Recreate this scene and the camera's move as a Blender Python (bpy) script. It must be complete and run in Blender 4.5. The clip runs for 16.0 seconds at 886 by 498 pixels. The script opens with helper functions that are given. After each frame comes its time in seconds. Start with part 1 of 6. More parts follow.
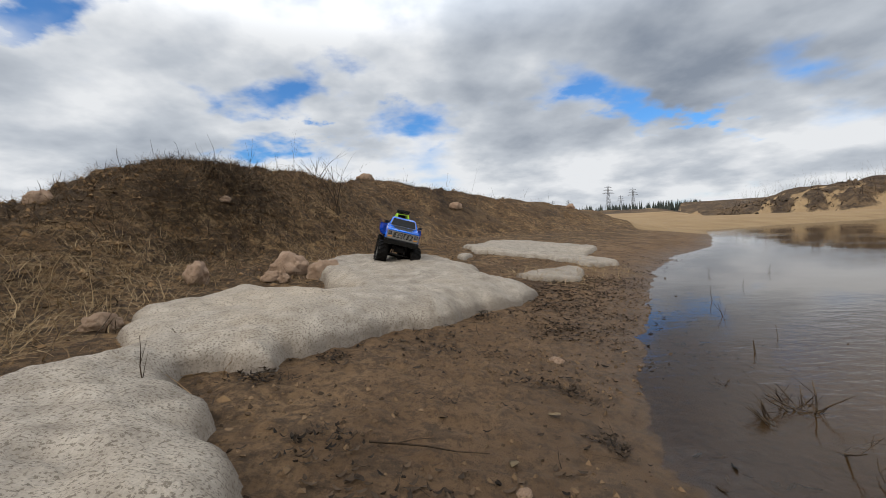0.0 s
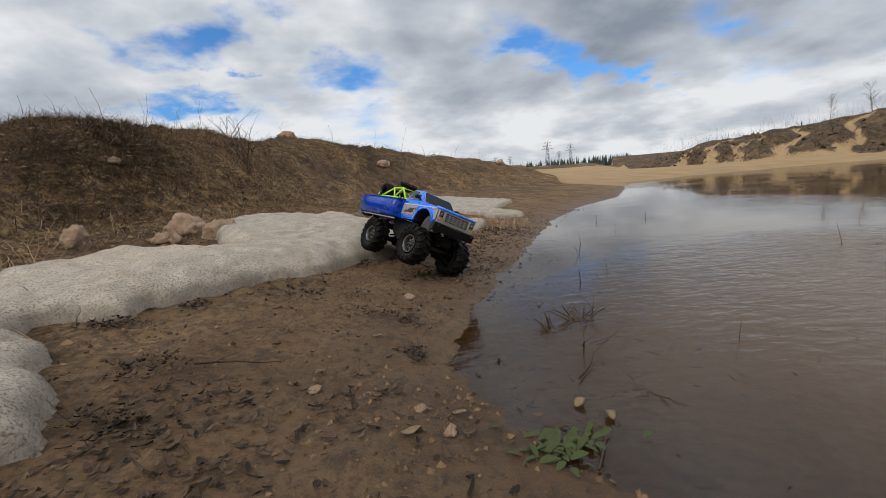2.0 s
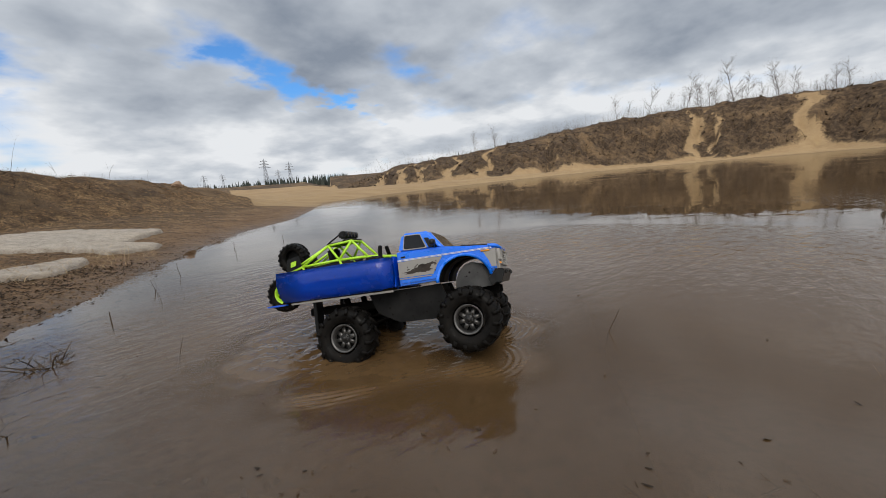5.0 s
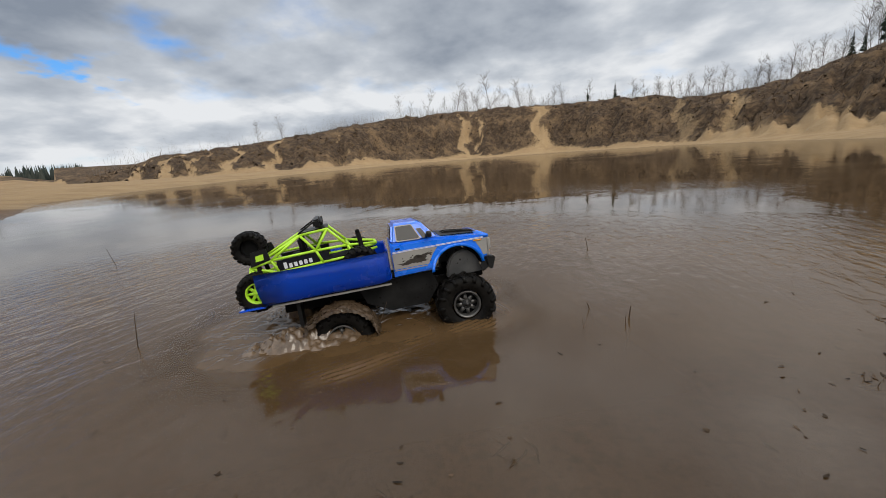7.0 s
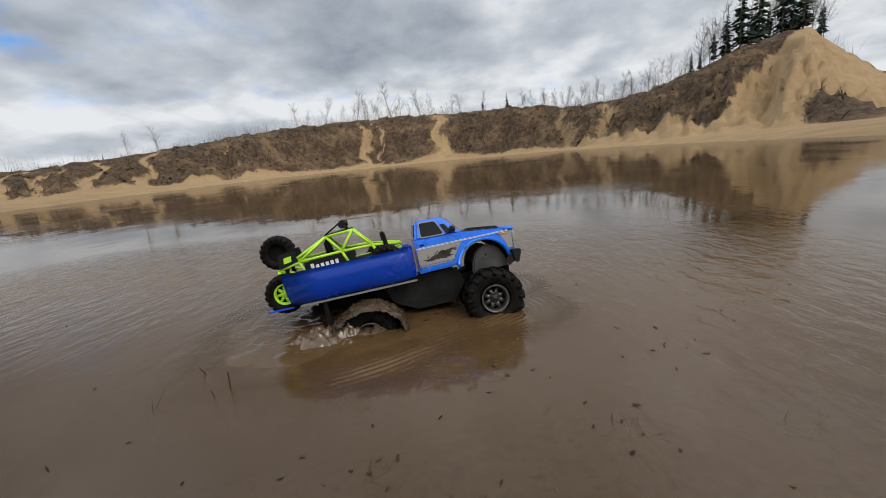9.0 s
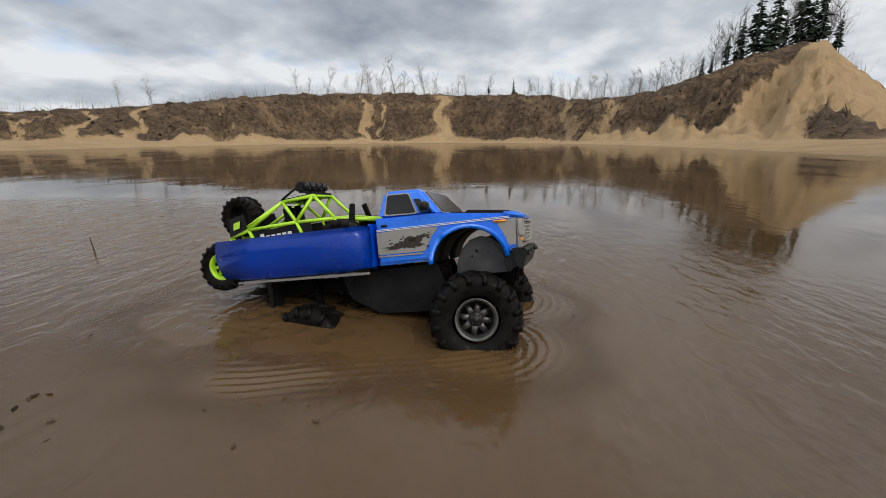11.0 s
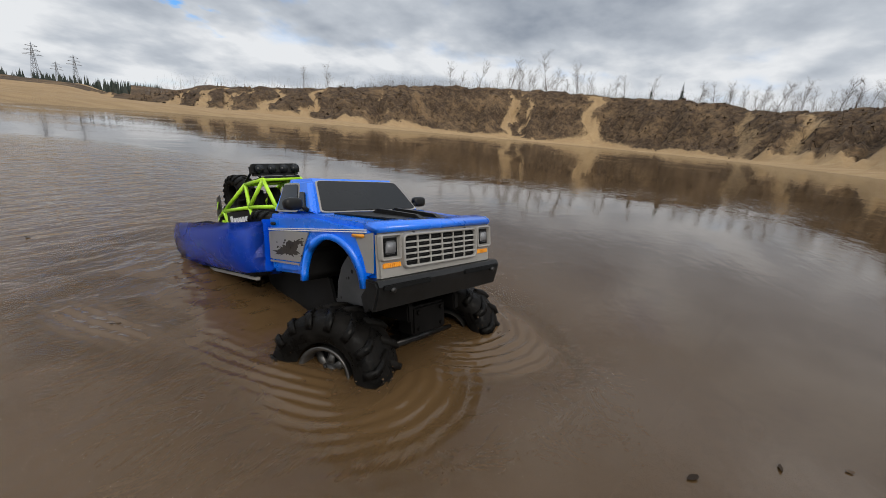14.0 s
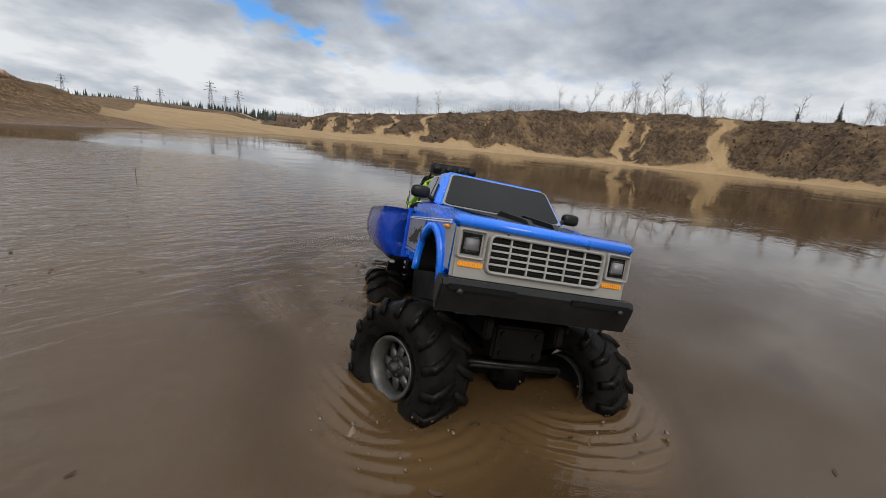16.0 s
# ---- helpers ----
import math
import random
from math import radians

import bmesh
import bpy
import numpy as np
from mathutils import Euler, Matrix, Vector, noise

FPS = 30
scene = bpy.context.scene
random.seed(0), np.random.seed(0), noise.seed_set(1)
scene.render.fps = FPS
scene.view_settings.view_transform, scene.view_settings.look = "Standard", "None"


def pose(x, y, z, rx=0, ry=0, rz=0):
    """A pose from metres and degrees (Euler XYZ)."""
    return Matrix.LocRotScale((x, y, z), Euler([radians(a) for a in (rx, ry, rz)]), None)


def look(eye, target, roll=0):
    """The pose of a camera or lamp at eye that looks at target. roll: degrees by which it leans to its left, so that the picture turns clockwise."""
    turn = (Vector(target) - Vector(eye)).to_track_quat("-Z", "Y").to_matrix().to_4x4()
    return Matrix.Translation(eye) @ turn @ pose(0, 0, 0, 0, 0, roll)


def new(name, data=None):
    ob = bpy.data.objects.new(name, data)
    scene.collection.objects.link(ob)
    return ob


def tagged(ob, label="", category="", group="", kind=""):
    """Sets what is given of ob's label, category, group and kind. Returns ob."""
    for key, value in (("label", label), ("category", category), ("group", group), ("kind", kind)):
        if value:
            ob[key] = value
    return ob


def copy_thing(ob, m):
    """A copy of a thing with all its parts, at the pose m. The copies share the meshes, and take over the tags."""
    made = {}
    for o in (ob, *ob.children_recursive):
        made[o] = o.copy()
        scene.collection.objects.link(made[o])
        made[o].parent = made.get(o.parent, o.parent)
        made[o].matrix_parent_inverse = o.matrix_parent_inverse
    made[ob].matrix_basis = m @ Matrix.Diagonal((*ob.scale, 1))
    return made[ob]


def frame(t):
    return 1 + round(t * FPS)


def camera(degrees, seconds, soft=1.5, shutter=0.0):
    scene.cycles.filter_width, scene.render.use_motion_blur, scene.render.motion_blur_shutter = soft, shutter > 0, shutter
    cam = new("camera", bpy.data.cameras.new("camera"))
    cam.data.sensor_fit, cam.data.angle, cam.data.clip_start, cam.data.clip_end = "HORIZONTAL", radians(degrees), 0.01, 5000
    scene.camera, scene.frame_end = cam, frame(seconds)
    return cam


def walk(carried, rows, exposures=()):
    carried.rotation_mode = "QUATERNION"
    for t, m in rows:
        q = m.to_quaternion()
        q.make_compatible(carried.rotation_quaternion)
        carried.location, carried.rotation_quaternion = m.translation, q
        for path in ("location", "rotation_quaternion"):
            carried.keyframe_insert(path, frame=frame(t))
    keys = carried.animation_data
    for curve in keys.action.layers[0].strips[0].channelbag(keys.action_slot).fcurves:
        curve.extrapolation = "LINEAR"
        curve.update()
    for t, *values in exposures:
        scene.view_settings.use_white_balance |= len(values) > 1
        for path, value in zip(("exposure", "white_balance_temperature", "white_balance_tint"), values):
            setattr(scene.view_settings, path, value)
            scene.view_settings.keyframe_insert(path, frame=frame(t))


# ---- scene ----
import colorsys
import itertools

DEGREES = 94.5
cam = camera(DEGREES, 16.0, soft=0.6)
# seconds, place, then yaw, pitch and roll in degrees
VIEWS = [
    (0, -0.022, -0.003, 0.452, -1.40, -2.90, -2.79),
    (0.5, -0.003, -0.035, 0.436, -1.16, -4.83, -3.59),
    (1, 0.051, -0.062, 0.421, -2.07, -6.72, -4.16),
    (1.5, 0.155, -0.105, 0.420, -5.00, -8.08, -4.35),
    (2, 0.253, -0.175, 0.415, -8.63, -9.09, -4.28),
    (2.5, 0.393, -0.316, 0.395, -14.15, -9.71, -4.50),
    (3, 0.590, -0.433, 0.367, -22.47, -10.53, -6.07),
    (3.5, 0.771, -0.646, 0.368, -32.02, -10.82, -7.75),
    (4, 0.837, -0.764, 0.400, -36.33, -10.22, -6.37),
    (6.5, 0.792, -0.622, 0.437, -66.91, -11.78, -4.78),
    (7, 0.919, -0.763, 0.419, -73.36, -12.60, -4.20),
    (7.5, 0.997, -0.886, 0.414, -74.71, -12.58, -4.88),
    (8, 1.031, -1.065, 0.403, -76.82, -12.60, -7.06),
    (8.5, 1.161, -1.267, 0.403, -79.98, -12.17, -8.40),
    (9, 1.246, -1.418, 0.400, -85.54, -12.52, -5.50),
    (11.5, 1.617, -2.168, 0.324, -84.56, -15.02, 1.29),
    (12, 1.673, -2.320, 0.326, -82.46, -15.10, 2.48),
    (12.5, 1.751, -2.470, 0.321, -80.47, -15.42, 3.29),
    (13, 1.841, -2.584, 0.300, -77.25, -15.69, 3.95),
    (13.5, 1.940, -2.705, 0.284, -72.11, -15.86, 4.53),
    (14, 2.019, -2.787, 0.282, -67.62, -16.04, 5.26),
    (14.5, 2.103, -2.829, 0.282, -63.62, -16.29, 6.00),
    (15, 2.145, -2.868, 0.270, -58.66, -15.96, 5.95),
    (15.5, 2.099, -2.947, 0.266, -54.53, -15.53, 5.17),
    (16, 2.068, -3.077, 0.280, -53.18, -14.25, 5.71),
]


def view(x, y, z, yaw, pitch, roll):
    return Matrix.Translation((x, y, z)) @ pose(0, 0, 0, 0, 0, yaw) @ pose(0, 0, 0, 90 + pitch) @ pose(0, 0, 0, 0, 0, roll)


walk(cam, [(t, view(*row)) for t, *row in VIEWS], exposures=[(0, 0.0), (16, 0.0)])

# ---- sky and sun ----
SUN_AZ, SUN_EL = 225.0, 42.0  # degrees from +y towards +x


def build_sky():
    world = bpy.data.worlds.new("sky")
    scene.world = world
    world.use_nodes = True
    nt = world.node_tree
    nt.nodes.clear()
    N, L = nt.nodes.new, nt.links.new
    out = N("ShaderNodeOutputWorld")
    sky = N("ShaderNodeTexSky")
    sky.sky_type = "NISHITA"
    sky.sun_disc = False
    sky.sun_elevation = radians(SUN_EL)
    sky.sun_rotation = radians(SUN_AZ)
    blue = N("ShaderNodeBackground")
    blue.inputs[1].default_value = 0.13
    deep = N("ShaderNodeMix")
    deep.data_type, deep.blend_type = "RGBA", "MULTIPLY"
    deep.inputs[0].default_value = 1.0
    deep.inputs[7].default_value = (0.40, 0.76, 1.15, 1)
    L(sky.outputs[0], deep.inputs[6])
    L(deep.outputs[2], blue.inputs[0])
    # clouds lie on a flat deck: direction divided by its height
    co = N("ShaderNodeTexCoord")
    sep = N("ShaderNodeSeparateXYZ")
    L(co.outputs["Generated"], sep.inputs[0])

    def m(op, a, b=None, c=None, clamp=False):
        n = N("ShaderNodeMath")
        n.operation, n.use_clamp = op, clamp
        for i, v in enumerate((a, b, c)):
            if v is None:
                continue
            if isinstance(v, (int, float)):
                n.inputs[i].default_value = v
            else:
                L(v, n.inputs[i])
        return n.outputs[0]

    def deck(lift):
        """Where the view meets a flat deck of cloud; a small lift squeezes it towards the horizon."""
        over_it = m("ADD", m("MAXIMUM", sep.outputs[2], 0.0), lift)
        c = N("ShaderNodeCombineXYZ")
        L(m("DIVIDE", sep.outputs[0], over_it), c.inputs[0])
        L(m("DIVIDE", sep.outputs[1], over_it), c.inputs[1])
        return c.outputs[0]

    flat, deep_deck = deck(0.50), deck(0.27)

    def noise_tex(scale, detail, rough, offset, size=1.0):
        mp = N("ShaderNodeMapping")
        mp.inputs[1].default_value = offset
        mp.inputs[3].default_value = (size, size, 1)
        L(deep_deck, mp.inputs[0])
        n = N("ShaderNodeTexNoise")
        n.inputs["Scale"].default_value, n.inputs["Detail"].default_value = scale, detail
        n.inputs["Roughness"].default_value = rough
        L(mp.outputs[0], n.inputs["Vector"])
        return n.outputs[0]

    big = noise_tex(0.85, 3, 0.5, (3.1, 1.7, 0))
    mid = noise_tex(2.3, 5, 0.5, (0.6, 4.2, 0))
    lower = noise_tex(2.3, 5, 0.5, (0.6, 4.2, 0), 0.92)
    fine = noise_tex(6.2, 5, 0.5, (7.3, 2.2, 0))
    # where the deck tears open
    tear = m("ADD", m("MULTIPLY", big, 0.5), m("MULTIPLY", mid, 0.5))
    for hx, hy, hr, amt in ((-0.41, 1.12, 0.24, 0.23), (-0.11, 1.30, 0.20, 0.15), (0.50, 1.16, 0.27, 0.16), (0.78, 0.92, 0.20, 0.10), (-0.74, 0.79, 0.14, 0.22),
                            (-0.56, 1.31, 0.18, 0.22), (0.66, 1.20, 0.18, 0.12), (0.90, 1.20, 0.12, 0.12)):
        away = N("ShaderNodeVectorMath")
        away.operation = "SUBTRACT"
        L(flat, away.inputs[0])
        away.inputs[1].default_value = (hx, hy, 0)
        wide = N("ShaderNodeVectorMath")
        wide.operation = "MULTIPLY"
        L(away.outputs[0], wide.inputs[0])
        wide.inputs[1].default_value = (0.75, 1.9, 1)
        dist = N("ShaderNodeVectorMath")
        dist.operation = "LENGTH"
        L(wide.outputs[0], dist.inputs[0])
        ragged = m("ADD", dist.outputs["Value"], m("MULTIPLY", m("SUBTRACT", fine, 0.5), 0.55))
        fall = m("SUBTRACT", 1.0, m("DIVIDE", ragged, hr), clamp=True)
        tear = m("SUBTRACT", tear, m("MULTIPLY", fall, amt))
    cover = N("ShaderNodeMapRange")
    cover.interpolation_type = "SMOOTHSTEP"
    cover.inputs[1].default_value, cover.inputs[2].default_value = 0.24, 0.44
    L(tear, cover.inputs[0])
    # undersides are grey: thicker cloud stands above them
    tone = m("ADD", m("ADD", m("MULTIPLY", big, 0.5), m("MULTIPLY", mid, 0.7)), m("MULTIPLY", fine, 0.2))
    tone = m("ADD", tone, m("MULTIPLY", m("SUBTRACT", lower, mid), 0.75))
    # white billows stand low over the land
    lowdown = N("ShaderNodeMapRange")
    lowdown.interpolation_type = "SMOOTHSTEP"
    lowdown.inputs[1].default_value, lowdown.inputs[2].default_value = 0.03, 0.24
    lowdown.inputs[3].default_value, lowdown.inputs[4].default_value = 0.05, 0.02
    L(sep.outputs[2], lowdown.inputs[0])
    tone = m("SUBTRACT", tone, lowdown.outputs[0])
    ramp = N("ShaderNodeValToRGB")
    e = ramp.color_ramp.elements
    e[0].position, e[0].color = 0.60, (0.80, 0.82, 0.845, 1)
    e[1].position, e[1].color = 1.02, (0.24, 0.28, 0.345, 1)
    mide = e.new(0.75)
    mide.color = (0.52, 0.56, 0.615, 1)
    # a darker bank of cloud stands over the far bank
    high = N("ShaderNodeMapRange")
    high.interpolation_type = "SMOOTHSTEP"
    high.inputs[1].default_value, high.inputs[2].default_value = 0.13, 0.23
    L(sep.outputs[2], high.inputs[0])
    facing = m("ADD", m("MULTIPLY", sep.outputs[0], 0.77), m("MULTIPLY", sep.outputs[1], 0.64))
    bankward = m("MULTIPLY", m("MULTIPLY", m("MAXIMUM", m("SUBTRACT", facing, 0.35), 0.0), high.outputs[0]), 0.32)
    L(m("ADD", tone, bankward), ramp.inputs[0])
    cloud = N("ShaderNodeBackground")
    # cloud overhead, mostly out of view, is brightened to lift the water's reflections
    over = N("ShaderNodeMapRange")
    over.interpolation_type = "SMOOTHSTEP"
    over.inputs[1].default_value, over.inputs[2].default_value = 0.38, 0.52
    over.inputs[3].default_value, over.inputs[4].default_value = 1.0, 1.8
    L(sep.outputs[2], over.inputs[0])
    L(over.outputs[0], cloud.inputs[1])
    L(ramp.outputs[0], cloud.inputs[0])
    mix = N("ShaderNodeMixShader")
    L(cover.outputs[0], mix.inputs[0])
    L(blue.outputs[0], mix.inputs[1])
    L(cloud.outputs[0], mix.inputs[2])
    L(mix.outputs[0], out.inputs[0])


build_sky()
sun_data = bpy.data.lights.new("sun", "SUN")
sun_data.energy, sun_data.angle, sun_data.color = 1.4, radians(32), (1.0, 0.91, 0.78)
sun = new("sun", sun_data)
az, el = radians(SUN_AZ), radians(SUN_EL)
sun.matrix_world = look((math.sin(az) * math.cos(el) * 50, math.cos(az) * math.cos(el) * 50, math.sin(el) * 50), (0, 0, 0))


# ---- materials ----
class Mat:
    """A small helper round one node material."""

    def __init__(self, name, rough=0.7, metal=0.0, spec=0.5):
        self.mat = bpy.data.materials.new(name)
        self.mat.use_nodes = True
        self.nt = self.mat.node_tree
        self.nt.nodes.clear()
        self.out = self.nt.nodes.new("ShaderNodeOutputMaterial")
        self.bsdf = self.nt.nodes.new("ShaderNodeBsdfPrincipled")
        self.link(self.bsdf.outputs[0], self.out.inputs[0])
        self.bsdf.inputs["Roughness"].default_value = rough
        self.bsdf.inputs["Metallic"].default_value = metal
        self.bsdf.inputs["Specular IOR Level"].default_value = spec
        self.co = self.nt.nodes.new("ShaderNodeTexCoord").outputs["Object"]

    def link(self, a, b):
        self.nt.links.new(a, b)

    def put(self, a, socket):
        if hasattr(a, "links"):
            self.link(a, socket)
        else:
            socket.default_value = a

    def noise(self, scale, detail=5, rough=0.6, dist=0.0, stretch=None, co=None):
        n = self.nt.nodes.new("ShaderNodeTexNoise")
        for k, v in (("Scale", scale), ("Detail", detail), ("Roughness", rough), ("Distortion", dist)):
            n.inputs[k].default_value = v
        src = co or self.co
        if stretch:
            mp = self.nt.nodes.new("ShaderNodeMapping")
            mp.inputs[3].default_value = stretch
            self.link(src, mp.inputs[0])
            src = mp.outputs[0]
        self.link(src, n.inputs["Vector"])
        return n.outputs[0]

    def voronoi(self, scale, feature="F1"):
        n = self.nt.nodes.new("ShaderNodeTexVoronoi")
        n.feature = feature
        n.inputs["Scale"].default_value = scale
        self.link(self.co, n.inputs["Vector"])
        return n.outputs[0]

    def ramp(self, fac, stops):
        r = self.nt.nodes.new("ShaderNodeValToRGB")
        els = r.color_ramp.elements
        while len(els) < len(stops):
            els.new(0.5)
        for e, (p, c) in zip(els, stops):
            e.position = p
            e.color = (*c, 1) if not isinstance(c, (int, float)) else (c, c, c, 1)
        self.link(fac, r.inputs[0])
        return r.outputs[0]

    def mix(self, fac, a, b, mode="MIX"):
        n = self.nt.nodes.new("ShaderNodeMix")
        n.data_type, n.blend_type = "RGBA", mode
        self.put(fac, n.inputs[0])
        for v, s in ((a, n.inputs[6]), (b, n.inputs[7])):
            self.put((*v, 1) if isinstance(v, tuple) and len(v) == 3 else v, s)
        return n.outputs[2]

    def math(self, op, a, b=0.0, clamp=False):
        n = self.nt.nodes.new("ShaderNodeMath")
        n.operation, n.use_clamp = op, clamp
        self.put(a, n.inputs[0])
        self.put(b, n.inputs[1])
        return n.outputs[0]

    def attr(self, name):
        n = self.nt.nodes.new("ShaderNodeAttribute")
        n.attribute_name = name
        return n.outputs["Fac"]

    def random(self):
        return self.nt.nodes.new("ShaderNodeObjectInfo").outputs["Random"]

    def island(self):
        return self.nt.nodes.new("ShaderNodeNewGeometry").outputs["Random Per Island"]

    def colour(self, c):
        self.put((*c, 1) if isinstance(c, tuple) else c, self.bsdf.inputs["Base Color"])
        return self

    def rough(self, r):
        self.put(r, self.bsdf.inputs["Roughness"])
        return self

    def bump(self, height, strength=0.4, distance=0.01):
        b = self.nt.nodes.new("ShaderNodeBump")
        b.inputs["Strength"].default_value, b.inputs["Distance"].default_value = strength, distance
        self.link(height, b.inputs["Height"])
        self.link(b.outputs[0], self.bsdf.inputs["Normal"])
        return self


def simple(name, c, rough=0.6, metal=0.0, vary=0.25, scale=30.0, bump=0.0, spec=0.5):
    """One-colour surface with grain at two scales."""
    m = Mat(name, rough, metal, spec)
    a, b = m.noise(scale, 4), m.noise(scale * 0.16, 3)
    f = m.math("ADD", m.math("MULTIPLY", a, 0.6), m.math("MULTIPLY", b, 0.4))
    lo, hi = tuple(v * (1 - vary) for v in c), tuple(min(1, v * (1 + vary)) for v in c)
    m.colour(m.ramp(f, [(0.3, lo), (0.7, hi)]))
    m.rough(m.ramp(b, [(0.3, max(0.02, rough - 0.08)), (0.7, min(1, rough + 0.1))]))
    if bump:
        m.bump(a, bump, 0.002)
    return m.mat


def ground_material():
    m = Mat("ground_soil", 0.9, 0, 0.25)
    wet, sand, brush, mud = m.attr("wet"), m.attr("sand"), m.attr("brush"), m.attr("beach")
    mid, fine = m.noise(3.2, 10, 0.72), m.noise(42, 7, 0.75)
    crumb = m.noise(13, 8, 0.78)
    grit = m.noise(190, 3, 0.7)
    soil = m.ramp(mid, [(0.36, (0.080, 0.047, 0.022)), (0.5, (0.225, 0.136, 0.064)), (0.64, (0.37, 0.240, 0.116))])
    soil = m.mix(m.ramp(crumb, [(0.48, 0.0), (0.56, 0.8)]), soil, (0.034, 0.021, 0.012))
    soil = m.mix(m.ramp(fine, [(0.46, 0.0), (0.55, 0.7)]), soil, (0.06, 0.038, 0.021))
    mudc = m.ramp(mid, [(0.32, (0.135, 0.080, 0.042)), (0.66, (0.29, 0.178, 0.096))])
    mudc = m.mix(m.ramp(crumb, [(0.51, 0.0), (0.60, 0.6)]), mudc, (0.062, 0.044, 0.030))
    mudc = m.mix(m.ramp(fine, [(0.50, 0.0), (0.58, 0.5)]), mudc, (0.055, 0.040, 0.028))
    sandc = m.ramp(m.noise(0.9, 8, 0.65), [(0.3, (0.28, 0.185, 0.095)), (0.7, (0.40, 0.275, 0.145))])
    sandc = m.mix(m.ramp(fine, [(0.4, 0.0), (0.8, 0.35)]), sandc, (0.2, 0.14, 0.075))
    brushc = m.ramp(m.noise(2.1, 10, 0.75), [(0.36, (0.024, 0.015, 0.009)), (0.52, (0.072, 0.046, 0.026)), (0.68, (0.17, 0.112, 0.062))])
    tan = m.mix(m.ramp(fine, [(0.4, 0.0), (0.7, 0.5)]), (0.24, 0.155, 0.080), (0.10, 0.064, 0.036))
    brushc = m.mix(m.ramp(m.noise(0.33, 9, 0.75), [(0.50, 0.0), (0.62, 0.7)]), brushc, tan)
    c = m.mix(mud, soil, mudc)
    c = m.mix(sand, c, sandc)
    edge = m.math("ADD", m.math("MULTIPLY", brush, 1.0), m.math("MULTIPLY", m.math("SUBTRACT", m.noise(0.9, 9, 0.72), 0.5), 1.0))
    edge = m.math("ADD", edge, m.math("MULTIPLY", m.math("SUBTRACT", m.noise(4.5, 8, 0.75), 0.5), 1.1))
    c = m.mix(m.ramp(edge, [(0.30, 0.0), (0.62, 1.0)]), c, brushc)
    c = m.mix(m.ramp(grit, [(0.6, 0.0), (0.8, 0.35)]), c, (0.32, 0.25, 0.17))
    c = m.mix(m.math("MULTIPLY", wet, 0.36), c, (0.07, 0.046, 0.028))
    m.colour(c)
    m.rough(m.math("SUBTRACT", 0.95, m.math("MULTIPLY", wet, 0.5)))
    h = m.math("ADD", m.math("ADD", m.math("MULTIPLY", mid, 1.0), m.math("MULTIPLY", crumb, 0.9)), m.math("ADD", m.math("MULTIPLY", fine, 0.8), m.math("MULTIPLY", grit, 0.3)))
    m.bump(h, 1.0, 0.035)
    return m.mat


def water_material():
    m = Mat("pond_water", 0.02, 0, 0.5)
    m.nt.nodes.remove(m.bsdf)
    N = m.nt.nodes.new
    m.co = N("ShaderNodeNewGeometry").outputs["Position"]
    murk = N("ShaderNodeBsdfDiffuse")
    silt = m.math("ADD", m.math("MULTIPLY", m.attr("stirred"), 0.8), m.math("MULTIPLY", m.math("SUBTRACT", m.noise(0.7, 4), 0.5), 1.0), True)
    m.link(m.mix(silt, (0.066, 0.039, 0.0172), (0.112, 0.066, 0.029)), murk.inputs[0])
    clear = N("ShaderNodeBsdfTransparent")
    clear.inputs[0].default_value = (0.86, 0.74, 0.58, 1)
    body = N("ShaderNodeMixShader")
    shallow = m.attr("shallow")
    m.link(shallow, body.inputs[0])
    m.link(murk.outputs[0], body.inputs[1])
    m.link(clear.outputs[0], body.inputs[2])
    gloss = N("ShaderNodeBsdfGlossy")
    gloss.inputs["Roughness"].default_value = 0.01
    fres = N("ShaderNodeFresnel")
    fres.inputs[0].default_value = 1.43
    top = N("ShaderNodeMixShader")
    # ripples: long lazy swell, and small wind ripples in patches
    swell = m.noise(1.6, 3, 0.5, 0.3, (1.0, 2.2, 1))
    rip = m.noise(15, 4, 0.55, 0.5, (1.0, 1.8, 1))
    lines = m.noise(6.5, 3, 0.5, 0.4, (1.0, 2.8, 1))
    patch = m.ramp(m.noise(0.5, 3), [(0.44, 0.015), (0.62, 0.16)])
    patch = m.math("ADD", patch, m.math("MULTIPLY", m.attr("stirred"), 0.8))
    h = m.math("ADD", m.math("MULTIPLY", swell, 0.22), m.math("MULTIPLY", m.math("ADD", rip, m.math("MULTIPLY", lines, 1.3)), patch))
    b = N("ShaderNodeBump")
    b.inputs["Strength"].default_value, b.inputs["Distance"].default_value = 0.26, 0.02
    m.link(h, b.inputs["Height"])
    for s in (gloss.inputs["Normal"], fres.inputs["Normal"]):
        m.link(b.outputs[0], s)
    m.link(fres.outputs[0], top.inputs[0])
    m.link(body.outputs[0], top.inputs[1])
    m.link(gloss.outputs[0], top.inputs[2])
    # a skin of moving water thins out to nothing at its rim
    thin, skin = N("ShaderNodeBsdfTransparent"), N("ShaderNodeMixShader")
    m.link(m.attr("thin"), skin.inputs[0])
    m.link(top.outputs[0], skin.inputs[1])
    m.link(thin.outputs[0], skin.inputs[2])
    m.link(skin.outputs[0], m.out.inputs[0])
    return m.mat


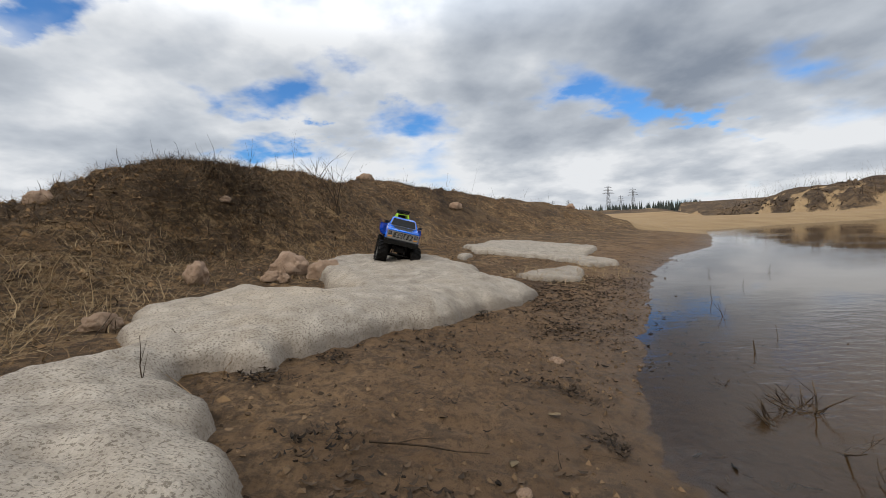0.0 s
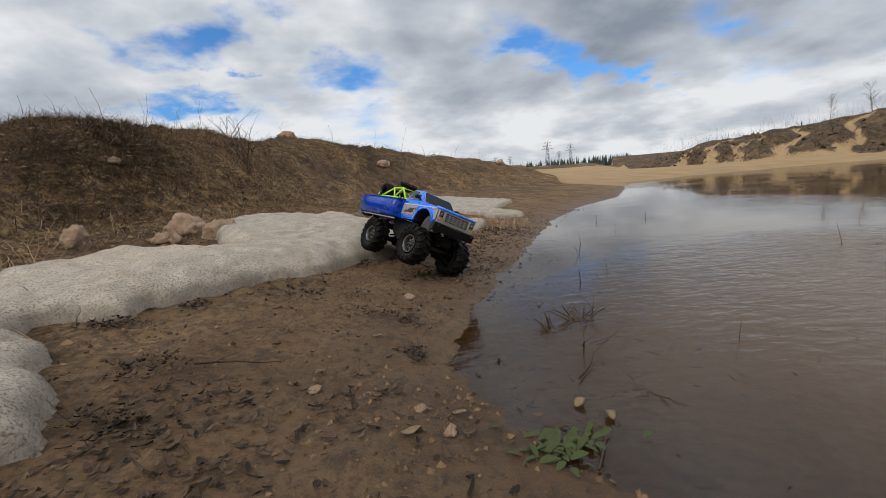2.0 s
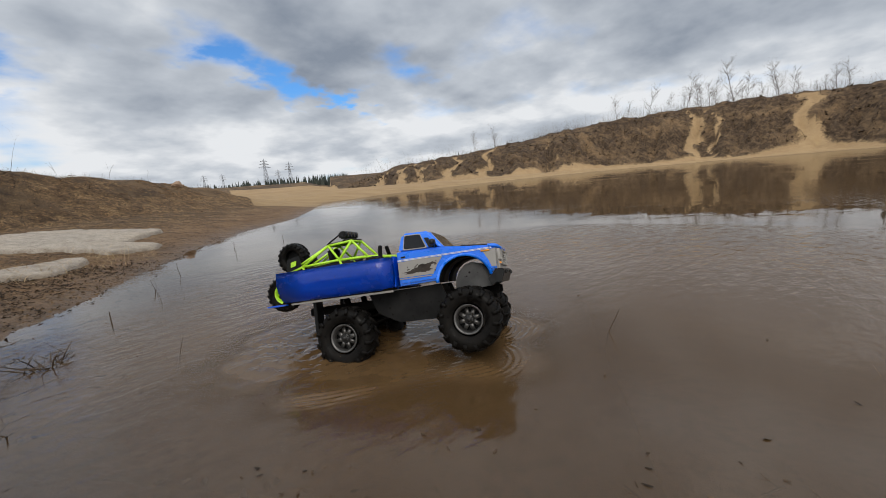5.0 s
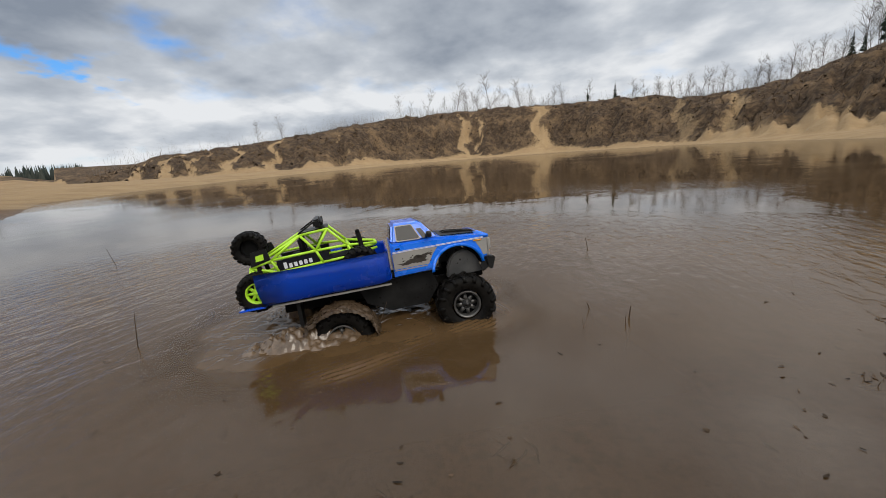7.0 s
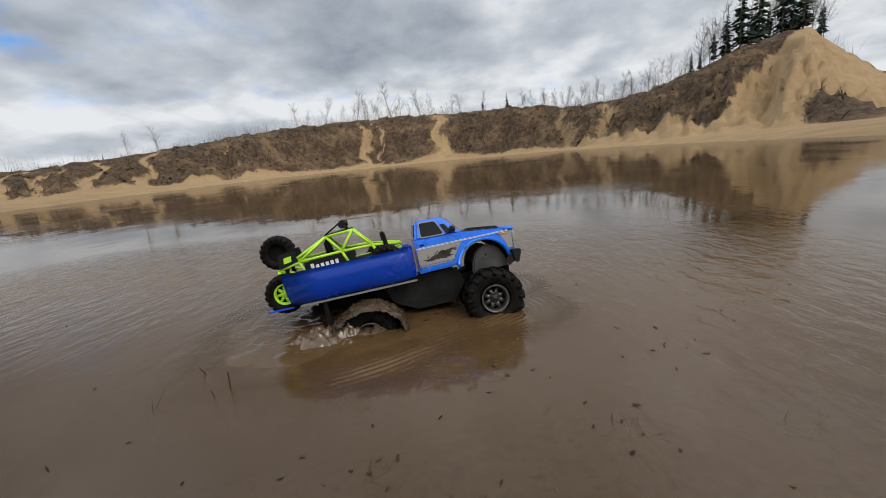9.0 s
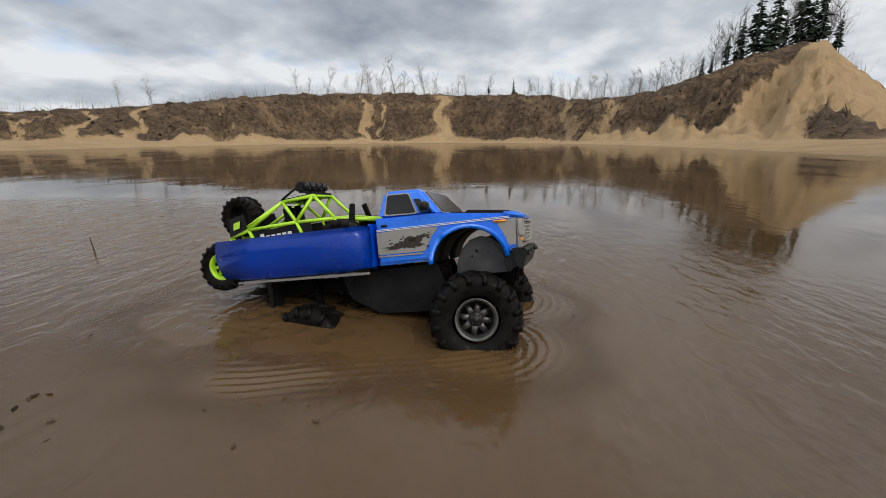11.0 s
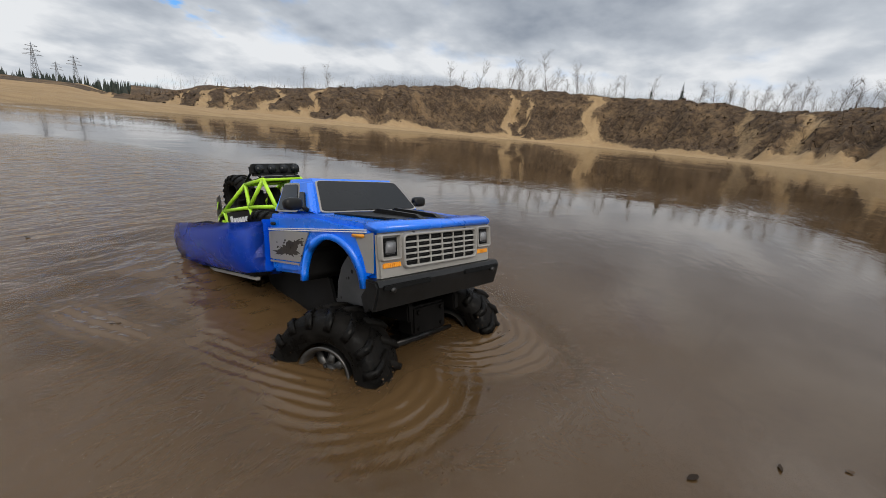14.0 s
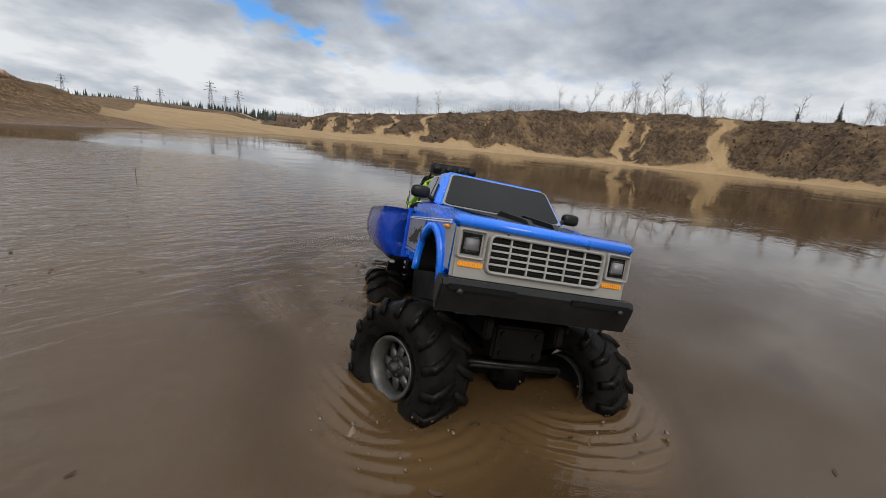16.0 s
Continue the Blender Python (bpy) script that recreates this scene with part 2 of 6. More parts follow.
def snow_material():
    m = Mat("old_snow", 0.75, 0, 0.3)
    a, b, g = m.noise(1.7, 5), m.noise(14, 6, 0.65), m.noise(190, 3, 0.65)
    c = m.ramp(b, [(0.3, (0.215, 0.180, 0.140)), (0.7, (0.40, 0.352, 0.29))])
    c = m.mix(m.ramp(a, [(0.45, 0.0), (0.7, 0.55)]), c, (0.40, 0.33, 0.245))
    c = m.mix(m.ramp(g, [(0.52, 0.0), (0.60, 0.75)]), c, (0.10, 0.075, 0.052))
    c = m.mix(m.attr("edge"), c, (0.13, 0.10, 0.075))
    m.colour(c)
    m.bump(m.math("ADD", b, m.math("MULTIPLY", m.noise(70, 4), 0.4)), 0.6, 0.02)
    return m.mat


def stone_material():
    m = Mat("field_stone", 0.85, 0, 0.3)
    a, f = m.noise(9, 6), m.noise(70, 5, 0.7)
    c = m.ramp(a, [(0.3, (0.27, 0.175, 0.115)), (0.7, (0.47, 0.325, 0.225))])
    c = m.mix(m.math("MULTIPLY", m.random(), 0.35), c, (0.27, 0.19, 0.12))
    c = m.mix(m.ramp(f, [(0.5, 0.0), (0.75, 0.5)]), c, (0.12, 0.09, 0.06))
    m.colour(c)
    m.bump(m.math("ADD", m.noise(26, 8, 0.7), m.math("MULTIPLY", f, 0.5)), 0.9, 0.03)
    return m.mat


def stalk_material(name, lo, hi):
    m = Mat(name, 0.85, 0, 0.2)
    m.colour(m.mix(m.island(), lo, hi))
    return m.mat


def paint_material(name, c, rough=0.28, coat=0.6):
    """Polished model-car paint with dust and mud specks."""
    m = Mat(name, rough, 0, 0.5)
    dust, spk = m.noise(18, 5, 0.65), m.noise(230, 3, 0.6)
    col = m.mix(m.ramp(dust, [(0.5, 0.0), (0.85, 0.05)]), c, (0.10, 0.08, 0.06))
    m.bsdf.inputs["Coat Weight"].default_value = coat
    m.bsdf.inputs["Coat Roughness"].default_value = 0.06
    col = m.mix(m.ramp(spk, [(0.68, 0.0), (0.74, 0.6)]), col, (0.07, 0.055, 0.04))
    m.colour(col)
    m.rough(m.ramp(dust, [(0.35, rough - 0.08), (0.75, rough + 0.2)]))
    m.bump(m.noise(60, 2), 0.04, 0.002)
    return m.mat


def skirt_material(name, lo, hi):
    """Grey plastic panel peppered with black mud drops."""
    m = Mat(name, 0.45, 0, 0.08)
    big = m.noise(16, 4)
    c = m.ramp(big, [(0.35, (lo, lo, lo)), (0.7, (hi, hi * 0.98, hi * 0.96))])
    drops = m.ramp(m.voronoi(75), [(0.16, 1.0), (0.24, 0.0)])
    c = m.mix(m.math("MULTIPLY", drops, m.ramp(m.noise(23, 2), [(0.46, 0.0), (0.52, 1.0)])), c, (0.006, 0.005, 0.004))
    m.colour(c)
    m.rough(m.ramp(big, [(0.3, 0.3), (0.7, 0.55)]))
    return m.mat


def rubber_material():
    """Black rubber, wet and dry in patches, with smears of thin mud."""
    m = Mat("wet_rubber", 0.5, 0, 0.09)
    a, f = m.noise(45, 5, 0.65), m.noise(190, 4, 0.7)
    c = m.ramp(a, [(0.4, (0.0040, 0.0037, 0.0034)), (0.66, (0.010, 0.0085, 0.007))])
    c = m.mix(m.ramp(f, [(0.64, 0.0), (0.74, 0.45)]), c, (0.030, 0.022, 0.016))
    m.colour(c)
    m.rough(m.ramp(a, [(0.40, 0.18), (0.50, 0.65)]))
    m.bump(m.math("ADD", a, m.math("MULTIPLY", f, 0.5)), 0.5, 0.002)
    return m.mat


M_GROUND, M_WATER, M_SNOW, M_STONE = ground_material(), water_material(), snow_material(), stone_material()
M_STRAW = stalk_material("dry_straw", (0.20, 0.13, 0.065), (0.48, 0.345, 0.19))
M_TWIG = stalk_material("dead_twig", (0.022, 0.015, 0.010), (0.10, 0.068, 0.042))
M_LEAF = stalk_material("rotten_leaf", (0.010, 0.007, 0.005), (0.095, 0.062, 0.038))
M_ROT = stalk_material("rotten_mat", (0.008, 0.006, 0.0045), (0.075, 0.050, 0.032))
M_MATSTRAW = stalk_material("brown_straw", (0.070, 0.042, 0.021), (0.37, 0.240, 0.125))
M_CLOD = stalk_material("earth_clod", (0.04, 0.024, 0.012), (0.27, 0.165, 0.080))
M_GRIT = stalk_material("mud_grit", (0.030, 0.019, 0.011), (0.19, 0.12, 0.066))
M_PALE_LEAF = simple("pale_leaf", (0.30, 0.22, 0.125), 0.7, vary=0.2, scale=60, bump=0.2)
M_GREEN_LEAF = stalk_material("weed_green", (0.028, 0.04, 0.014), (0.085, 0.09, 0.035))
M_BARK = stalk_material("grey_bark", (0.13, 0.115, 0.105), (0.27, 0.245, 0.225))
M_HEATH = stalk_material("bank_heath", (0.026, 0.017, 0.011), (0.15, 0.10, 0.058))
M_NEEDLE = stalk_material("spruce_needles", (0.012, 0.022, 0.014), (0.035, 0.05, 0.03))
M_FOREST = stalk_material("far_forest", (0.018, 0.026, 0.022), (0.05, 0.055, 0.045))
M_STEEL = simple("pylon_steel", (0.22, 0.23, 0.25), 0.5, 0.5)
M_BLUE = paint_material("blue_paint", (0.001, 0.150, 0.76), 0.26, 0.45)
M_BEDBLUE = paint_material("deep_blue_plastic", (0.001, 0.070, 0.56), 0.20, 0.75)
M_SILVER = paint_material("silver_paint", (0.25, 0.238, 0.218), 0.36, 0.2)
M_BLACK = simple("black_plastic", (0.009, 0.009, 0.009), 0.36, vary=0.5, scale=90, bump=0.1, spec=0.22)
M_CHASSIS = simple("muddy_chassis", (0.0045, 0.004, 0.0037), 0.6, vary=0.6, scale=50, bump=0.2, spec=0.05)
M_SKIRT = skirt_material("dark_inner_panel", 0.008, 0.018)
M_FENDER = skirt_material("grey_inner_panel", 0.05, 0.09)
M_RUBBER = rubber_material()
M_RIM = simple("satin_rim", (0.10, 0.097, 0.092), 0.36, 0.7, vary=0.5, scale=80)
M_DARKSTEEL = simple("dark_steel", (0.03, 0.029, 0.028), 0.4, 0.6, vary=0.5, scale=80)
M_GLASS = simple("smoked_window", (0.010, 0.011, 0.012), 0.12, vary=0.3, scale=12, spec=0.22)
M_LAMP = simple("headlight_lens", (0.17, 0.172, 0.178), 0.22, 0.0, vary=0.3, scale=60)
M_AMBER = simple("amber_lens", (0.75, 0.30, 0.02), 0.3, vary=0.2, scale=90)
M_GRILLE = simple("dark_grille", (0.006, 0.006, 0.006), 0.6, spec=0.1)
M_BAR = simple("bright_bar", (0.36, 0.345, 0.32), 0.4, 0.2, vary=0.2, scale=80)
M_MUD = simple("mud_splash", (0.030, 0.022, 0.016), 0.8, vary=0.5, scale=70, bump=0.3)
M_LIME = simple("lime_tube", (0.42, 0.72, 0.03), 0.35, vary=0.15, scale=40)
M_WHITE = simple("white_decal", (0.7, 0.7, 0.68), 0.5, vary=0.1)
M_FOAM = simple("muddy_splash_water", (0.12, 0.080, 0.048), 0.08, vary=0.5, scale=70, bump=0.6, spec=0.6)


# ---- mesh helpers ----
def part(name, bm, material, parent=None, label="", smooth=True):
    me = bpy.data.meshes.new(name)
    bm.normal_update()
    bm.to_mesh(me)
    bm.free()
    me.materials.append(material)
    if smooth:
        for p in me.polygons:
            p.use_smooth = True
    ob = new(name, me)
    if parent:
        ob.parent = parent
    return tagged(ob, label) if label else ob


def from_arrays(name, verts, faces, material, smooth=True):
    me = bpy.data.meshes.new(name)
    me.from_pydata(verts, [], faces)
    me.materials.append(material)
    me.polygons.foreach_set("use_smooth", [smooth] * len(me.polygons))
    me.update()
    return new(name, me)


def tube(bm, a, b, ra, rb=None, n=6, caps=True):
    """A tapered rod between two places."""
    a, b = Vector(a), Vector(b)
    rb = ra if rb is None else rb
    q = (b - a).to_track_quat("Z", "Y")
    rings = []
    for c, r in ((a, ra), (b, rb)):
        rings.append([bm.verts.new(c + q @ Vector((r * math.cos(k * math.tau / n), r * math.sin(k * math.tau / n), 0))) for k in range(n)])
    for k in range(n):
        bm.faces.new((rings[0][k], rings[0][(k + 1) % n], rings[1][(k + 1) % n], rings[1][k]))
    if caps:
        bm.faces.new(rings[0][::-1])
        bm.faces.new(rings[1])


def box(bm, x0, x1, y0, y1, z0, z1, bevel=0.0):
    vs = [bm.verts.new((x, y, z)) for x in (x0, x1) for y in (y0, y1) for z in (z0, z1)]
    fs = [bm.faces.new([vs[i] for i in f]) for f in ((0, 1, 3, 2), (4, 6, 7, 5), (0, 4, 5, 1), (2, 3, 7, 6), (0, 2, 6, 4), (1, 5, 7, 3))]
    if bevel:
        es = list({e for f in fs for e in f.edges})
        bmesh.ops.bevel(bm, geom=es, offset=bevel, segments=2, affect="EDGES", clamp_overlap=True)


def prism(bm, outline, y0, y1, bevel=0.0):
    """An outline of (x, z), drawn through from y0 to y1."""
    a = [bm.verts.new((x, y0, z)) for x, z in outline]
    b = [bm.verts.new((x, y1, z)) for x, z in outline]
    f = [bm.faces.new(a), bm.faces.new(b[::-1])]
    n = len(outline)
    for i in range(n):
        f.append(bm.faces.new((a[i], b[i], b[(i + 1) % n], a[(i + 1) % n])))
    bmesh.ops.recalc_face_normals(bm, faces=f)
    if bevel:
        es = list({e for e in f[0].edges} | {e for e in f[1].edges})
        bmesh.ops.bevel(bm, geom=es, offset=bevel, segments=2, affect="EDGES", clamp_overlap=True)


def plate(bm, corners, thick):
    """A thin slab: corners in a ring, thickened along their normal."""
    c = [Vector(p) for p in corners]
    n = (c[1] - c[0]).cross(c[2] - c[0]).normalized() * thick
    a, b = [bm.verts.new(p) for p in c], [bm.verts.new(p + n) for p in c]
    f = [bm.faces.new(a[::-1]), bm.faces.new(b)]
    for i in range(len(c)):
        j = (i + 1) % len(c)
        f.append(bm.faces.new((a[i], a[j], b[j], b[i])))
    bmesh.ops.recalc_face_normals(bm, faces=f)


# ---- the lie of the land ----
CX, CY = 1.5, -1.0  # centre of the azimuths below


def far_xy(a, r):
    return CX + r * math.sin(radians(a)), CY + r * math.cos(radians(a))


SHORE_AZ = [(140, 11.5), (132, 13.5), (122, 18.5), (113, 27), (102, 40), (90, 48), (78, 46), (67, 40), (55, 30), (45, 23), (35, 18), (27, 14.5)]
SHORE = [(5.4, 7.8), (4.05, 5.87), (2.85, 4.75), (1.96, 3.55), (1.14, 2.17), (0.79, 1.57), (0.58, 1.24), (0.48, 1.0),
         (0.42, 0.84), (0.40, 0.64), (0.46, 0.42), (0.58, 0.22), (0.66, 0.03), (0.66, -0.4), (0.62, -0.9), (0.85, -1.5), (1.1, -2.1), (1.25, -2.7),
         (1.25, -3.3), (1.4, -4.5), (2.5, -8.0), (6.0, -11.0)] + [far_xy(*p) for p in SHORE_AZ]
RIDGE = [(-3.0, -3.0, 0.5), (-2.8, -0.6, 0.55), (-2.55, 1.2, 0.52), (-2.45, 2.38, 0.64), (-2.42, 2.82, 0.78), (-2.37, 3.12, 1.0),
         (-2.31, 3.4, 1.08), (-2.04, 4.13, 1.17), (-1.82, 4.88, 1.15), (-1.76, 5.74, 1.15), (-1.22, 7.81, 1.42), (-0.18, 8.8, 1.31),
         (1.09, 9.43, 1.10), (2.71, 10.65, 0.95), (4.3, 12.1, 0.82), (5.5, 12.9, 0.36)]
CREST = [(29, 0.2, 40), (33, 0.4, 38), (36, 1.3, 39), (40, 2.4, 40), (45, 2.8, 42), (50, 3.4, 44), (55, 4.1, 46), (60, 4.7, 49), (65, 5.2, 51),
         (70, 5.6, 54), (76, 5.75, 57), (82, 5.8, 58), (90, 5.7, 58), (96, 5.6, 55), (102, 5.0, 52), (106, 4.7, 49), (110, 4.9, 46), (113, 5.4, 46),
         (117, 6.7, 46), (120, 7.6, 46), (122, 8.2, 46), (124, 8.7, 46), (126, 9.1, 46), (127.4, 9.1, 46), (129.7, 6.9, 45), (132.4, 4.0, 42), (136, 2.4, 38), (145, 1.0, 35)]
STREAKS = [(36.6, 0.5, 0.9), (39.5, 0.6, 1), (42.3, 0.5, 0.8), (46.5, 0.7, 0.9), (51.3, 0.6, 1), (60, 0.4, 0.5), (77.3, 0.8, 0.9), (79.4, 0.4, 0.7), (87.3, 1.1, 1.2), (103.5, 1.6, 0.5), (108.5, 1.5, 0.6)]


def np_noise(x, y, scale, seed=0):
    """Smooth value noise on numpy arrays, about -1 to 1."""
    x, y = np.asarray(x, float) * scale + seed * 17.3, np.asarray(y, float) * scale - seed * 9.1
    xi, yi = np.floor(x), np.floor(y)
    fx, fy = x - xi, y - yi
    fx, fy = fx * fx * (3 - 2 * fx), fy * fy * (3 - 2 * fy)

    def h(i, j):
        v = np.sin(i * 127.1 + j * 311.7 + seed * 74.7) * 43758.5453
        return (v - np.floor(v)) * 2 - 1

    a, b, c, d = h(xi, yi), h(xi + 1, yi), h(xi, yi + 1), h(xi + 1, yi + 1)
    return (a * (1 - fx) + b * fx) * (1 - fy) + (c * (1 - fx) + d * fx) * fy


def to_line(x, y, pts, closed):
    """The distance to a line of points, the segment met first and how far along it."""
    best, seg, along = np.full(x.shape, 1e9), np.zeros(x.shape, int), np.zeros(x.shape)
    n = len(pts)
    for i in range(n if closed else n - 1):
        (ax, ay), (bx, by) = pts[i][:2], pts[(i + 1) % n][:2]
        dx, dy = bx - ax, by - ay
        u = np.clip(((x - ax) * dx + (y - ay) * dy) / (dx * dx + dy * dy), 0, 1)
        d = np.hypot(x - ax - u * dx, y - ay - u * dy)
        m = d < best
        best[m], seg[m], along[m] = d[m], i, u[m]
    return best, seg, along


def inside(x, y, pts):
    odd = np.zeros(x.shape, bool)
    n = len(pts)
    for i in range(n):
        (ax, ay), (bx, by) = pts[i][:2], pts[(i + 1) % n][:2]
        if ay == by:
            continue
        hit = ((ay > y) != (by > y)) & (x < (bx - ax) * (y - ay) / (by - ay) + ax)
        odd ^= hit
    return odd


def smooth01(v):
    v = np.clip(v, 0, 1)
    return v * v * (3 - 2 * v)


def land(x, y):
    """Height of the ground and its kinds of cover at places x, y."""
    x, y = np.asarray(x, float).ravel(), np.asarray(y, float).ravel()
    wob = 0.035 * np_noise(x, y, 3.1, 1) + 0.015 * np_noise(x, y, 9, 2)
    d, _, _ = to_line(x, y, SHORE, True)
    d = np.where(inside(x, y, SHORE), -d, d) + wob
    r = np.hypot(x - CX, y - CY)
    a = np.degrees(np.arctan2(x - CX, y - CY))
    # beach, and the bed of the pond
    base = np.where(d > 0, np.minimum(0.14 * d, 0.03 + 0.098 * d), -0.9 * (1 - np.exp(d * 0.1)))
    base = np.where(d > 2.2, 0.245 + 0.02 * np.minimum(d - 2.2, 20), base)
    # the near ridge of dug earth
    dr, seg, u = to_line(x, y, RIDGE, False)
    rz = np.array([p[2] for p in RIDGE])
    crest = rz[seg] * (1 - u) + rz[np.minimum(seg + 1, len(RIDGE) - 1)] * u
    crest = crest + 0.06 * np_noise(x, y, 2.3, 5) + 0.03 * np_noise(x, y, 6.1, 6)
    wide = np.interp(y, [-3, 1, 3, 6, 9, 13], [1.3, 1.3, 1.55, 2.0, 2.4, 2.2])
    prof = np.clip(1 - dr / wide, 0, 1) ** 1.15
    prof = prof * (1 + 0.22 * np_noise(x, y, 1.4, 7) * (1 - prof)) + 0.05 * np_noise(x, y, 4.2, 8) * (prof > 0.02) * (1 - prof)
    near_hill = np.where(d > 0, np.maximum(crest - base, 0) * smooth01(prof * 1.05), 0)
    # the far bank
    ca, ce, cd = (np.array(v, float) for v in zip(*CREST))
    sa, sd = np.array([p[0] for p in SHORE_AZ][::-1], float), np.array([p[1] for p in SHORE_AZ][::-1], float)
    top = 0.42 + np.tan(np.radians(np.interp(a, ca, ce, 0.0, 0.6))) * np.interp(a, ca, cd)
    start = np.interp(a, sa, sd) + np.interp(a, [27, 35, 45, 55, 62, 80, 100, 112, 120, 132, 145], [15, 12, 9.5, 5.5, 3, 0.9, 1.0, 2.5, 6, 10, 9])
    end = np.interp(a, ca, cd)
    s = (r - start) / np.maximum(end - start, 1)
    streak = np.zeros_like(a)
    for az0, w, k in STREAKS:
        fan = w * (0.45 + 1.0 * np.clip(1 - s, 0, 1)) * (1 + 0.35 * np_noise(a, r, 0.5, 9))
        slant = (3.4 if az0 < 60 else -0.8) * (s - 0.5)
        streak += k * np.exp(-(((a - az0 - slant - 1.3 * np_noise(a * 0.25, r, 0.42, 9) - 0.4 * np_noise(a, r, 1.3, 10)) / fan) ** 2))
    rough = 0.10 * np_noise(a, r * 0.15, 0.55, 11) + 0.07 * np_noise(a, r * 0.2, 1.7, 12) + 0.045 * np_noise(a, r * 0.4, 4, 13) + 0.03 * np_noise(a, r * 0.5, 9, 53)
    cut = np.where((a > 28) & (a < 148), smooth01(s + (rough - 0.10 * np.minimum(streak, 1.2)) * np.clip(1 - np.abs(2 * s - 1), 0, 1) * 1.3), 0)
    # straight slope with a sharp upper lip
    lin = np.clip(s + (rough - 0.08 * np.minimum(streak, 1.2)) * np.clip(4 * s * (1 - s), 0, 1), 0, 1)
    bank = np.where((a > 28) & (a < 148), top * (0.25 * cut + 0.75 * lin ** 1.05), 0)
    # the bare face of the dune, and the dark knoll that stands before it
    edge_az = np.interp(s, [0.0, 0.14, 0.22, 0.34, 0.5, 0.75, 1.0], [124.5, 124.6, 123.2, 120.6, 122.6, 124.2, 126.2]) + 0.5 * np_noise(a, r, 0.9, 51)
    dune = smooth01((a - edge_az) / 0.7) * (a < 146) * np.clip((1.06 - s) * 12, 0, 1)
    knoll = np.exp(-np.clip(((a - 131.2) / 3.1) ** 2 + ((s - 0.17) / 0.16) ** 2, 0, 20) ** 2)
    bank = bank + 0.55 * knoll - 0.25 * dune * np.clip(4 * s * (1 - s), 0, 1) + (1 - dune) * (a > 104) * (a < 128) * 0.5 * np_noise(a, r, 0.7, 52) * np.clip(4 * s * (1 - s), 0, 1)
    far_part = smooth01((r - 9) / 5)
    bank *= far_part
    top_rough = (s > 0.95) * far_part * (0.2 * np_noise(x, y, 0.5, 14) + 0.16 * np_noise(x, y, 1.6, 15))
    z = np.maximum(base + near_hill, np.where(d > 0, bank + np.where((a > 28) & (a < 148), top_rough * (bank > 0.5), 0), -9))
    # clods and footmarks close by
    close = np.clip(1 - r / 16, 0, 1)
    z = z + close * np.where(d > -0.1, 0.007 * np_noise(x, y, 7, 21) + 0.009 * np_noise(x, y, 19, 22) + 0.005 * np_noise(x, y, 41, 23), 0.004 * np_noise(x, y, 6, 21)) * np.clip(0.3 + np.abs(d) * 2.5, 0.3, 1)
    # sods broken off in ragged ledges
    step = z / 0.085 + 0.9 * np_noise(x, y, 2.1, 27) + 0.35 * np_noise(x, y, 6.5, 28)
    z = z + close * smooth01((near_hill - 0.04) * 9) * 0.026 * (np.sin(math.tau * step) + 0.4 * np.sin(2 * math.tau * step)) * np.clip(0.6 + 0.9 * np_noise(x, y, 1.7, 29), 0, 1)
    z = z + close * (near_hill > 0.05) * (0.03 * (0.3 - np.abs(np_noise(x, y, 11, 30))) + 0.026 * np_noise(x, y, 7, 24) + 0.020 * np_noise(x, y, 15, 25) + 0.012 * np_noise(x, y, 31, 26))
    # the pit floor climbs slowly to the woods
    out = np.where((a < 31) & (a > -60), smooth01((31 - a) / 4), 0) * smooth01((r - 22) / 10)
    z = z + out * np.clip((r - 22) * 0.02, 0, 7.5) + out * np.clip(r / 90, 0, 1) * (0.5 * np_noise(x, y, 0.07, 16) + 0.3 * np_noise(x, y, 0.2, 19))
    z = np.where((r > 150) & (a > 31), np.maximum(z, 5), z)
    wet = np.where(d > 0, np.clip(1 - d / 0.45, 0, 1) ** 1.2, 1) * np.clip(1 - (r - 9) / 8, 0.25, 1)
    beach = np.clip(1.25 - d / 1.3, 0, 1) * (r < 22)
    sand = np.where((r > 11.5) & (a > 18), 1.0, 0.0)
    onbank = smooth01((s + 0.02) * 9) * (a > 31) * (a < 146)
    low = 0.045 + 0.15 * np.clip((66 - a) / 30, 0, 1) + 0.16 * smooth01((a - 102) / 8) + 0.10 * np_noise(a, r, 0.35, 17)
    brush_far = (a > 31) * (a < 146) * smooth01((s - low) * 7) * np.clip(1.05 - 1.25 * np.minimum(streak, 1), 0, 1) * (1 - 0.12 * np.clip((58 - a) / 10, 0, 1))
    brush_far = np.where((s > 0.97) & (s < 3), 1, brush_far)
    brush_far = brush_far * (1 - dune)
    brush_near = np.clip(near_hill * 2.2, 0, 1) * np.clip(0.42 + 0.75 * np_noise(x, y, 0.9, 18), 0, 0.8)
    brush = np.clip(np.where(r > 14, np.maximum(brush_far, np.clip(knoll * 1.5, 0, 1)), brush_near), 0, 1)
    sand = np.clip(sand, 0, 1) * np.where(d < 0.0, 0.5, 1)
    return z, d, wet, beach, sand, brush


def ground_z(x, y):
    return float(land([x], [y])[0][0])


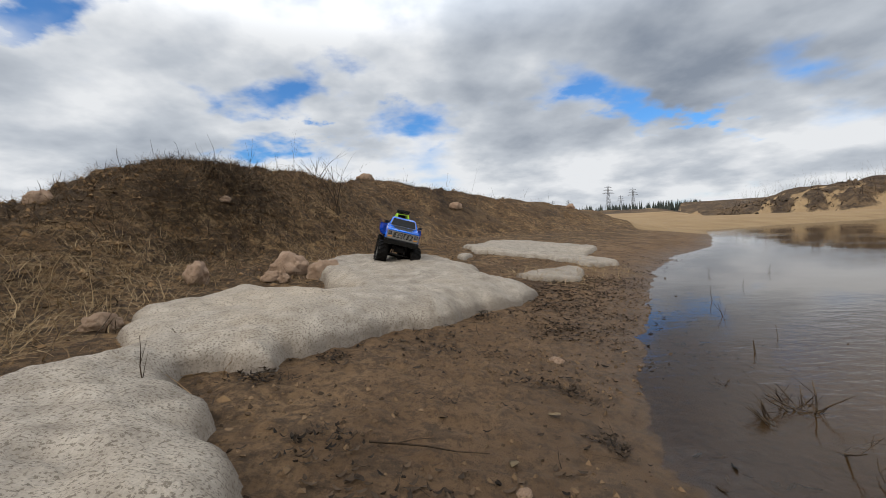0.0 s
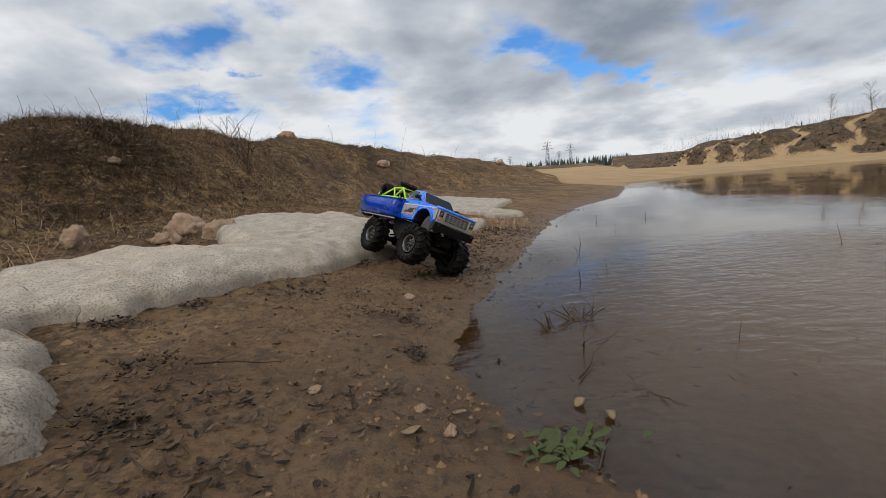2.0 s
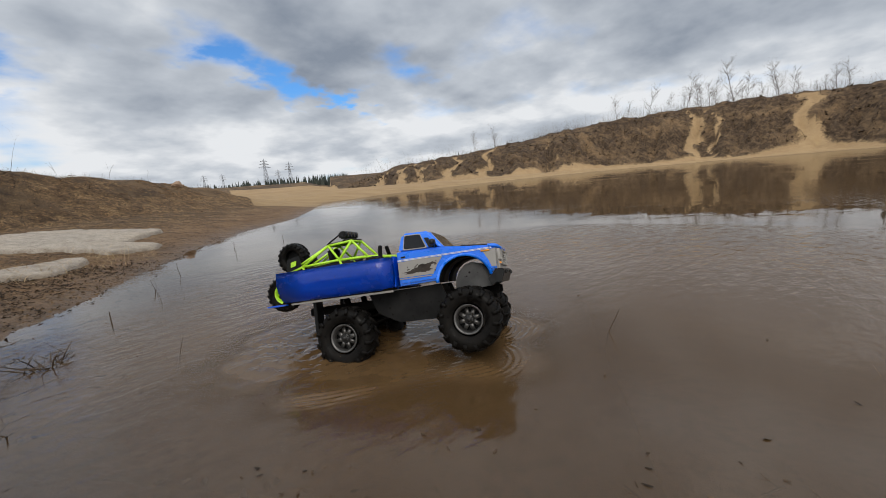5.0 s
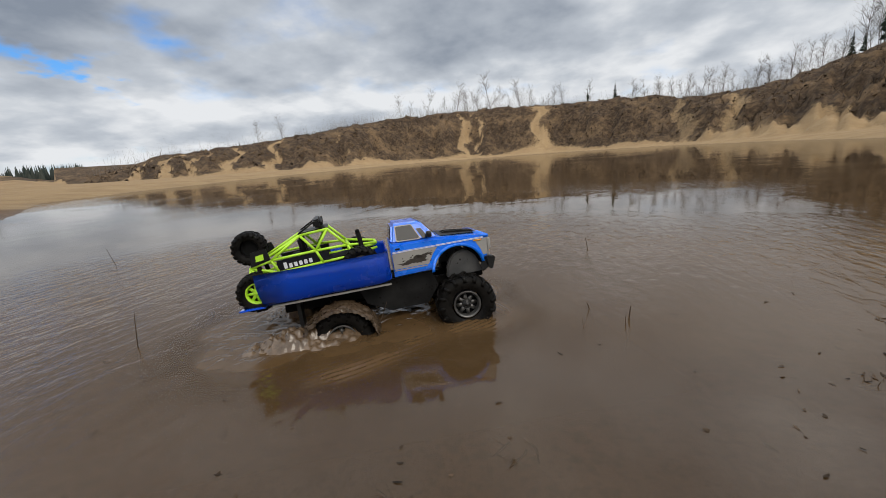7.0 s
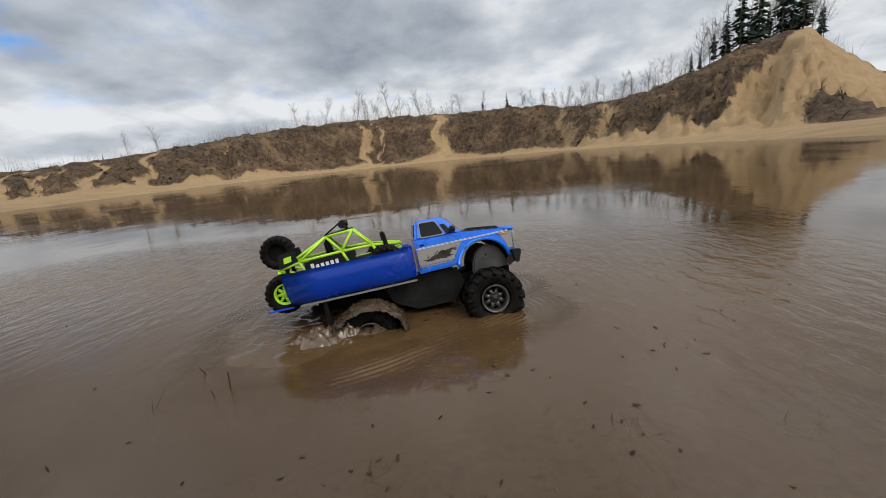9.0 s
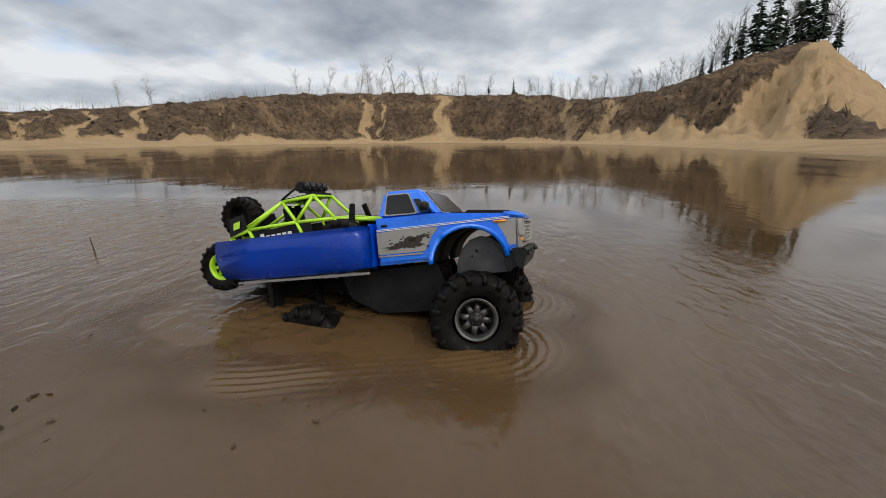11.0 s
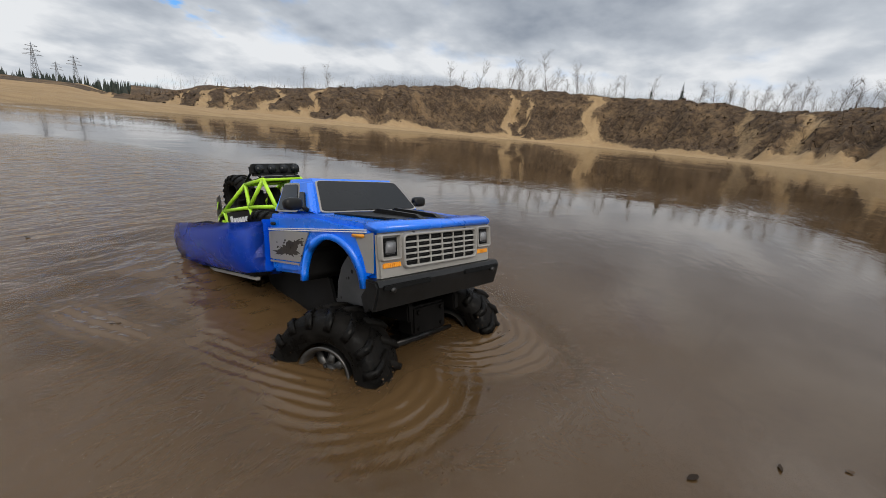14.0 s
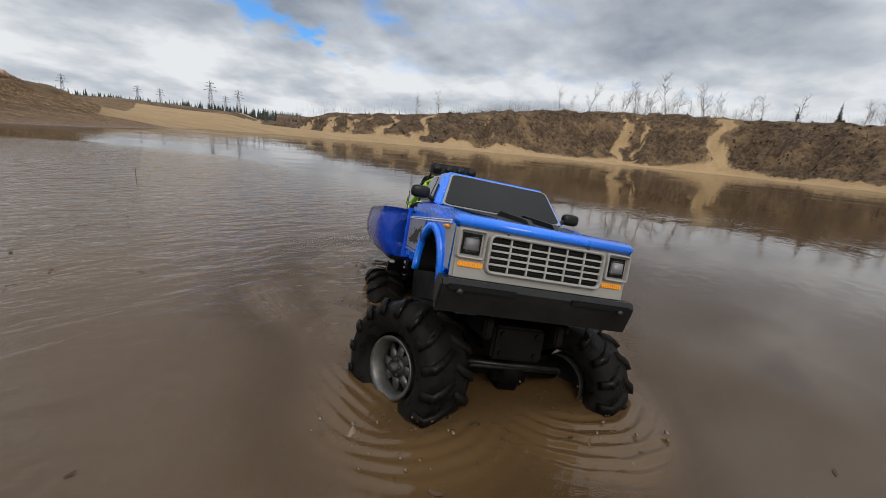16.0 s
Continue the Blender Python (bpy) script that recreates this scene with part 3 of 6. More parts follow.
def build_ground():
    az_list = np.concatenate([np.linspace(-75, 45, 620), np.linspace(45, 150, 300)[1:], np.linspace(150, 285, 61)[1:-1]])
    radii = [0.0]
    rr = 0.12
    while rr < 3500:
        radii.append(rr)
        rr *= 1.016 if rr < 9 else 1.024 if rr < 18 else 1.012 if rr < 62 else 1.12
    na, nr = len(az_list), len(radii)
    A, R = np.meshgrid(np.radians(az_list), np.array(radii[1:]))
    ox, oy = 0.75, 0.2
    # rings drift from the beach to the centre of the azimuths
    k = smooth01((R - 2) / 10)
    X = ox * (1 - k) + CX * k + R * np.sin(A)
    Y = oy * (1 - k) + CY * k + R * np.cos(A)
    z, d, wet, beach, sand, brush = land(X, Y)
    z0, d0, w0, b0, s0, g0 = land([ox], [oy])
    verts = np.concatenate([[[ox, oy, z0[0]]], np.stack([X.ravel(), Y.ravel(), z], 1)])
    faces = [(0, 1 + (j + 1) % na, 1 + j) for j in range(na)]
    for i in range(nr - 2):
        p, q = 1 + i * na, 1 + (i + 1) * na
        faces += [(p + j, p + (j + 1) % na, q + (j + 1) % na, q + j) for j in range(na)]
    ob = from_arrays("ground", verts.tolist(), faces, M_GROUND)
    for nm, v0, v in (("wet", w0, wet), ("beach", b0, beach), ("sand", s0, sand), ("brush", g0, brush)):
        at = ob.data.attributes.new(nm, "FLOAT", "POINT")
        at.data.foreach_set("value", np.concatenate([v0, v]).astype(np.float32))
    return tagged(ob, "muddy beach, dug earth ridge and sandy pit banks", "ground", kind="structure")


def build_water():
    """One sheet at height zero over the whole pond, finer near the beach."""
    xs = np.concatenate([np.arange(0.0, 5.0, 0.05), np.arange(5, 60, 1.0)])
    ys = np.concatenate([np.arange(-14, -5, 0.7), np.arange(-5, 6, 0.05), np.arange(6, 40, 1.0)])
    X, Y = np.meshgrid(xs, ys)
    z, d, *_ = land(X, Y)
    nx, ny = len(xs), len(ys)
    keep = (d < 1.6).reshape(ny, nx)
    idx = np.arange(nx * ny).reshape(ny, nx)
    k = keep[:-1, :-1] & keep[1:, :-1] & keep[:-1, 1:] & keep[1:, 1:]
    faces = np.stack([idx[:-1, :-1][k], idx[:-1, 1:][k], idx[1:, 1:][k], idx[1:, :-1][k]], 1)
    verts = np.stack([X.ravel(), Y.ravel(), np.zeros(X.size)], 1)
    ob = from_arrays("water", verts.tolist(), faces.tolist(), M_WATER)
    at = ob.data.attributes.new("shallow", "FLOAT", "POINT")
    at.data.foreach_set("value", (np.clip(np.exp(z / 0.045), 0, 1) * 0.95).astype(np.float32))
    # water that the wheels have left moving, along the way driven
    stir, _, _ = to_line(X.ravel(), Y.ravel(), [(1.2, 0.5), (1.9, 0.9), (2.4, 1.0), (2.9, 0.4), (2.9, -0.6), (2.6, -1.5), (2.3, -2.1)], False)
    at = ob.data.attributes.new("stirred", "FLOAT", "POINT")
    at.data.foreach_set("value", (np.clip(1.1 - stir / 0.9, 0, 1) ** 0.8).astype(np.float32))
    return tagged(ob, "still brown pond water reflecting the cloudy sky", "water", kind="structure")


build_ground()
build_water()


# ---- snow ----
def snow_patch(label, outline, thick, step, wob=0.03):
    pts = [(x, y) for x, y in outline]
    xs = np.arange(min(p[0] for p in pts) - 0.1, max(p[0] for p in pts) + 0.1, step)
    ys = np.arange(min(p[1] for p in pts) - 0.1, max(p[1] for p in pts) + 0.1, step)
    X, Y = np.meshgrid(xs, ys)
    x, y = X.ravel(), Y.ravel()
    d, _, _ = to_line(x, y, pts, True)
    d = np.where(inside(x, y, pts), d, -d) + wob * np_noise(x, y, 5, 31) + 0.4 * wob * np_noise(x, y, 14, 32)
    g = land(x, y)[0]
    lump = 1 + 0.3 * np_noise(x, y, 2.3, 33) + 0.14 * np_noise(x, y, 6, 34) + 0.06 * np_noise(x, y, 15, 35)
    edge = np.clip(d, 0, 1)
    t = thick * lump * np.sqrt(np.clip(1 - (1 - np.clip(edge / (thick * 1.5), 0, 1)) ** 2, 0, 1))
    z = np.where(d > 0, g + t, g - 0.03)
    keep = (d > -step * 3.5).reshape(X.shape)
    idx = np.arange(x.size).reshape(X.shape)
    k = keep[:-1, :-1] & keep[1:, :-1] & keep[:-1, 1:] & keep[1:, 1:]
    faces = np.stack([idx[:-1, :-1][k], idx[:-1, 1:][k], idx[1:, 1:][k], idx[1:, :-1][k]], 1)
    ob = from_arrays("snow_patch", np.stack([x, y, z], 1).tolist(), faces.tolist(), M_SNOW)
    at = ob.data.attributes.new("edge", "FLOAT", "POINT")
    at.data.foreach_set("value", np.clip(0.75 - edge / 0.03, 0, 1).astype(np.float32))
    return tagged(ob, label, "snow", group="snow patches")


SNOW_A = [(-0.2, 0.42), (-0.34, 0.58), (-0.4, 0.67), (-0.48, 0.76), (-0.53, 0.8), (-0.6, 0.85), (-0.65, 0.96), (-0.65, 1.0), (-0.6, 1.01), (-0.55, 1.02), (-0.49, 0.99), (-0.43, 1.0),
          (-0.44, 1.11), (-0.37, 1.15), (-0.3, 1.19), (-0.23, 1.29), (-0.2, 1.37), (-0.13, 1.4), (-0.03, 1.42), (0.03, 1.53), (0.13, 1.65), (0.25, 1.76), (0.38, 1.93), (0.53, 2.18),
          (0.36, 2.3), (0.24, 2.32), (0.2, 2.45), (0.27, 2.71), (0.14, 2.82), (-0.01, 3.0), (-0.28, 3.1), (-0.49, 3.1), (-0.68, 2.9), (-0.78, 2.62), (-0.58, 2.1), (-0.42, 1.86),
          (-0.54, 1.80), (-0.7, 1.84), (-0.9, 1.89), (-0.95, 1.68), (-1.02, 1.51), (-1.04, 1.4), (-0.92, 1.17), (-0.82, 1.04), (-0.80, 0.93), (-0.86, 0.84), (-0.95, 0.7), (-0.9, 0.25), (-0.5, 0.12), (-0.28, 0.25)]
snow_patch("large patch of old dirty snow on the beach", SNOW_A, 0.085, 0.014)
snow_patch("thin flat patch of old snow below the ridge", [(0.32, 4.64), (0.73, 5.24), (1.18, 5.62), (1.72, 5.36), (2.0, 4.93), (1.46, 3.97), (1.73, 3.88), (1.64, 3.64), (1.26, 3.37), (1.0, 3.81), (0.7, 3.89), (0.39, 4.08)], 0.035, 0.03)
snow_patch("narrow tongue of melting snow on dead grass", [(0.50, 2.66), (0.94, 3.12), (1.16, 3.23), (1.09, 2.98), (0.91, 2.64), (0.67, 2.56)], 0.035, 0.02)
snow_patch("small leftover crumb of melting snow", [(0.18, 3.62), (0.27, 3.93), (0.36, 3.8), (0.24, 3.44)], 0.03, 0.02, 0.01)


# ---- the model truck ----
# seconds, place on the ground, then heading, nose-up and lean in degrees
TRUCK_PATH = [
    (0, -0.297, 2.796, 0.232, -82.9, -5.8, -16.2),
    (0.5, -0.144, 2.336, 0.188, -74.1, -2.9, -14.1),
    (1, 0.072, 2.018, 0.153, -66.7, -3.9, -11.9),
    (1.5, 0.191, 1.808, 0.127, -67.1, -11.6, -22.0),
    (2, 0.357, 1.611, 0.082, -62.9, -4.5, -24.1),
    (2.5, 0.618, 1.153, 0.003, -60.0, -4.6, -13.4),
    (3, 0.955, 0.755, -0.051, -47.8, 4.3, -10.0),
    (3.5, 1.144, 0.491, -0.036, -55.8, 6.0, -13.9),
    (4, 1.324, 0.237, -0.020, -54.5, 6.6, -14.1),
    (6.5, 1.772, -0.076, -0.045, -64.8, 1.7, -8.9),
    (7, 1.938, -0.332, -0.057, -63.6, 4.1, -4.3),
    (7.5, 2.016, -0.575, -0.056, -62.2, 3.5, -9.4),
    (8, 2.091, -0.795, -0.064, -66.6, 4.1, -5.8),
    (8.5, 2.236, -1.053, -0.084, -72.9, 5.0, -5.5),
    (9, 2.317, -1.289, -0.074, -78.2, 5.4, -9.5),
    (11.5, 2.310, -1.965, -0.088, -105.8, 9.4, -10.9),
    (12, 2.384, -2.017, -0.117, -108.5, 8.8, -9.2),
    (12.5, 2.395, -2.131, -0.093, -108.3, 10.4, -8.8),
    (13, 2.378, -2.256, -0.091, -109.9, 12.4, -5.9),
    (13.5, 2.458, -2.345, -0.114, -108.9, 10.9, -4.0),
    (14, 2.524, -2.409, -0.119, -109.5, 12.2, -2.8),
    (14.5, 2.548, -2.414, -0.100, -113.2, 10.6, -2.3),
    (15, 2.523, -2.513, -0.088, -122.6, 12.8, -4.6),
    (15.5, 2.549, -2.611, -0.064, -128.6, 13.7, -6.0),
    (16, 2.560, -2.742, -0.080, -128.6, 9.9, -6.9),
]

WHEEL_R = 0.079
WHEELS = [("front", -1, 0.163), ("front", 1, 0.163), ("rear", -1, -0.162), ("rear", 1, -0.162)]


def lathe(bm, profile, n=32):
    """Turns a profile of (radius, y) round the y axis."""
    rings = [[bm.verts.new((r * math.cos(k * math.tau / n), y, r * math.sin(k * math.tau / n))) for k in range(n)] for r, y in profile]
    for a, b in zip(rings, rings[1:]):
        for k in range(n):
            bm.faces.new((a[k], a[(k + 1) % n], b[(k + 1) % n], b[k]))
    bmesh.ops.recalc_face_normals(bm, faces=bm.faces[:])


def tyre_mesh(R, w):
    """The carcass of a mud tyre, with round shoulders."""
    bm = bmesh.new()
    h = w / 2
    lathe(bm, [(R * 0.50, -h * 0.72), (R * 0.60, -h * 0.95), (R * 0.76, -h), (R * 0.89, -h * 0.9), (R * 0.945, -h * 0.55), (R * 0.955, 0),
               (R * 0.945, h * 0.55), (R * 0.89, h * 0.9), (R * 0.76, h), (R * 0.60, h * 0.95), (R * 0.50, h * 0.72)], 40)
    return bm


def lug_mesh(R, w, s):
    """One slanted tread block on one half of the tyre."""
    bm = bmesh.new()
    h = w / 2
    secs = []
    for u, rad, da in ((0.06, 0.995, 0.14), (0.55, 1.0, 0.02), (0.9, 0.965, -0.06), (1.06, 0.84, -0.07)):
        half = 0.052 if u < 0.8 else 0.062
        ring = []
        for rr, dh in ((rad, -half), (rad, half), (rad - 0.09, half * 1.2), (rad - 0.09, -half * 1.2)):
            ang = da + dh
            ring.append(bm.verts.new((R * rr * math.cos(ang), s * h * u, R * rr * math.sin(ang))))
        secs.append(ring)
    for p, q in zip(secs, secs[1:]):
        for i in range(4):
            j = (i + 1) % 4
            bm.faces.new((p[i], p[j], q[j], q[i]) if s > 0 else (p[j], p[i], q[i], q[j]))
    bm.faces.new(secs[0] if s < 0 else secs[0][::-1])
    bm.faces.new(secs[-1] if s > 0 else secs[-1][::-1])
    return bm


def rim_mesh(r, w, out):
    bm = bmesh.new()
    lathe(bm, [(r * 0.96, -w * 0.5 * out), (r, w * 0.42 * out), (r * 1.07, w * 0.5 * out), (r * 1.02, w * 0.52 * out), (r * 0.9, w * 0.46 * out), (r * 0.84, w * 0.18 * out)], 28)
    # spokes
    for k in range(8):
        a = k * math.tau / 8
        c, s = math.cos(a), math.sin(a)
        pts = []
        for rad, wid in ((0.30, 0.16), (0.86, 0.12)):
            for sd in (-1, 1):
                pts.append((r * (rad * c - sd * wid * s), w * (0.30 if rad < 0.5 else 0.22) * out, r * (rad * s + sd * wid * c)))
        plate(bm, [pts[0], pts[1], pts[3], pts[2]], 0.0035)
    return bm


def hub_mesh(r, w, out):
    bm = bmesh.new()
    lathe(bm, [(r * 0.36, w * 0.16 * out), (r * 0.36, w * 0.34 * out), (r * 0.24, w * 0.38 * out), (r * 0.14, w * 0.38 * out), (r * 0.13, w * 0.5 * out), (0.0003, w * 0.5 * out)], 14)
    for k in range(6):
        a = k * math.tau / 6
        p = Vector((r * 0.27 * math.cos(a), w * 0.36 * out, r * 0.27 * math.sin(a)))
        tube(bm, p, p + Vector((0, w * 0.06 * out, 0)), r * 0.05, n=6)
    return bm


def make_wheel(parent, R, w, side, rim_mat, x, y, z, lugs=16, rim_k=0.43):
    wheel = new("wheel")
    wheel.parent = parent
    wheel.location = (x, y, z)
    part("tyre", tyre_mesh(R, w), M_RUBBER, wheel, "chunky black mud tyre")
    for s in (-1, 1):
        first = part("tread_lug", lug_mesh(R, w, s), M_RUBBER, wheel)
        for k in range(lugs):
            lug = first if k == 0 else new("tread_lug", first.data)
            lug.parent = wheel
            lug.matrix_basis = pose(0, 0, 0, 0, -math.degrees((k + (0.5 if s > 0 else 0)) * math.tau / lugs), 0)
    part("rim", rim_mesh(R * rim_k, w * 0.80, side), rim_mat, wheel)
    bm = bmesh.new()
    lathe(bm, [(R * rim_k * 0.95, w * 0.05 * side), (0.0005, w * 0.05 * side)], 24)
    part("brake_disc", bm, M_GRILLE, wheel)
    part("hub", hub_mesh(R * rim_k, w * 0.76, side), M_DARKSTEEL if rim_mat is M_RIM else rim_mat, wheel)
    return wheel


def arc(cx, cz, r, a0, a1, n, k=1.0):
    return [(cx + r * math.cos(radians(a0 + (a1 - a0) * i / n)), cz + k * r * math.sin(radians(a0 + (a1 - a0) * i / n))) for i in range(n + 1)]


def face_panel(bm, quad, u0, u1, v0, v1, thick=0.0015, cut=0.0):
    """A slab on a quad (bottom-left, bottom-right, top-right, top-left), from u0 to u1 across and v0 to v1 up, proud of it."""
    bl, br, tr, tl = (Vector(q) for q in quad)

    def at(u, v):
        return (bl * (1 - u) + br * u) * (1 - v) + (tl * (1 - u) + tr * u) * v

    ring = []
    for (u, v), (su, sv) in zip(((u0, v0), (u1, v0), (u1, v1), (u0, v1)), ((1, 1), (-1, 1), (-1, -1), (1, -1))):
        cu, cv = cut * su, cut * sv
        pts = [(u, v + cv), (u + cu * 0.3, v + cv * 0.3), (u + cu, v)]
        if (su, sv) in ((-1, 1), (1, -1)):
            pts = pts[::-1]
        ring += [at(*p) for p in (pts if cut else [(u, v)])]
    plate(bm, ring, thick)


def rounded_ring(bm, x0, x1, yc, zc, hw, hh, r, t):
    """A frame with round corners in the y-z plane, its bars t wide, raised from x0 to x1 and sloping inwards."""
    def loop(x, shrink):
        vs = []
        w, h, rr = hw - shrink, hh - shrink, max(r - shrink, 0.0008)
        for cy, cz, a0 in ((w - rr, h - rr, 0), (-w + rr, h - rr, 90), (-w + rr, -h + rr, 180), (w - rr, -h + rr, 270)):
            for k in range(5):
                a = radians(a0 + 22.5 * k)
                vs.append(bm.verts.new((x, yc + cy + rr * math.cos(a), zc + cz + rr * math.sin(a))))
        return vs

    loops = [loop(x0, -0.001), loop(x1 - 0.0012, 0.0), loop(x1, 0.0007), loop(x1 - 0.0006, t - 0.0004), loop(x0, t)]
    n = len(loops[0])
    for a, b in zip(loops, loops[1:]):
        for i in range(n):
            bm.faces.new((a[i], a[(i + 1) % n], b[(i + 1) % n], b[i]))
    bmesh.ops.recalc_face_normals(bm, faces=bm.faces[:])


def build_truck():
    truck = new("model_truck")
    tagged(truck, "blue and silver toy pickup truck with mud tyres carrying a buggy", "toy truck")
    # body shell: hood, doors and fenders, with the wheel arch cut out
    outline = [(-0.008, 0.178), (0.078, 0.180)] + arc(0.160, 0.172, 0.064, 172, 8, 14, 0.92) + [(0.232, 0.186), (0.243, 0.190), (0.247, 0.215), (0.246, 0.240), (0.239, 0.248), (0.18, 0.254), (0.116, 0.262), (-0.008, 0.264)]
    bm = bmesh.new()
    prism(bm, outline, -0.099, 0.099, 0.006)
    body = part("body", bm, M_BLUE, truck, "bright blue cab, hood and fender shell", smooth=False)
    # greenhouse
    B = [(-0.006, 0.262), (0.122, 0.258)]
    y0, y1, zr = 0.095, 0.076, 0.3145
    low = [(-0.006, -y0, 0.262), (0.120, -y0, 0.258), (0.120, y0, 0.258), (-0.006, y0, 0.262)]
    topq = [(0.004, -y1, zr - 0.001), (0.078, -y1, zr - 0.004), (0.078, y1, zr - 0.004), (0.004, y1, zr - 0.001)]
    bm = bmesh.new()
    vl, vt = [bm.verts.new(p) for p in low], [bm.verts.new(p) for p in topq]
    fs = [bm.faces.new(vt), bm.faces.new(vl[::-1])] + [bm.faces.new((vl[i], vl[(i + 1) % 4], vt[(i + 1) % 4], vt[i])) for i in range(4)]
    bmesh.ops.bevel(bm, geom=list(bm.edges), offset=0.007, segments=3, affect="EDGES", clamp_overlap=True)
    part("roof_cab", bm, M_BLUE, truck, "blue cab top", smooth=False)
    side_r = (low[0], low[1], topq[1], topq[0])
    side_l = (low[2], low[3], topq[3], topq[2])
    front = (low[1], low[2], topq[2], topq[1])
    back = (low[3], low[0], topq[0], topq[3])
    for q, mirror in ((side_r, False), (side_l, True)):
        def um(a, b):
            return (1 - b, 1 - a) if mirror else (a, b)
        for nm, u, v, mt, th in (("window_trim", (0.12, 0.66), (0.10, 0.88), M_SILVER, 0.0012), ("side_window", (0.145, 0.635), (0.15, 0.83), M_GLASS, 0.0024),
                                 ("quarter_window", (0.70, 0.83), (0.12, 0.62), M_GLASS, 0.0024)):
            bm = bmesh.new()
            face_panel(bm, q, *um(*u), *v, th, 0.05 if nm != "quarter_window" else 0.03)
            part(nm, bm, mt, truck, smooth=False)
    bm = bmesh.new()
    face_panel(bm, front, 0.045, 0.955, 0.08, 0.93, 0.0012, 0.05)
    part("windshield_trim", bm, M_SILVER, truck, smooth=False)
    bm = bmesh.new()
    face_panel(bm, front, 0.06, 0.94, 0.11, 0.90, 0.0024, 0.05)
    part("windshield", bm, M_GLASS, truck, "dark smoked windshield", smooth=False)
    bm = bmesh.new()
    face_panel(bm, back, 0.15, 0.85, 0.2, 0.85, 0.002, 0.05)
    part("rear_window", bm, M_GLASS, truck, smooth=False)
    # black graphic on the hood
    bm = bmesh.new()
    plate(bm, [(0.128, -0.072, 0.2605), (0.236, -0.040, 0.2498), (0.236, 0.040, 0.2498), (0.128, 0.072, 0.2605)], 0.0016)
    part("hood_graphic", bm, M_BLACK, truck, "black hood graphic", smooth=False)
    bm = bmesh.new()
    prism(bm, [(0.135, 0.2605), (0.15, 0.266), (0.225, 0.257), (0.236, 0.250)], 0.012, 0.018)
    prism(bm, [(0.135, 0.2605), (0.15, 0.266), (0.225, 0.257), (0.236, 0.250)], -0.018, -0.012)
    part("hood_ridges", bm, M_BLACK, truck, smooth=False)
    for s in (-1, 1):
        y = 0.0995 * s
        # silver flank with stripes and mud
        bm = bmesh.new()
        ring = [(-0.006, y, 0.198), (0.084, y, 0.198), (0.098, y, 0.222), (0.112, y, 0.238), (0.05, y, 0.240), (-0.006, y, 0.238)]
        plate(bm, ring[::-1] if s > 0 else ring, 0.0012)
        part("side_stripe", bm, M_SILVER, truck, "silver flank panel splashed with mud", smooth=False)
        bm = bmesh.new()
        ring = [(0.212, y, 0.236), (0.225, y, 0.212), (0.230, y, 0.196), (0.242, y, 0.196), (0.245, y, 0.24)]
        plate(bm, ring[::-1] if s > 0 else ring, 0.0012)
        part("fender_panel", bm, M_SILVER, truck, smooth=False)
        for za, zb, nm in ((0.2400, 0.2412, "pinstripe"), (0.2424, 0.2434, "pinstripe"), (0.1935, 0.196, "pinstripe")):
            bm = bmesh.new()
            x1 = 0.235 if za > 0.22 else 0.08
            ring = [(-0.006, y, za), (x1, y, za), (x1, y, zb), (-0.006, y, zb)]
            plate(bm, ring[::-1] if s > 0 else ring, 0.0016)
            part(nm, bm, M_WHITE if za > 0.22 else M_SILVER, truck, smooth=False)
        bm = bmesh.new()
        rnd = random.Random(4)
        blots = [(0.048, 0.213, 0.034, 0.0085, 60)] + [(rnd.uniform(0.015, 0.10), rnd.uniform(0.204, 0.234), rnd.uniform(0.0008, 0.004), rnd.uniform(0.0006, 0.0018), 12) for _ in range(16)]
        blots.append((0.073, 0.2215, 0.020, 0.0060, 44))
        for bx, bz, bw, bh, n in blots:
            ring = []
            for k in range(n):
                a = k * math.tau / n
                jag = 0.72 + 0.5 * rnd.random() + 0.25 * math.sin(3 * a + bx * 90)
                ring.append((bx + bw * jag * math.cos(a), y + 0.0013 * s, bz + bh * jag * math.sin(a) + 0.12 * bw * math.cos(a)))
            plate(bm, ring[::-1] if s > 0 else ring, 0.0006)
        part("mud_splatter", bm, M_MUD, truck, "dark ragged mud splatter", smooth=False)
        # arch flare
        bm = bmesh.new()
        pa, pb = arc(0.160, 0.172, 0.064, 178, 6, 18, 0.92), arc(0.160, 0.172, 0.0715, 178, 6, 18, 0.92)
        for i in range(18):
            ys = sorted((y - 0.004 * s, y + 0.005 * s))
            prism(bm, [pa[i], pa[i + 1], pb[i + 1], pb[i]], *ys)
        bmesh.ops.remove_doubles(bm, verts=bm.verts[:], dist=0.0002)
        part("arch_flare", bm, M_BLUE, truck)
        bm = bmesh.new()
        pa, pb = arc(0.160, 0.172, 0.0628, 178, 4, 18, 0.92), arc(0.160, 0.172, 0.0639, 178, 4, 18, 0.92)
        for i in range(18):
            prism(bm, [pa[i], pa[i + 1], pb[i + 1], pb[i]], *sorted((0.004 * s, 0.0965 * s)))
        bmesh.ops.remove_doubles(bm, verts=bm.verts[:], dist=0.0002)
        part("arch_liner", bm, M_CHASSIS, truck, "black wheel arch liner")
        # inner fender, seen through the arch
        bm = bmesh.new()
        prism(bm, [(0.125, 0.150)] + arc(0.178, 0.150, 0.048, 180, 0, 8, 1.35) + [(0.226, 0.150)], *sorted((0.055 * s, 0.078 * s)), 0.004)
        part("inner_fender", bm, M_FENDER, truck, "grey inner fender speckled with mud", smooth=False)
        # mirror
        bm = bmesh.new()
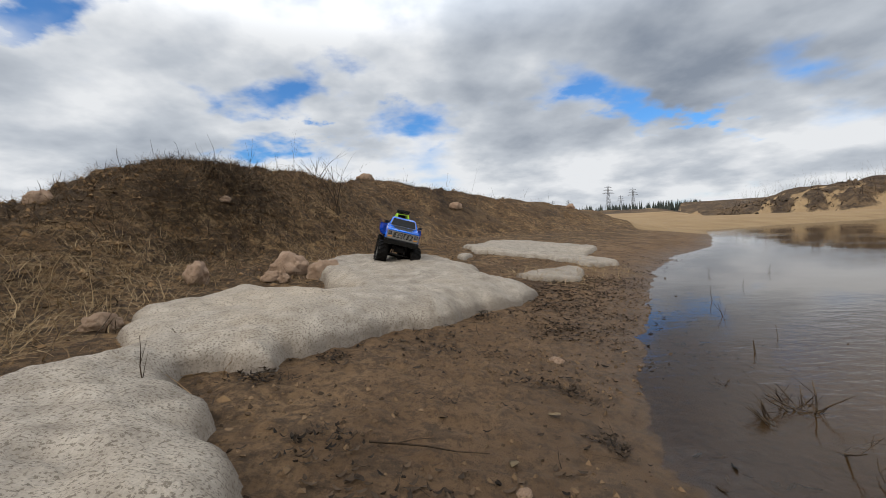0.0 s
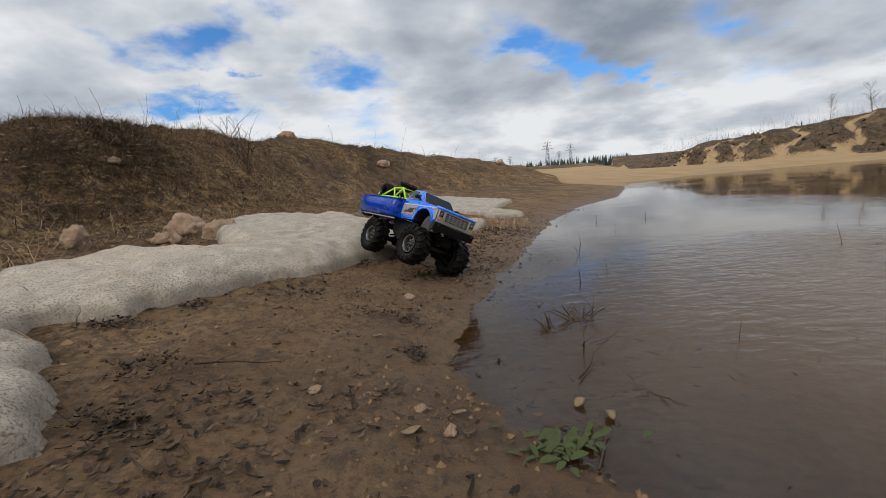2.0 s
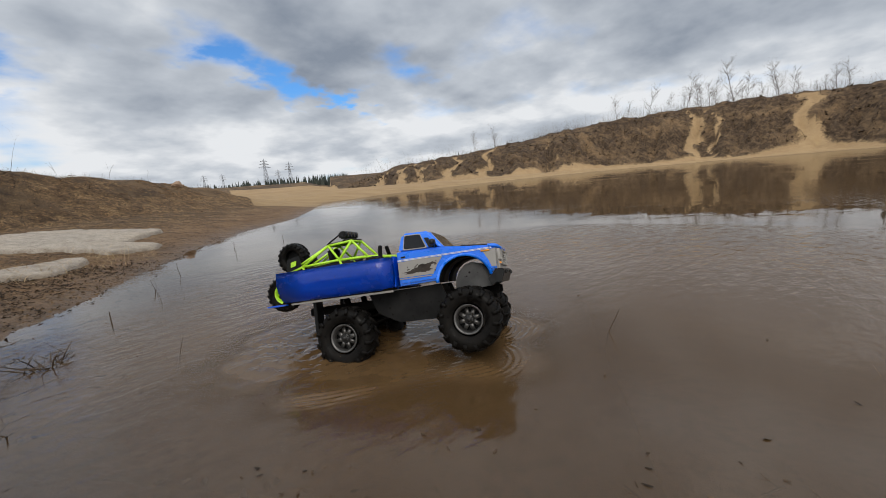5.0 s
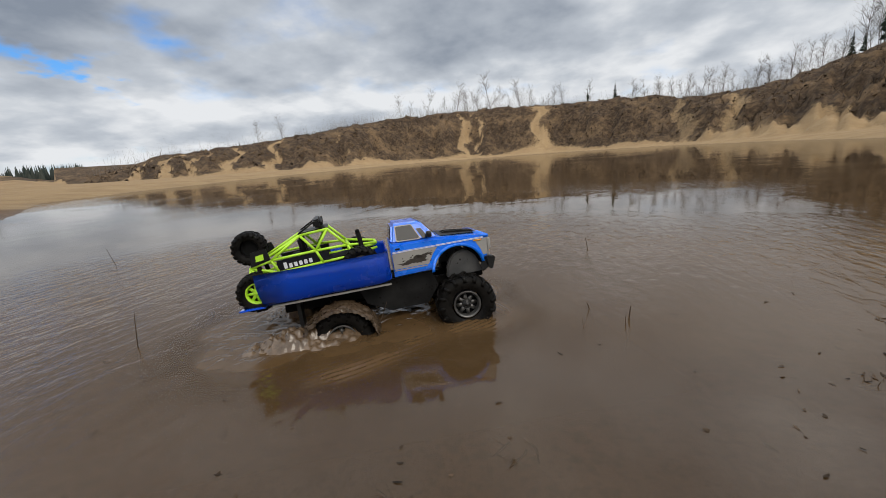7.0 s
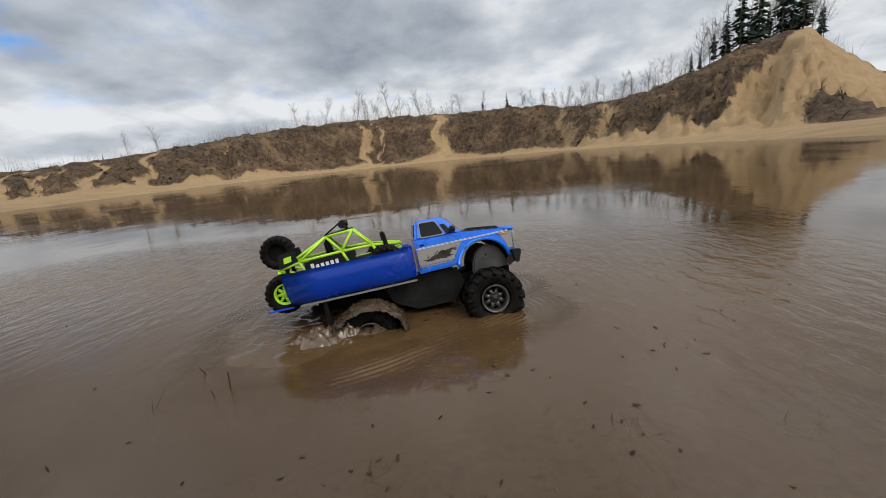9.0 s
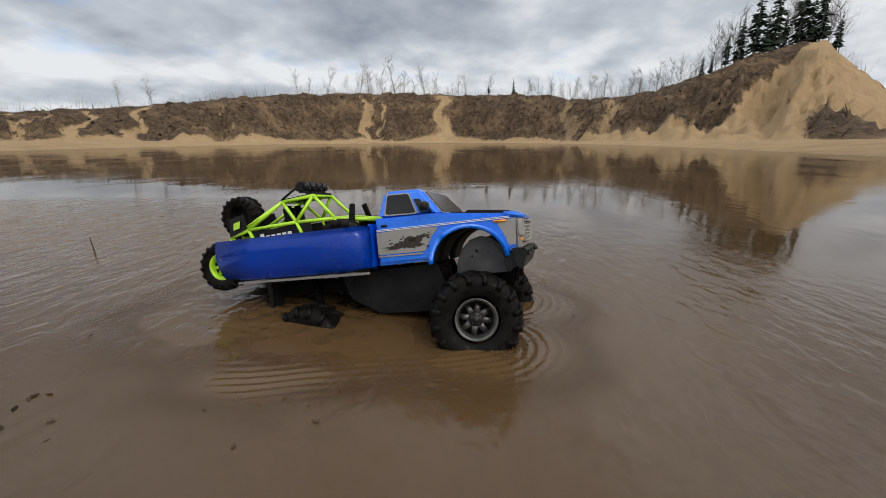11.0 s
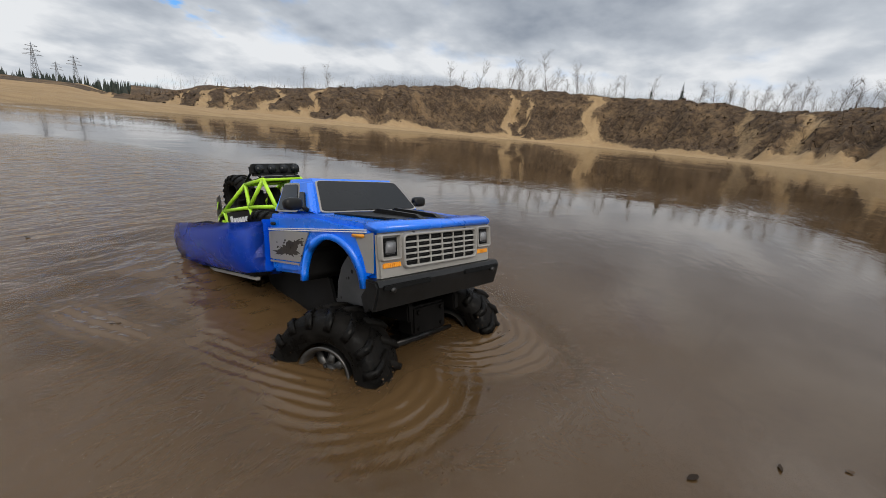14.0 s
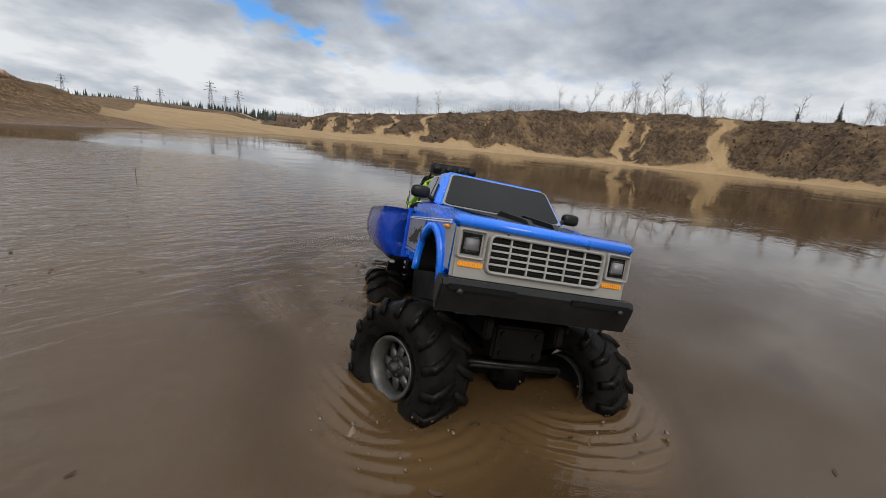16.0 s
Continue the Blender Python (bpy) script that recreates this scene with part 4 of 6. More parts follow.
        tube(bm, (0.098, 0.092 * s, 0.266), (0.096, 0.102 * s, 0.274), 0.003)
        ball = bmesh.ops.create_uvsphere(bm, u_segments=20, v_segments=12, radius=1.0)["verts"]
        for v in ball:
            c = [math.copysign(abs(q) ** 0.62, q) for q in v.co]
            v.co = (0.094 + 0.007 * c[0], 0.1105 * s + 0.0125 * c[1], 0.2755 + 0.0082 * c[2])
        part("mirror", bm, M_BLACK, truck)
        bm = bmesh.new()
        box(bm, 0.004, 0.016, min(0.0985 * s, 0.1025 * s), max(0.0985 * s, 0.1025 * s), 0.2475, 0.2515, 0.001)
        part("door_handle", bm, M_BLACK, truck)
        bm = bmesh.new()
        box(bm, 0.208, 0.230, min(0.0985 * s, 0.1018 * s), max(0.0985 * s, 0.1018 * s), 0.2345, 0.2385, 0.0008)
        part("side_marker", bm, M_AMBER, truck)
    # front end
    fx = 0.2465
    bm = bmesh.new()
    box(bm, fx - 0.004, fx + 0.003, -0.0975, 0.0975, 0.187, 0.2405, 0.003)
    fascia = part("front_fascia", bm, M_SILVER, truck, "silver grille surround", smooth=False)
    # blue lip of the hood over the grille
    bm = bmesh.new()
    prism(bm, [(0.226, 0.2405), (0.2495, 0.2395), (0.2525, 0.2425), (0.2515, 0.2465), (0.2455, 0.2500), (0.226, 0.2525)], -0.0985, 0.0985, 0.0025)
    part("hood_lip", bm, M_BLUE, truck)
    for s in (-1, 1):
        bm = bmesh.new()
        tube(bm, (fx + 0.001, 0.045 * s, 0.2372), (fx + 0.0045, 0.045 * s, 0.2372), 0.0014, n=8)
        part("body_clip", bm, M_DARKSTEEL, fascia)
    bm = bmesh.new()
    box(bm, fx + 0.002, fx + 0.0038, -0.062, 0.062, 0.1995, 0.2350, 0.0008)
    grille = part("grille", bm, M_GRILLE, truck, "dark grille with silver bars", smooth=False)
    bm = bmesh.new()
    rounded_ring(bm, fx + 0.002, fx + 0.0085, 0.0, 0.2170, 0.0645, 0.0195, 0.007, 0.0030)
    part("grille_frame", bm, M_SILVER, grille, "raised silver frame")
    gx0, gx1 = fx + 0.0036, fx + 0.0066
    for k in range(4):
        z = 0.2170 - 0.0165 + 0.033 * (k + 1) / 5
        bm = bmesh.new()
        box(bm, gx0, gx1, -0.0615, 0.0615, z - 0.0010, z + 0.0010, 0.0004)
        part("grille_bar", bm, M_BAR, grille, smooth=False)
    for k in range(5):
        z = 0.2170 - 0.0165 + 0.033 * (k + 0.5) / 5
        bm = bmesh.new()
        box(bm, gx0, gx1 - 0.0016, -0.0615, 0.0615, z - 0.0004, z + 0.0004)
        part("grille_slat", bm, M_SKIRT, grille, smooth=False)
    for k in range(1, 6):
        bm = bmesh.new()
        y = -0.0615 + 0.123 * k / 6
        box(bm, gx0, gx1 - 0.0004, y - 0.0009, y + 0.0009, 0.2002, 0.2338, 0.0003)
        part("grille_bar", bm, M_BAR, grille, smooth=False)
    for s in (-1, 1):
        bm = bmesh.new()
        box(bm, fx + 0.001, fx + 0.0042, min(0.070 * s, 0.0925 * s), max(0.070 * s, 0.0925 * s), 0.2115, 0.2350, 0.002)
        lamp = part("headlight", bm, M_GRILLE, truck, smooth=False)
        bm = bmesh.new()
        rounded_ring(bm, fx + 0.001, fx + 0.0080, 0.0812 * s, 0.2232, 0.0140, 0.0142, 0.003, 0.0024)
        part("bezel", bm, M_SILVER, lamp, "square silver bezel")
        bm = bmesh.new()
        box(bm, fx + 0.003, fx + 0.0066, min(0.0735 * s, 0.0890 * s), max(0.0735 * s, 0.0890 * s), 0.2155, 0.2305, 0.0025)
        part("lens", bm, M_LAMP, lamp)
        bm = bmesh.new()
        box(bm, fx + 0.001, fx + 0.0044, min(0.066 * s, 0.092 * s), max(0.066 * s, 0.092 * s), 0.2005, 0.2060, 0.001)
        for k in range(9):
            yy = (0.0675 + 0.0026 * k) * s
            box(bm, fx + 0.0042, fx + 0.0052, min(yy, yy + 0.0016 * s), max(yy, yy + 0.0016 * s), 0.2012, 0.2053)
        part("turn_signal", bm, M_AMBER, truck, "amber ribbed turn signal", smooth=False)
    bm = bmesh.new()
    prism(bm, [(0.236, 0.190), (0.256, 0.189), (0.2595, 0.183), (0.2575, 0.176), (0.2565, 0.173), (0.250, 0.156), (0.244, 0.155), (0.238, 0.165)], -0.107, 0.107, 0.002)
    bumper = part("bumper", bm, M_BLACK, truck, "scuffed black plastic bumper", smooth=False)
    for s in (-1, 1):
        bm = bmesh.new()
        box(bm, 0.2585, 0.2615, min(0.03 * s, 0.1 * s), max(0.03 * s, 0.1 * s), 0.1785, 0.1845, 0.001)
        part("bumper_pad", bm, M_GRILLE, bumper, smooth=False)
        bm = bmesh.new()
        tube(bm, (0.256, 0.088 * s, 0.178), (0.263, 0.088 * s, 0.178), 0.003, n=10)
        part("bumper_bolt", bm, M_DARKSTEEL, bumper)
        bm = bmesh.new()
        prism(bm, [(0.236, 0.186), (0.246, 0.186), (0.240, 0.160), (0.224, 0.150), (0.218, 0.168)], *sorted((0.094 * s, 0.100 * s)))
        part("bumper_bracket", bm, M_BLACK, truck, smooth=False)
    # load bed with bulging blue sides
    prof = [(0.139, 0.253), (0.143, 0.240), (0.145, 0.222), (0.142, 0.200), (0.133, 0.182), (0.120, 0.172)]
    path = [(-0.333, 0.0), (-0.25, 0.0), (-0.12, 0.0), (-0.050, 0.0), (-0.030, -0.006), (-0.020, -0.018), (-0.016, -0.040)]
    for s in (-1, 1):
        bm = bmesh.new()
        rows = []
        for i, (px, off) in enumerate(path):
            sl = 0.0 if i else 0.008
            rows.append([bm.verts.new((px + sl * (0.253 - z) / 0.08, s * (y + off), z)) for y, z in prof])
        for a, b in zip(rows, rows[1:]):
            for i in range(len(prof) - 1):
                bm.faces.new((a[i], b[i], b[i + 1], a[i + 1]) if s > 0 else (a[i + 1], b[i + 1], b[i], a[i]))
        bmesh.ops.solidify(bm, geom=bm.faces[:], thickness=-0.003)
        bmesh.ops.recalc_face_normals(bm, faces=bm.faces[:])
        part("bed_side", bm, M_BEDBLUE, truck, "bulging deep blue plastic bed side")
    bm = bmesh.new()
    box(bm, -0.020, -0.016, -0.105, 0.105, 0.178, 0.256, 0.001)
    part("bed_front", bm, M_BEDBLUE, truck, smooth=False)
    bm = bmesh.new()
    box(bm, -0.333, -0.018, -0.122, 0.122, 0.172, 0.177, 0.001)
    part("bed_floor", bm, M_CHASSIS, truck, smooth=False)
    bm = bmesh.new()
    box(bm, -0.388, -0.326, -0.115, 0.115, 0.166, 0.1705, 0.0015)
    part("tail_flap", bm, M_BEDBLUE, truck, "lowered blue tailgate flap", smooth=False)
    for s in (-1, 1):
        bm = bmesh.new()
        box(bm, -0.31, -0.02, min(0.112 * s, 0.119 * s), max(0.112 * s, 0.119 * s), 0.1655, 0.1705, 0.001)
        part("bed_rail", bm, M_SILVER, truck, smooth=False)
        bm = bmesh.new()
        box(bm, -0.30, 0.235, min(0.036 * s, 0.046 * s), max(0.036 * s, 0.046 * s), 0.128, 0.150, 0.002)
        part("frame_rail", bm, M_CHASSIS, truck, smooth=False)
        # hanging skirt between the wheels
        bm = bmesh.new()
        prism(bm, [(-0.11, 0.166), (0.09, 0.172), (0.105, 0.13), (0.07, 0.085), (-0.03, 0.085), (-0.09, 0.115)], *sorted((0.058 * s, 0.063 * s)))
        part("side_skirt", bm, M_SKIRT, truck, "grey inner skirt panel peppered with mud", smooth=False)
        bm = bmesh.new()
        box(bm, -0.262, -0.252, min(0.058 * s, 0.092 * s), max(0.058 * s, 0.092 * s), 0.085, 0.168, 0.001)
        part("mud_flap", bm, M_BLACK, truck, smooth=False)
        for x0 in (0.163, -0.162):
            bm = bmesh.new()
            tube(bm, (x0 - 0.02, 0.052 * s, 0.165), (x0, 0.058 * s, 0.085), 0.008, n=10)
            for k in range(7):
                p = Vector((x0 - 0.018, 0.0525 * s, 0.16)).lerp(Vector((x0 - 0.002, 0.0575 * s, 0.095)), k / 6)
                tube(bm, p, p + Vector((0.0005, 0, -0.003)), 0.0105, n=10)
            part("shock_absorber", bm, M_CHASSIS, truck)
        for x0, d in ((0.163, -1), (-0.162, 1)):
            for ya, za, yb, zb, ln in ((0.04, 0.075, 0.03, 0.115, 0.14), (0.028, 0.098, 0.02, 0.128, 0.13)):
                bm = bmesh.new()
                tube(bm, (x0, ya * s, za), (x0 + ln * d, yb * s, zb), 0.004, n=8)
                part("suspension_link", bm, M_CHASSIS, truck)
    for x0 in (0.163, -0.162):
        bm = bmesh.new()
        tube(bm, (x0, -0.085, 0.079), (x0, 0.085, 0.079), 0.011, n=12)
        box(bm, x0 - 0.026, x0 + 0.026, -0.004, 0.040, 0.055, 0.104, 0.010)
        part("axle", bm, M_CHASSIS, truck)
    bm = bmesh.new()
    tube(bm, (0.186, -0.08, 0.085), (0.186, 0.08, 0.085), 0.0035, n=8)
    tube(bm, (0.196, -0.05, 0.092), (0.190, 0.075, 0.088), 0.003, n=8)
    part("steering_link", bm, M_DARKSTEEL, truck)
    bm = bmesh.new()
    box(bm, 0.195, 0.225, -0.03, 0.03, 0.105, 0.142, 0.003)
    for yy in (-0.02, 0.02):
        for zz in (0.113, 0.134):
            tube(bm, (0.224, yy, zz), (0.228, yy, zz), 0.003, n=8)
    part("servo_mount", bm, M_CHASSIS, truck, smooth=False)
    bm = bmesh.new()
    box(bm, -0.09, 0.09, -0.045, 0.045, 0.10, 0.168, 0.006)
    part("gearbox", bm, M_CHASSIS, truck, smooth=False)
    wheels = []
    for nm, s, x0 in WHEELS:
        wheels.append(make_wheel(truck, WHEEL_R, 0.066, s, M_RIM, x0, 0.104 * s, WHEEL_R))
    return truck, wheels


TRUCK, TRUCK_WHEELS = build_truck()


# ---- the buggy lying in the bed ----
def build_buggy():
    bug = new("toy_buggy")
    tagged(bug, "lime green tube-frame toy buggy lying in the truck bed", "toy buggy")
    # own space: x forward, z up from the wheel centres' plane
    hips = {-1: -0.055, 1: 0.055}
    bars = []
    for s in (-1, 1):
        y = 0.052 * s
        lowp = [(-0.145, 0.045 * s, 0.010), (-0.09, y, 0.020), (0.02, y, 0.018), (0.10, 0.045 * s, 0.014), (0.165, 0.024 * s, 0.016)]
        belt = [(-0.155, 0.040 * s, 0.045), (-0.10, y, 0.055), (0.01, y, 0.052), (0.09, 0.044 * s, 0.045), (0.165, 0.022 * s, 0.028)]
        roof = [(-0.020, 0.038 * s, 0.098), (0.050, 0.038 * s, 0.098)]
        bars += list(zip(lowp, lowp[1:])) + list(zip(belt, belt[1:]))
        bars += [(lowp[0], belt[0]), (lowp[1], belt[1]), (belt[0], lowp[1]), (belt[1], roof[0]), (roof[0], roof[1]), (roof[1], belt[3]), (belt[2], roof[1]),
                 (belt[2], roof[0]), (belt[0], roof[0]), (lowp[2], belt[2]), (lowp[3], belt[3]), ((-0.155, 0.04 * s, 0.045), (-0.175, 0.03 * s, -0.012)), ((-0.145, 0.045 * s, 0.01), (-0.175, 0.03 * s, -0.012))]
    for x0, z0, w in ((-0.145, 0.010, 0.045), (-0.155, 0.045, 0.04), (-0.020, 0.098, 0.038), (0.050, 0.098, 0.038), (0.09, 0.045, 0.044), (0.165, 0.028, 0.022), (-0.175, -0.012, 0.03)):
        bars.append(((x0, -w, z0), (x0, w, z0)))
    for a, b in bars:
        bm = bmesh.new()
        tube(bm, a, b, 0.0036, n=8)
        part("frame_tube", bm, M_LIME, bug)
    bm = bmesh.new()
    box(bm, -0.024, 0.054, -0.036, 0.036, 0.0995, 0.1035, 0.001)
    part("roof_panel", bm, M_BLACK, bug, smooth=False)
    for s in (-1, 1):
        bm = bmesh.new()
        ring = [(-0.09, 0.050 * s, 0.022), (0.04, 0.050 * s, 0.020), (0.04, 0.050 * s, 0.046), (-0.09, 0.050 * s, 0.050)]
        plate(bm, ring[::-1] if s > 0 else ring, 0.002)
        part("side_panel", bm, M_BLACK, bug, smooth=False)
        for k, hgt in enumerate((0.016, 0.011, 0.011, 0.011, 0.011, 0.011)):
            bm = bmesh.new()
            xx = -0.075 + 0.0125 * k
            box(bm, xx, xx + 0.008, min(0.0525 * s, 0.0540 * s), max(0.0525 * s, 0.0540 * s), 0.026, 0.026 + hgt)
            part("decal_bar", bm, M_WHITE, bug, "plain white decal bar", smooth=False)
        bm = bmesh.new()
        plate(bm, [(-0.152, 0.044 * s, 0.048), (-0.10, 0.055 * s, 0.058), (-0.105, 0.052 * s, 0.088), (-0.145, 0.042 * s, 0.085)][:: -s], 0.002)
        part("rear_panel", bm, M_BLACK, bug, smooth=False)
        bm = bmesh.new()
        plate(bm, [(-0.136, 0.047 * s + 0.003 * s, 0.060), (-0.116, 0.0565 * s, 0.062), (-0.114, 0.054 * s, 0.076), (-0.134, 0.048 * s, 0.074)][:: -s], 0.0012)
        part("decal_patch", bm, M_LIME, bug, smooth=False)
        for x0 in (-0.135, 0.125):
            bm = bmesh.new()
            tube(bm, (x0, 0.03 * s, 0.065), (x0, 0.062 * s, 0.005), 0.006, n=8)
            part("shock_absorber", bm, M_CHASSIS, bug)
        bm = bmesh.new()
        tube(bm, (-0.022, 0.037 * s, 0.102), (0.020, 0.037 * s, 0.122), 0.0024)
        tube(bm, (0.020, 0.037 * s, 0.122), (0.040, 0.037 * s, 0.104), 0.0024)
        part("light_bracket", bm, M_BLACK, bug)
    bm = bmesh.new()
    box(bm, 0.020, 0.040, -0.048, 0.048, 0.108, 0.129, 0.004)
    bar = part("light_bar", bm, M_BLACK, bug, "black roof light bar", smooth=False)
    for k in range(4):
        bm = bmesh.new()
        y = -0.036 + 0.024 * k
        tube(bm, (0.038, y, 0.1185), (0.043, y, 0.1185), 0.0085, n=14)
        part("spot_lamp", bm, M_GLASS, bar)
    bm = bmesh.new()
    box(bm, -0.10, 0.10, -0.035, 0.035, 0.002, 0.018, 0.004)
    box(bm, -0.06, 0.0, -0.03, 0.03, 0.018, 0.05, 0.006)
    part("chassis", bm, M_CHASSIS, bug, smooth=False)
    bm = bmesh.new()
    for y in (-0.018, 0.018):
        box(bm, -0.03, -0.015, y - 0.014, y + 0.014, 0.04, 0.09, 0.005)
    part("seat", bm, M_GRILLE, bug)
    for x0 in (-0.135, 0.125):
        bm = bmesh.new()
        tube(bm, (x0, -0.07, 0.0), (x0, 0.07, 0.0), 0.006, n=8)
        part("axle", bm, M_CHASSIS, bug)
    for x0 in (-0.135, 0.125):
        for s in (-1, 1):
            far = x0 < 0 and s > 0
            make_wheel(bug, 0.045 if far else 0.049, 0.038, s, M_DARKSTEEL if far else M_LIME if x0 < 0 else M_RIM, x0 - (0.018 if far else 0.012), 0.010 if far else 0.080 * s, 0.090 if far else -0.008, 18, 0.52)
    return bug


BUGGY = build_buggy()
BUGGY_SEAT = Matrix.Translation((-0.205, 0.004, 0.228)) @ pose(0, 0, 0, 4, -4, 4)


# ---- stones ----
def stone_bm(rx, ry, rz, seed, sub=4):
    bm = bmesh.new()
    bmesh.ops.create_icosphere(bm, subdivisions=sub, radius=1)
    for v in bm.verts:
        n = noise.noise(v.co * 1.1 + Vector((seed * 3.7, seed, 0))) * 0.38 + (abs(noise.noise(v.co * 2.3 + Vector((seed, 0, seed)))) - 0.2) * 0.34 + noise.noise(v.co * 6.1 + Vector((0, seed, seed))) * 0.08
        c = v.co * (1 + n)
        c.z = max(c.z, -0.55)
        v.co = Vector((c.x * rx, c.y * ry, c.z * rz))
    return bm


def put_stone(x, y, rx, ry, rz, seed, label, turn=0, sink=0.12, group="stones by the snow", name="stone", lift=0.0):
    ob = part(name, stone_bm(rx, ry, rz, seed), M_STONE)
    ob.matrix_world = pose(x, y, ground_z(x, y) + rz * (0.55 - sink) + lift, 0, 0, turn)
    return tagged(ob, label, "stone", group=group)


put_stone(-0.90, 2.52, 0.105, 0.085, 0.085, 1, "large tan boulder half buried beside the snow", 10)
put_stone(-0.66, 2.38, 0.090, 0.075, 0.072, 2, "rounded pinkish boulder beside the snow edge", 40)
put_stone(-0.50, 2.20, 0.060, 0.05, 0.05, 3, "small reddish stone against the snow edge", 75)
put_stone(-0.92, 2.26, 0.045, 0.035, 0.035, 4, "small grey stone between the boulders", 5)
put_stone(-0.83, 2.22, 0.032, 0.03, 0.03, 5, "small tan stone at the snow edge", 60)
put_stone(-1.08, 1.30, 0.052, 0.04, 0.036, 6, "flat tan stone beside the snow bend", 20)
put_stone(-1.22, 2.08, 0.075, 0.05, 0.075, 7, "upright tan stone at the ridge foot", 130)
put_stone(-2.45, 2.62, 0.062, 0.052, 0.062, 8, "weathered boulder on the shoulder of the ridge", 30, 0.2, "stones on the ridge")
put_stone(-1.62, 3.25, 0.045, 0.035, 0.03, 9, "pale stone lying on the brushy slope", 80, 0.1, "stones on the ridge")
put_stone(-1.22, 7.75, 0.16, 0.12, 0.10, 10, "grey stone on the ridge crest", 15, 0.1, "stones on the ridge")
put_stone(0.46, 7.9, 0.13, 0.10, 0.09, 11, "pale stone on the far slope of the ridge", 55, 0.1, "stones on the ridge")
put_stone(3.6, 10.6, 0.13, 0.10, 0.09, 19, "pale stone near the end of the ridge", 55, 0.1, "stones on the ridge")
put_stone(0.295, 0.50, 0.012, 0.009, 0.009, 12, "small pink pebble on wet mud", 5, 0.1, "pebbles on the beach", "pebble")
put_stone(0.335, 0.43, 0.013, 0.010, 0.009, 13, "small orange pebble on wet mud", 70, 0.1, "pebbles on the beach", "pebble")
put_stone(0.33, 1.20, 0.028, 0.018, 0.012, 14, "flat pale pebble on the mud", 100, 0.1, "pebbles on the beach", "pebble")
put_stone(0.10, 0.60, 0.012, 0.010, 0.008, 15, "flat pale pebble among wet leaves", 30, 0.1, "pebbles on the beach", "pebble")
put_stone(1.19, -0.39, 0.012, 0.010, 0.012, 16, "reddish stone breaking the shallow water", 30, 0.0, "pebbles on the beach", "pebble", 0.025)
put_stone(2.65, -3.02, 0.014, 0.012, 0.012, 17, "white pebble just breaking the water", 10, 0.0, "pebbles on the beach", "pebble", 0.03)
put_stone(2.37, -2.92, 0.012, 0.010, 0.012, 18, "white pebble just breaking the water", 40, 0.0, "pebbles on the beach", "pebble", 0.03)


# ---- scattered stuff, built from arrays ----
def scatter(n, box_, seed, accept):
    """Places in a box, kept by a chance between 0 and 1."""
    rng = np.random.RandomState(seed)
    x = rng.uniform(box_[0], box_[1], n)
    y = rng.uniform(box_[2], box_[3], n)
    z, d, wet, beach, sand, brush = land(x, y)
    ok = rng.uniform(0, 1, n) < accept(x, y, z, d, brush)
    return x[ok], y[ok], z[ok], rng


def flakes(name, label, material, xs, ys, zs, rng, size, curl, lift, category):
    """Curled leaves: each a bent strip of two by three quads."""
    verts, faces = [], []
    for x, y, z in zip(xs, ys, zs):
        L, Wd = size * rng.uniform(0.5, 1.3), size * rng.uniform(0.22, 0.5)
        a, tx, ty = rng.uniform(0, 6.28), rng.normal(0, 0.22), rng.normal(0, 0.22)
        ca, sa = math.cos(a), math.sin(a)
        cu, cw = curl * rng.uniform(0.2, 1.3), curl * rng.uniform(0.0, 1.6)
        base = len(verts)
        for i in range(4):
            u = i / 3 - 0.5
            taper = (0.35, 1.0, 0.9, 0.25)[i] * rng.uniform(0.8, 1.2)
            for j in (-1, 0, 1):
                px, py = u * L, j * Wd * 0.5 * taper
                pz = cu * L * (u * u * 2.2) + cw * Wd * j * j * 0.6 + px * tx + py * ty + rng.normal(0, 0.12) * Wd
                verts.append((x + px * ca - py * sa, y + px * sa + py * ca, z + lift + max(pz * 0.7, -0.002)))
        for i in range(3):
            for j in range(2):
                p = base + i * 3 + j
                faces.append((p, p + 1, p + 4, p + 3))
    ob = from_arrays(name, verts, faces, material)
    return tagged(ob, label, category, kind="stuff")


def blades(name, label, material, xs, ys, zs, rng, length, width, lean, category, seg=3, droop=0.5, heading=None):
    """Thin bent stems, each a three-sided tapered strip."""
    verts, faces = [], []
    for x, y, z in zip(xs, ys, zs):
        L = length * rng.uniform(0.5, 1.35)
        a = rng.uniform(0, 6.28) if heading is None else heading + rng.normal(0, 0.6)
        th = min(1.5, abs(rng.normal(lean, 0.35)))
        w = width * rng.uniform(0.6, 1.4)
        px, py, pz = x, y, z - 0.005
        base = len(verts)
        for i in range(seg + 1):
            r = w * (1 - 0.75 * i / seg)
            for k in range(3):
                b = a + k * 2.094
                verts.append((px + r * math.cos(b), py + r * math.sin(b), pz + (r * 0.6 if k == 0 else 0)))
            st = L / seg
            px += st * math.sin(th) * math.cos(a)
            py += st * math.sin(th) * math.sin(a)
            pz += st * math.cos(th)
            th = min(1.75, th + droop * rng.uniform(0, 0.9))
            a += rng.normal(0, 0.35)
        for i in range(seg):
            for k in range(3):
                p, q = base + i * 3 + k, base + i * 3 + (k + 1) % 3
                faces.append((p, q, q + 3, p + 3))
    ob = from_arrays(name, verts, faces, material)
    return tagged(ob, label, category, kind="stuff")


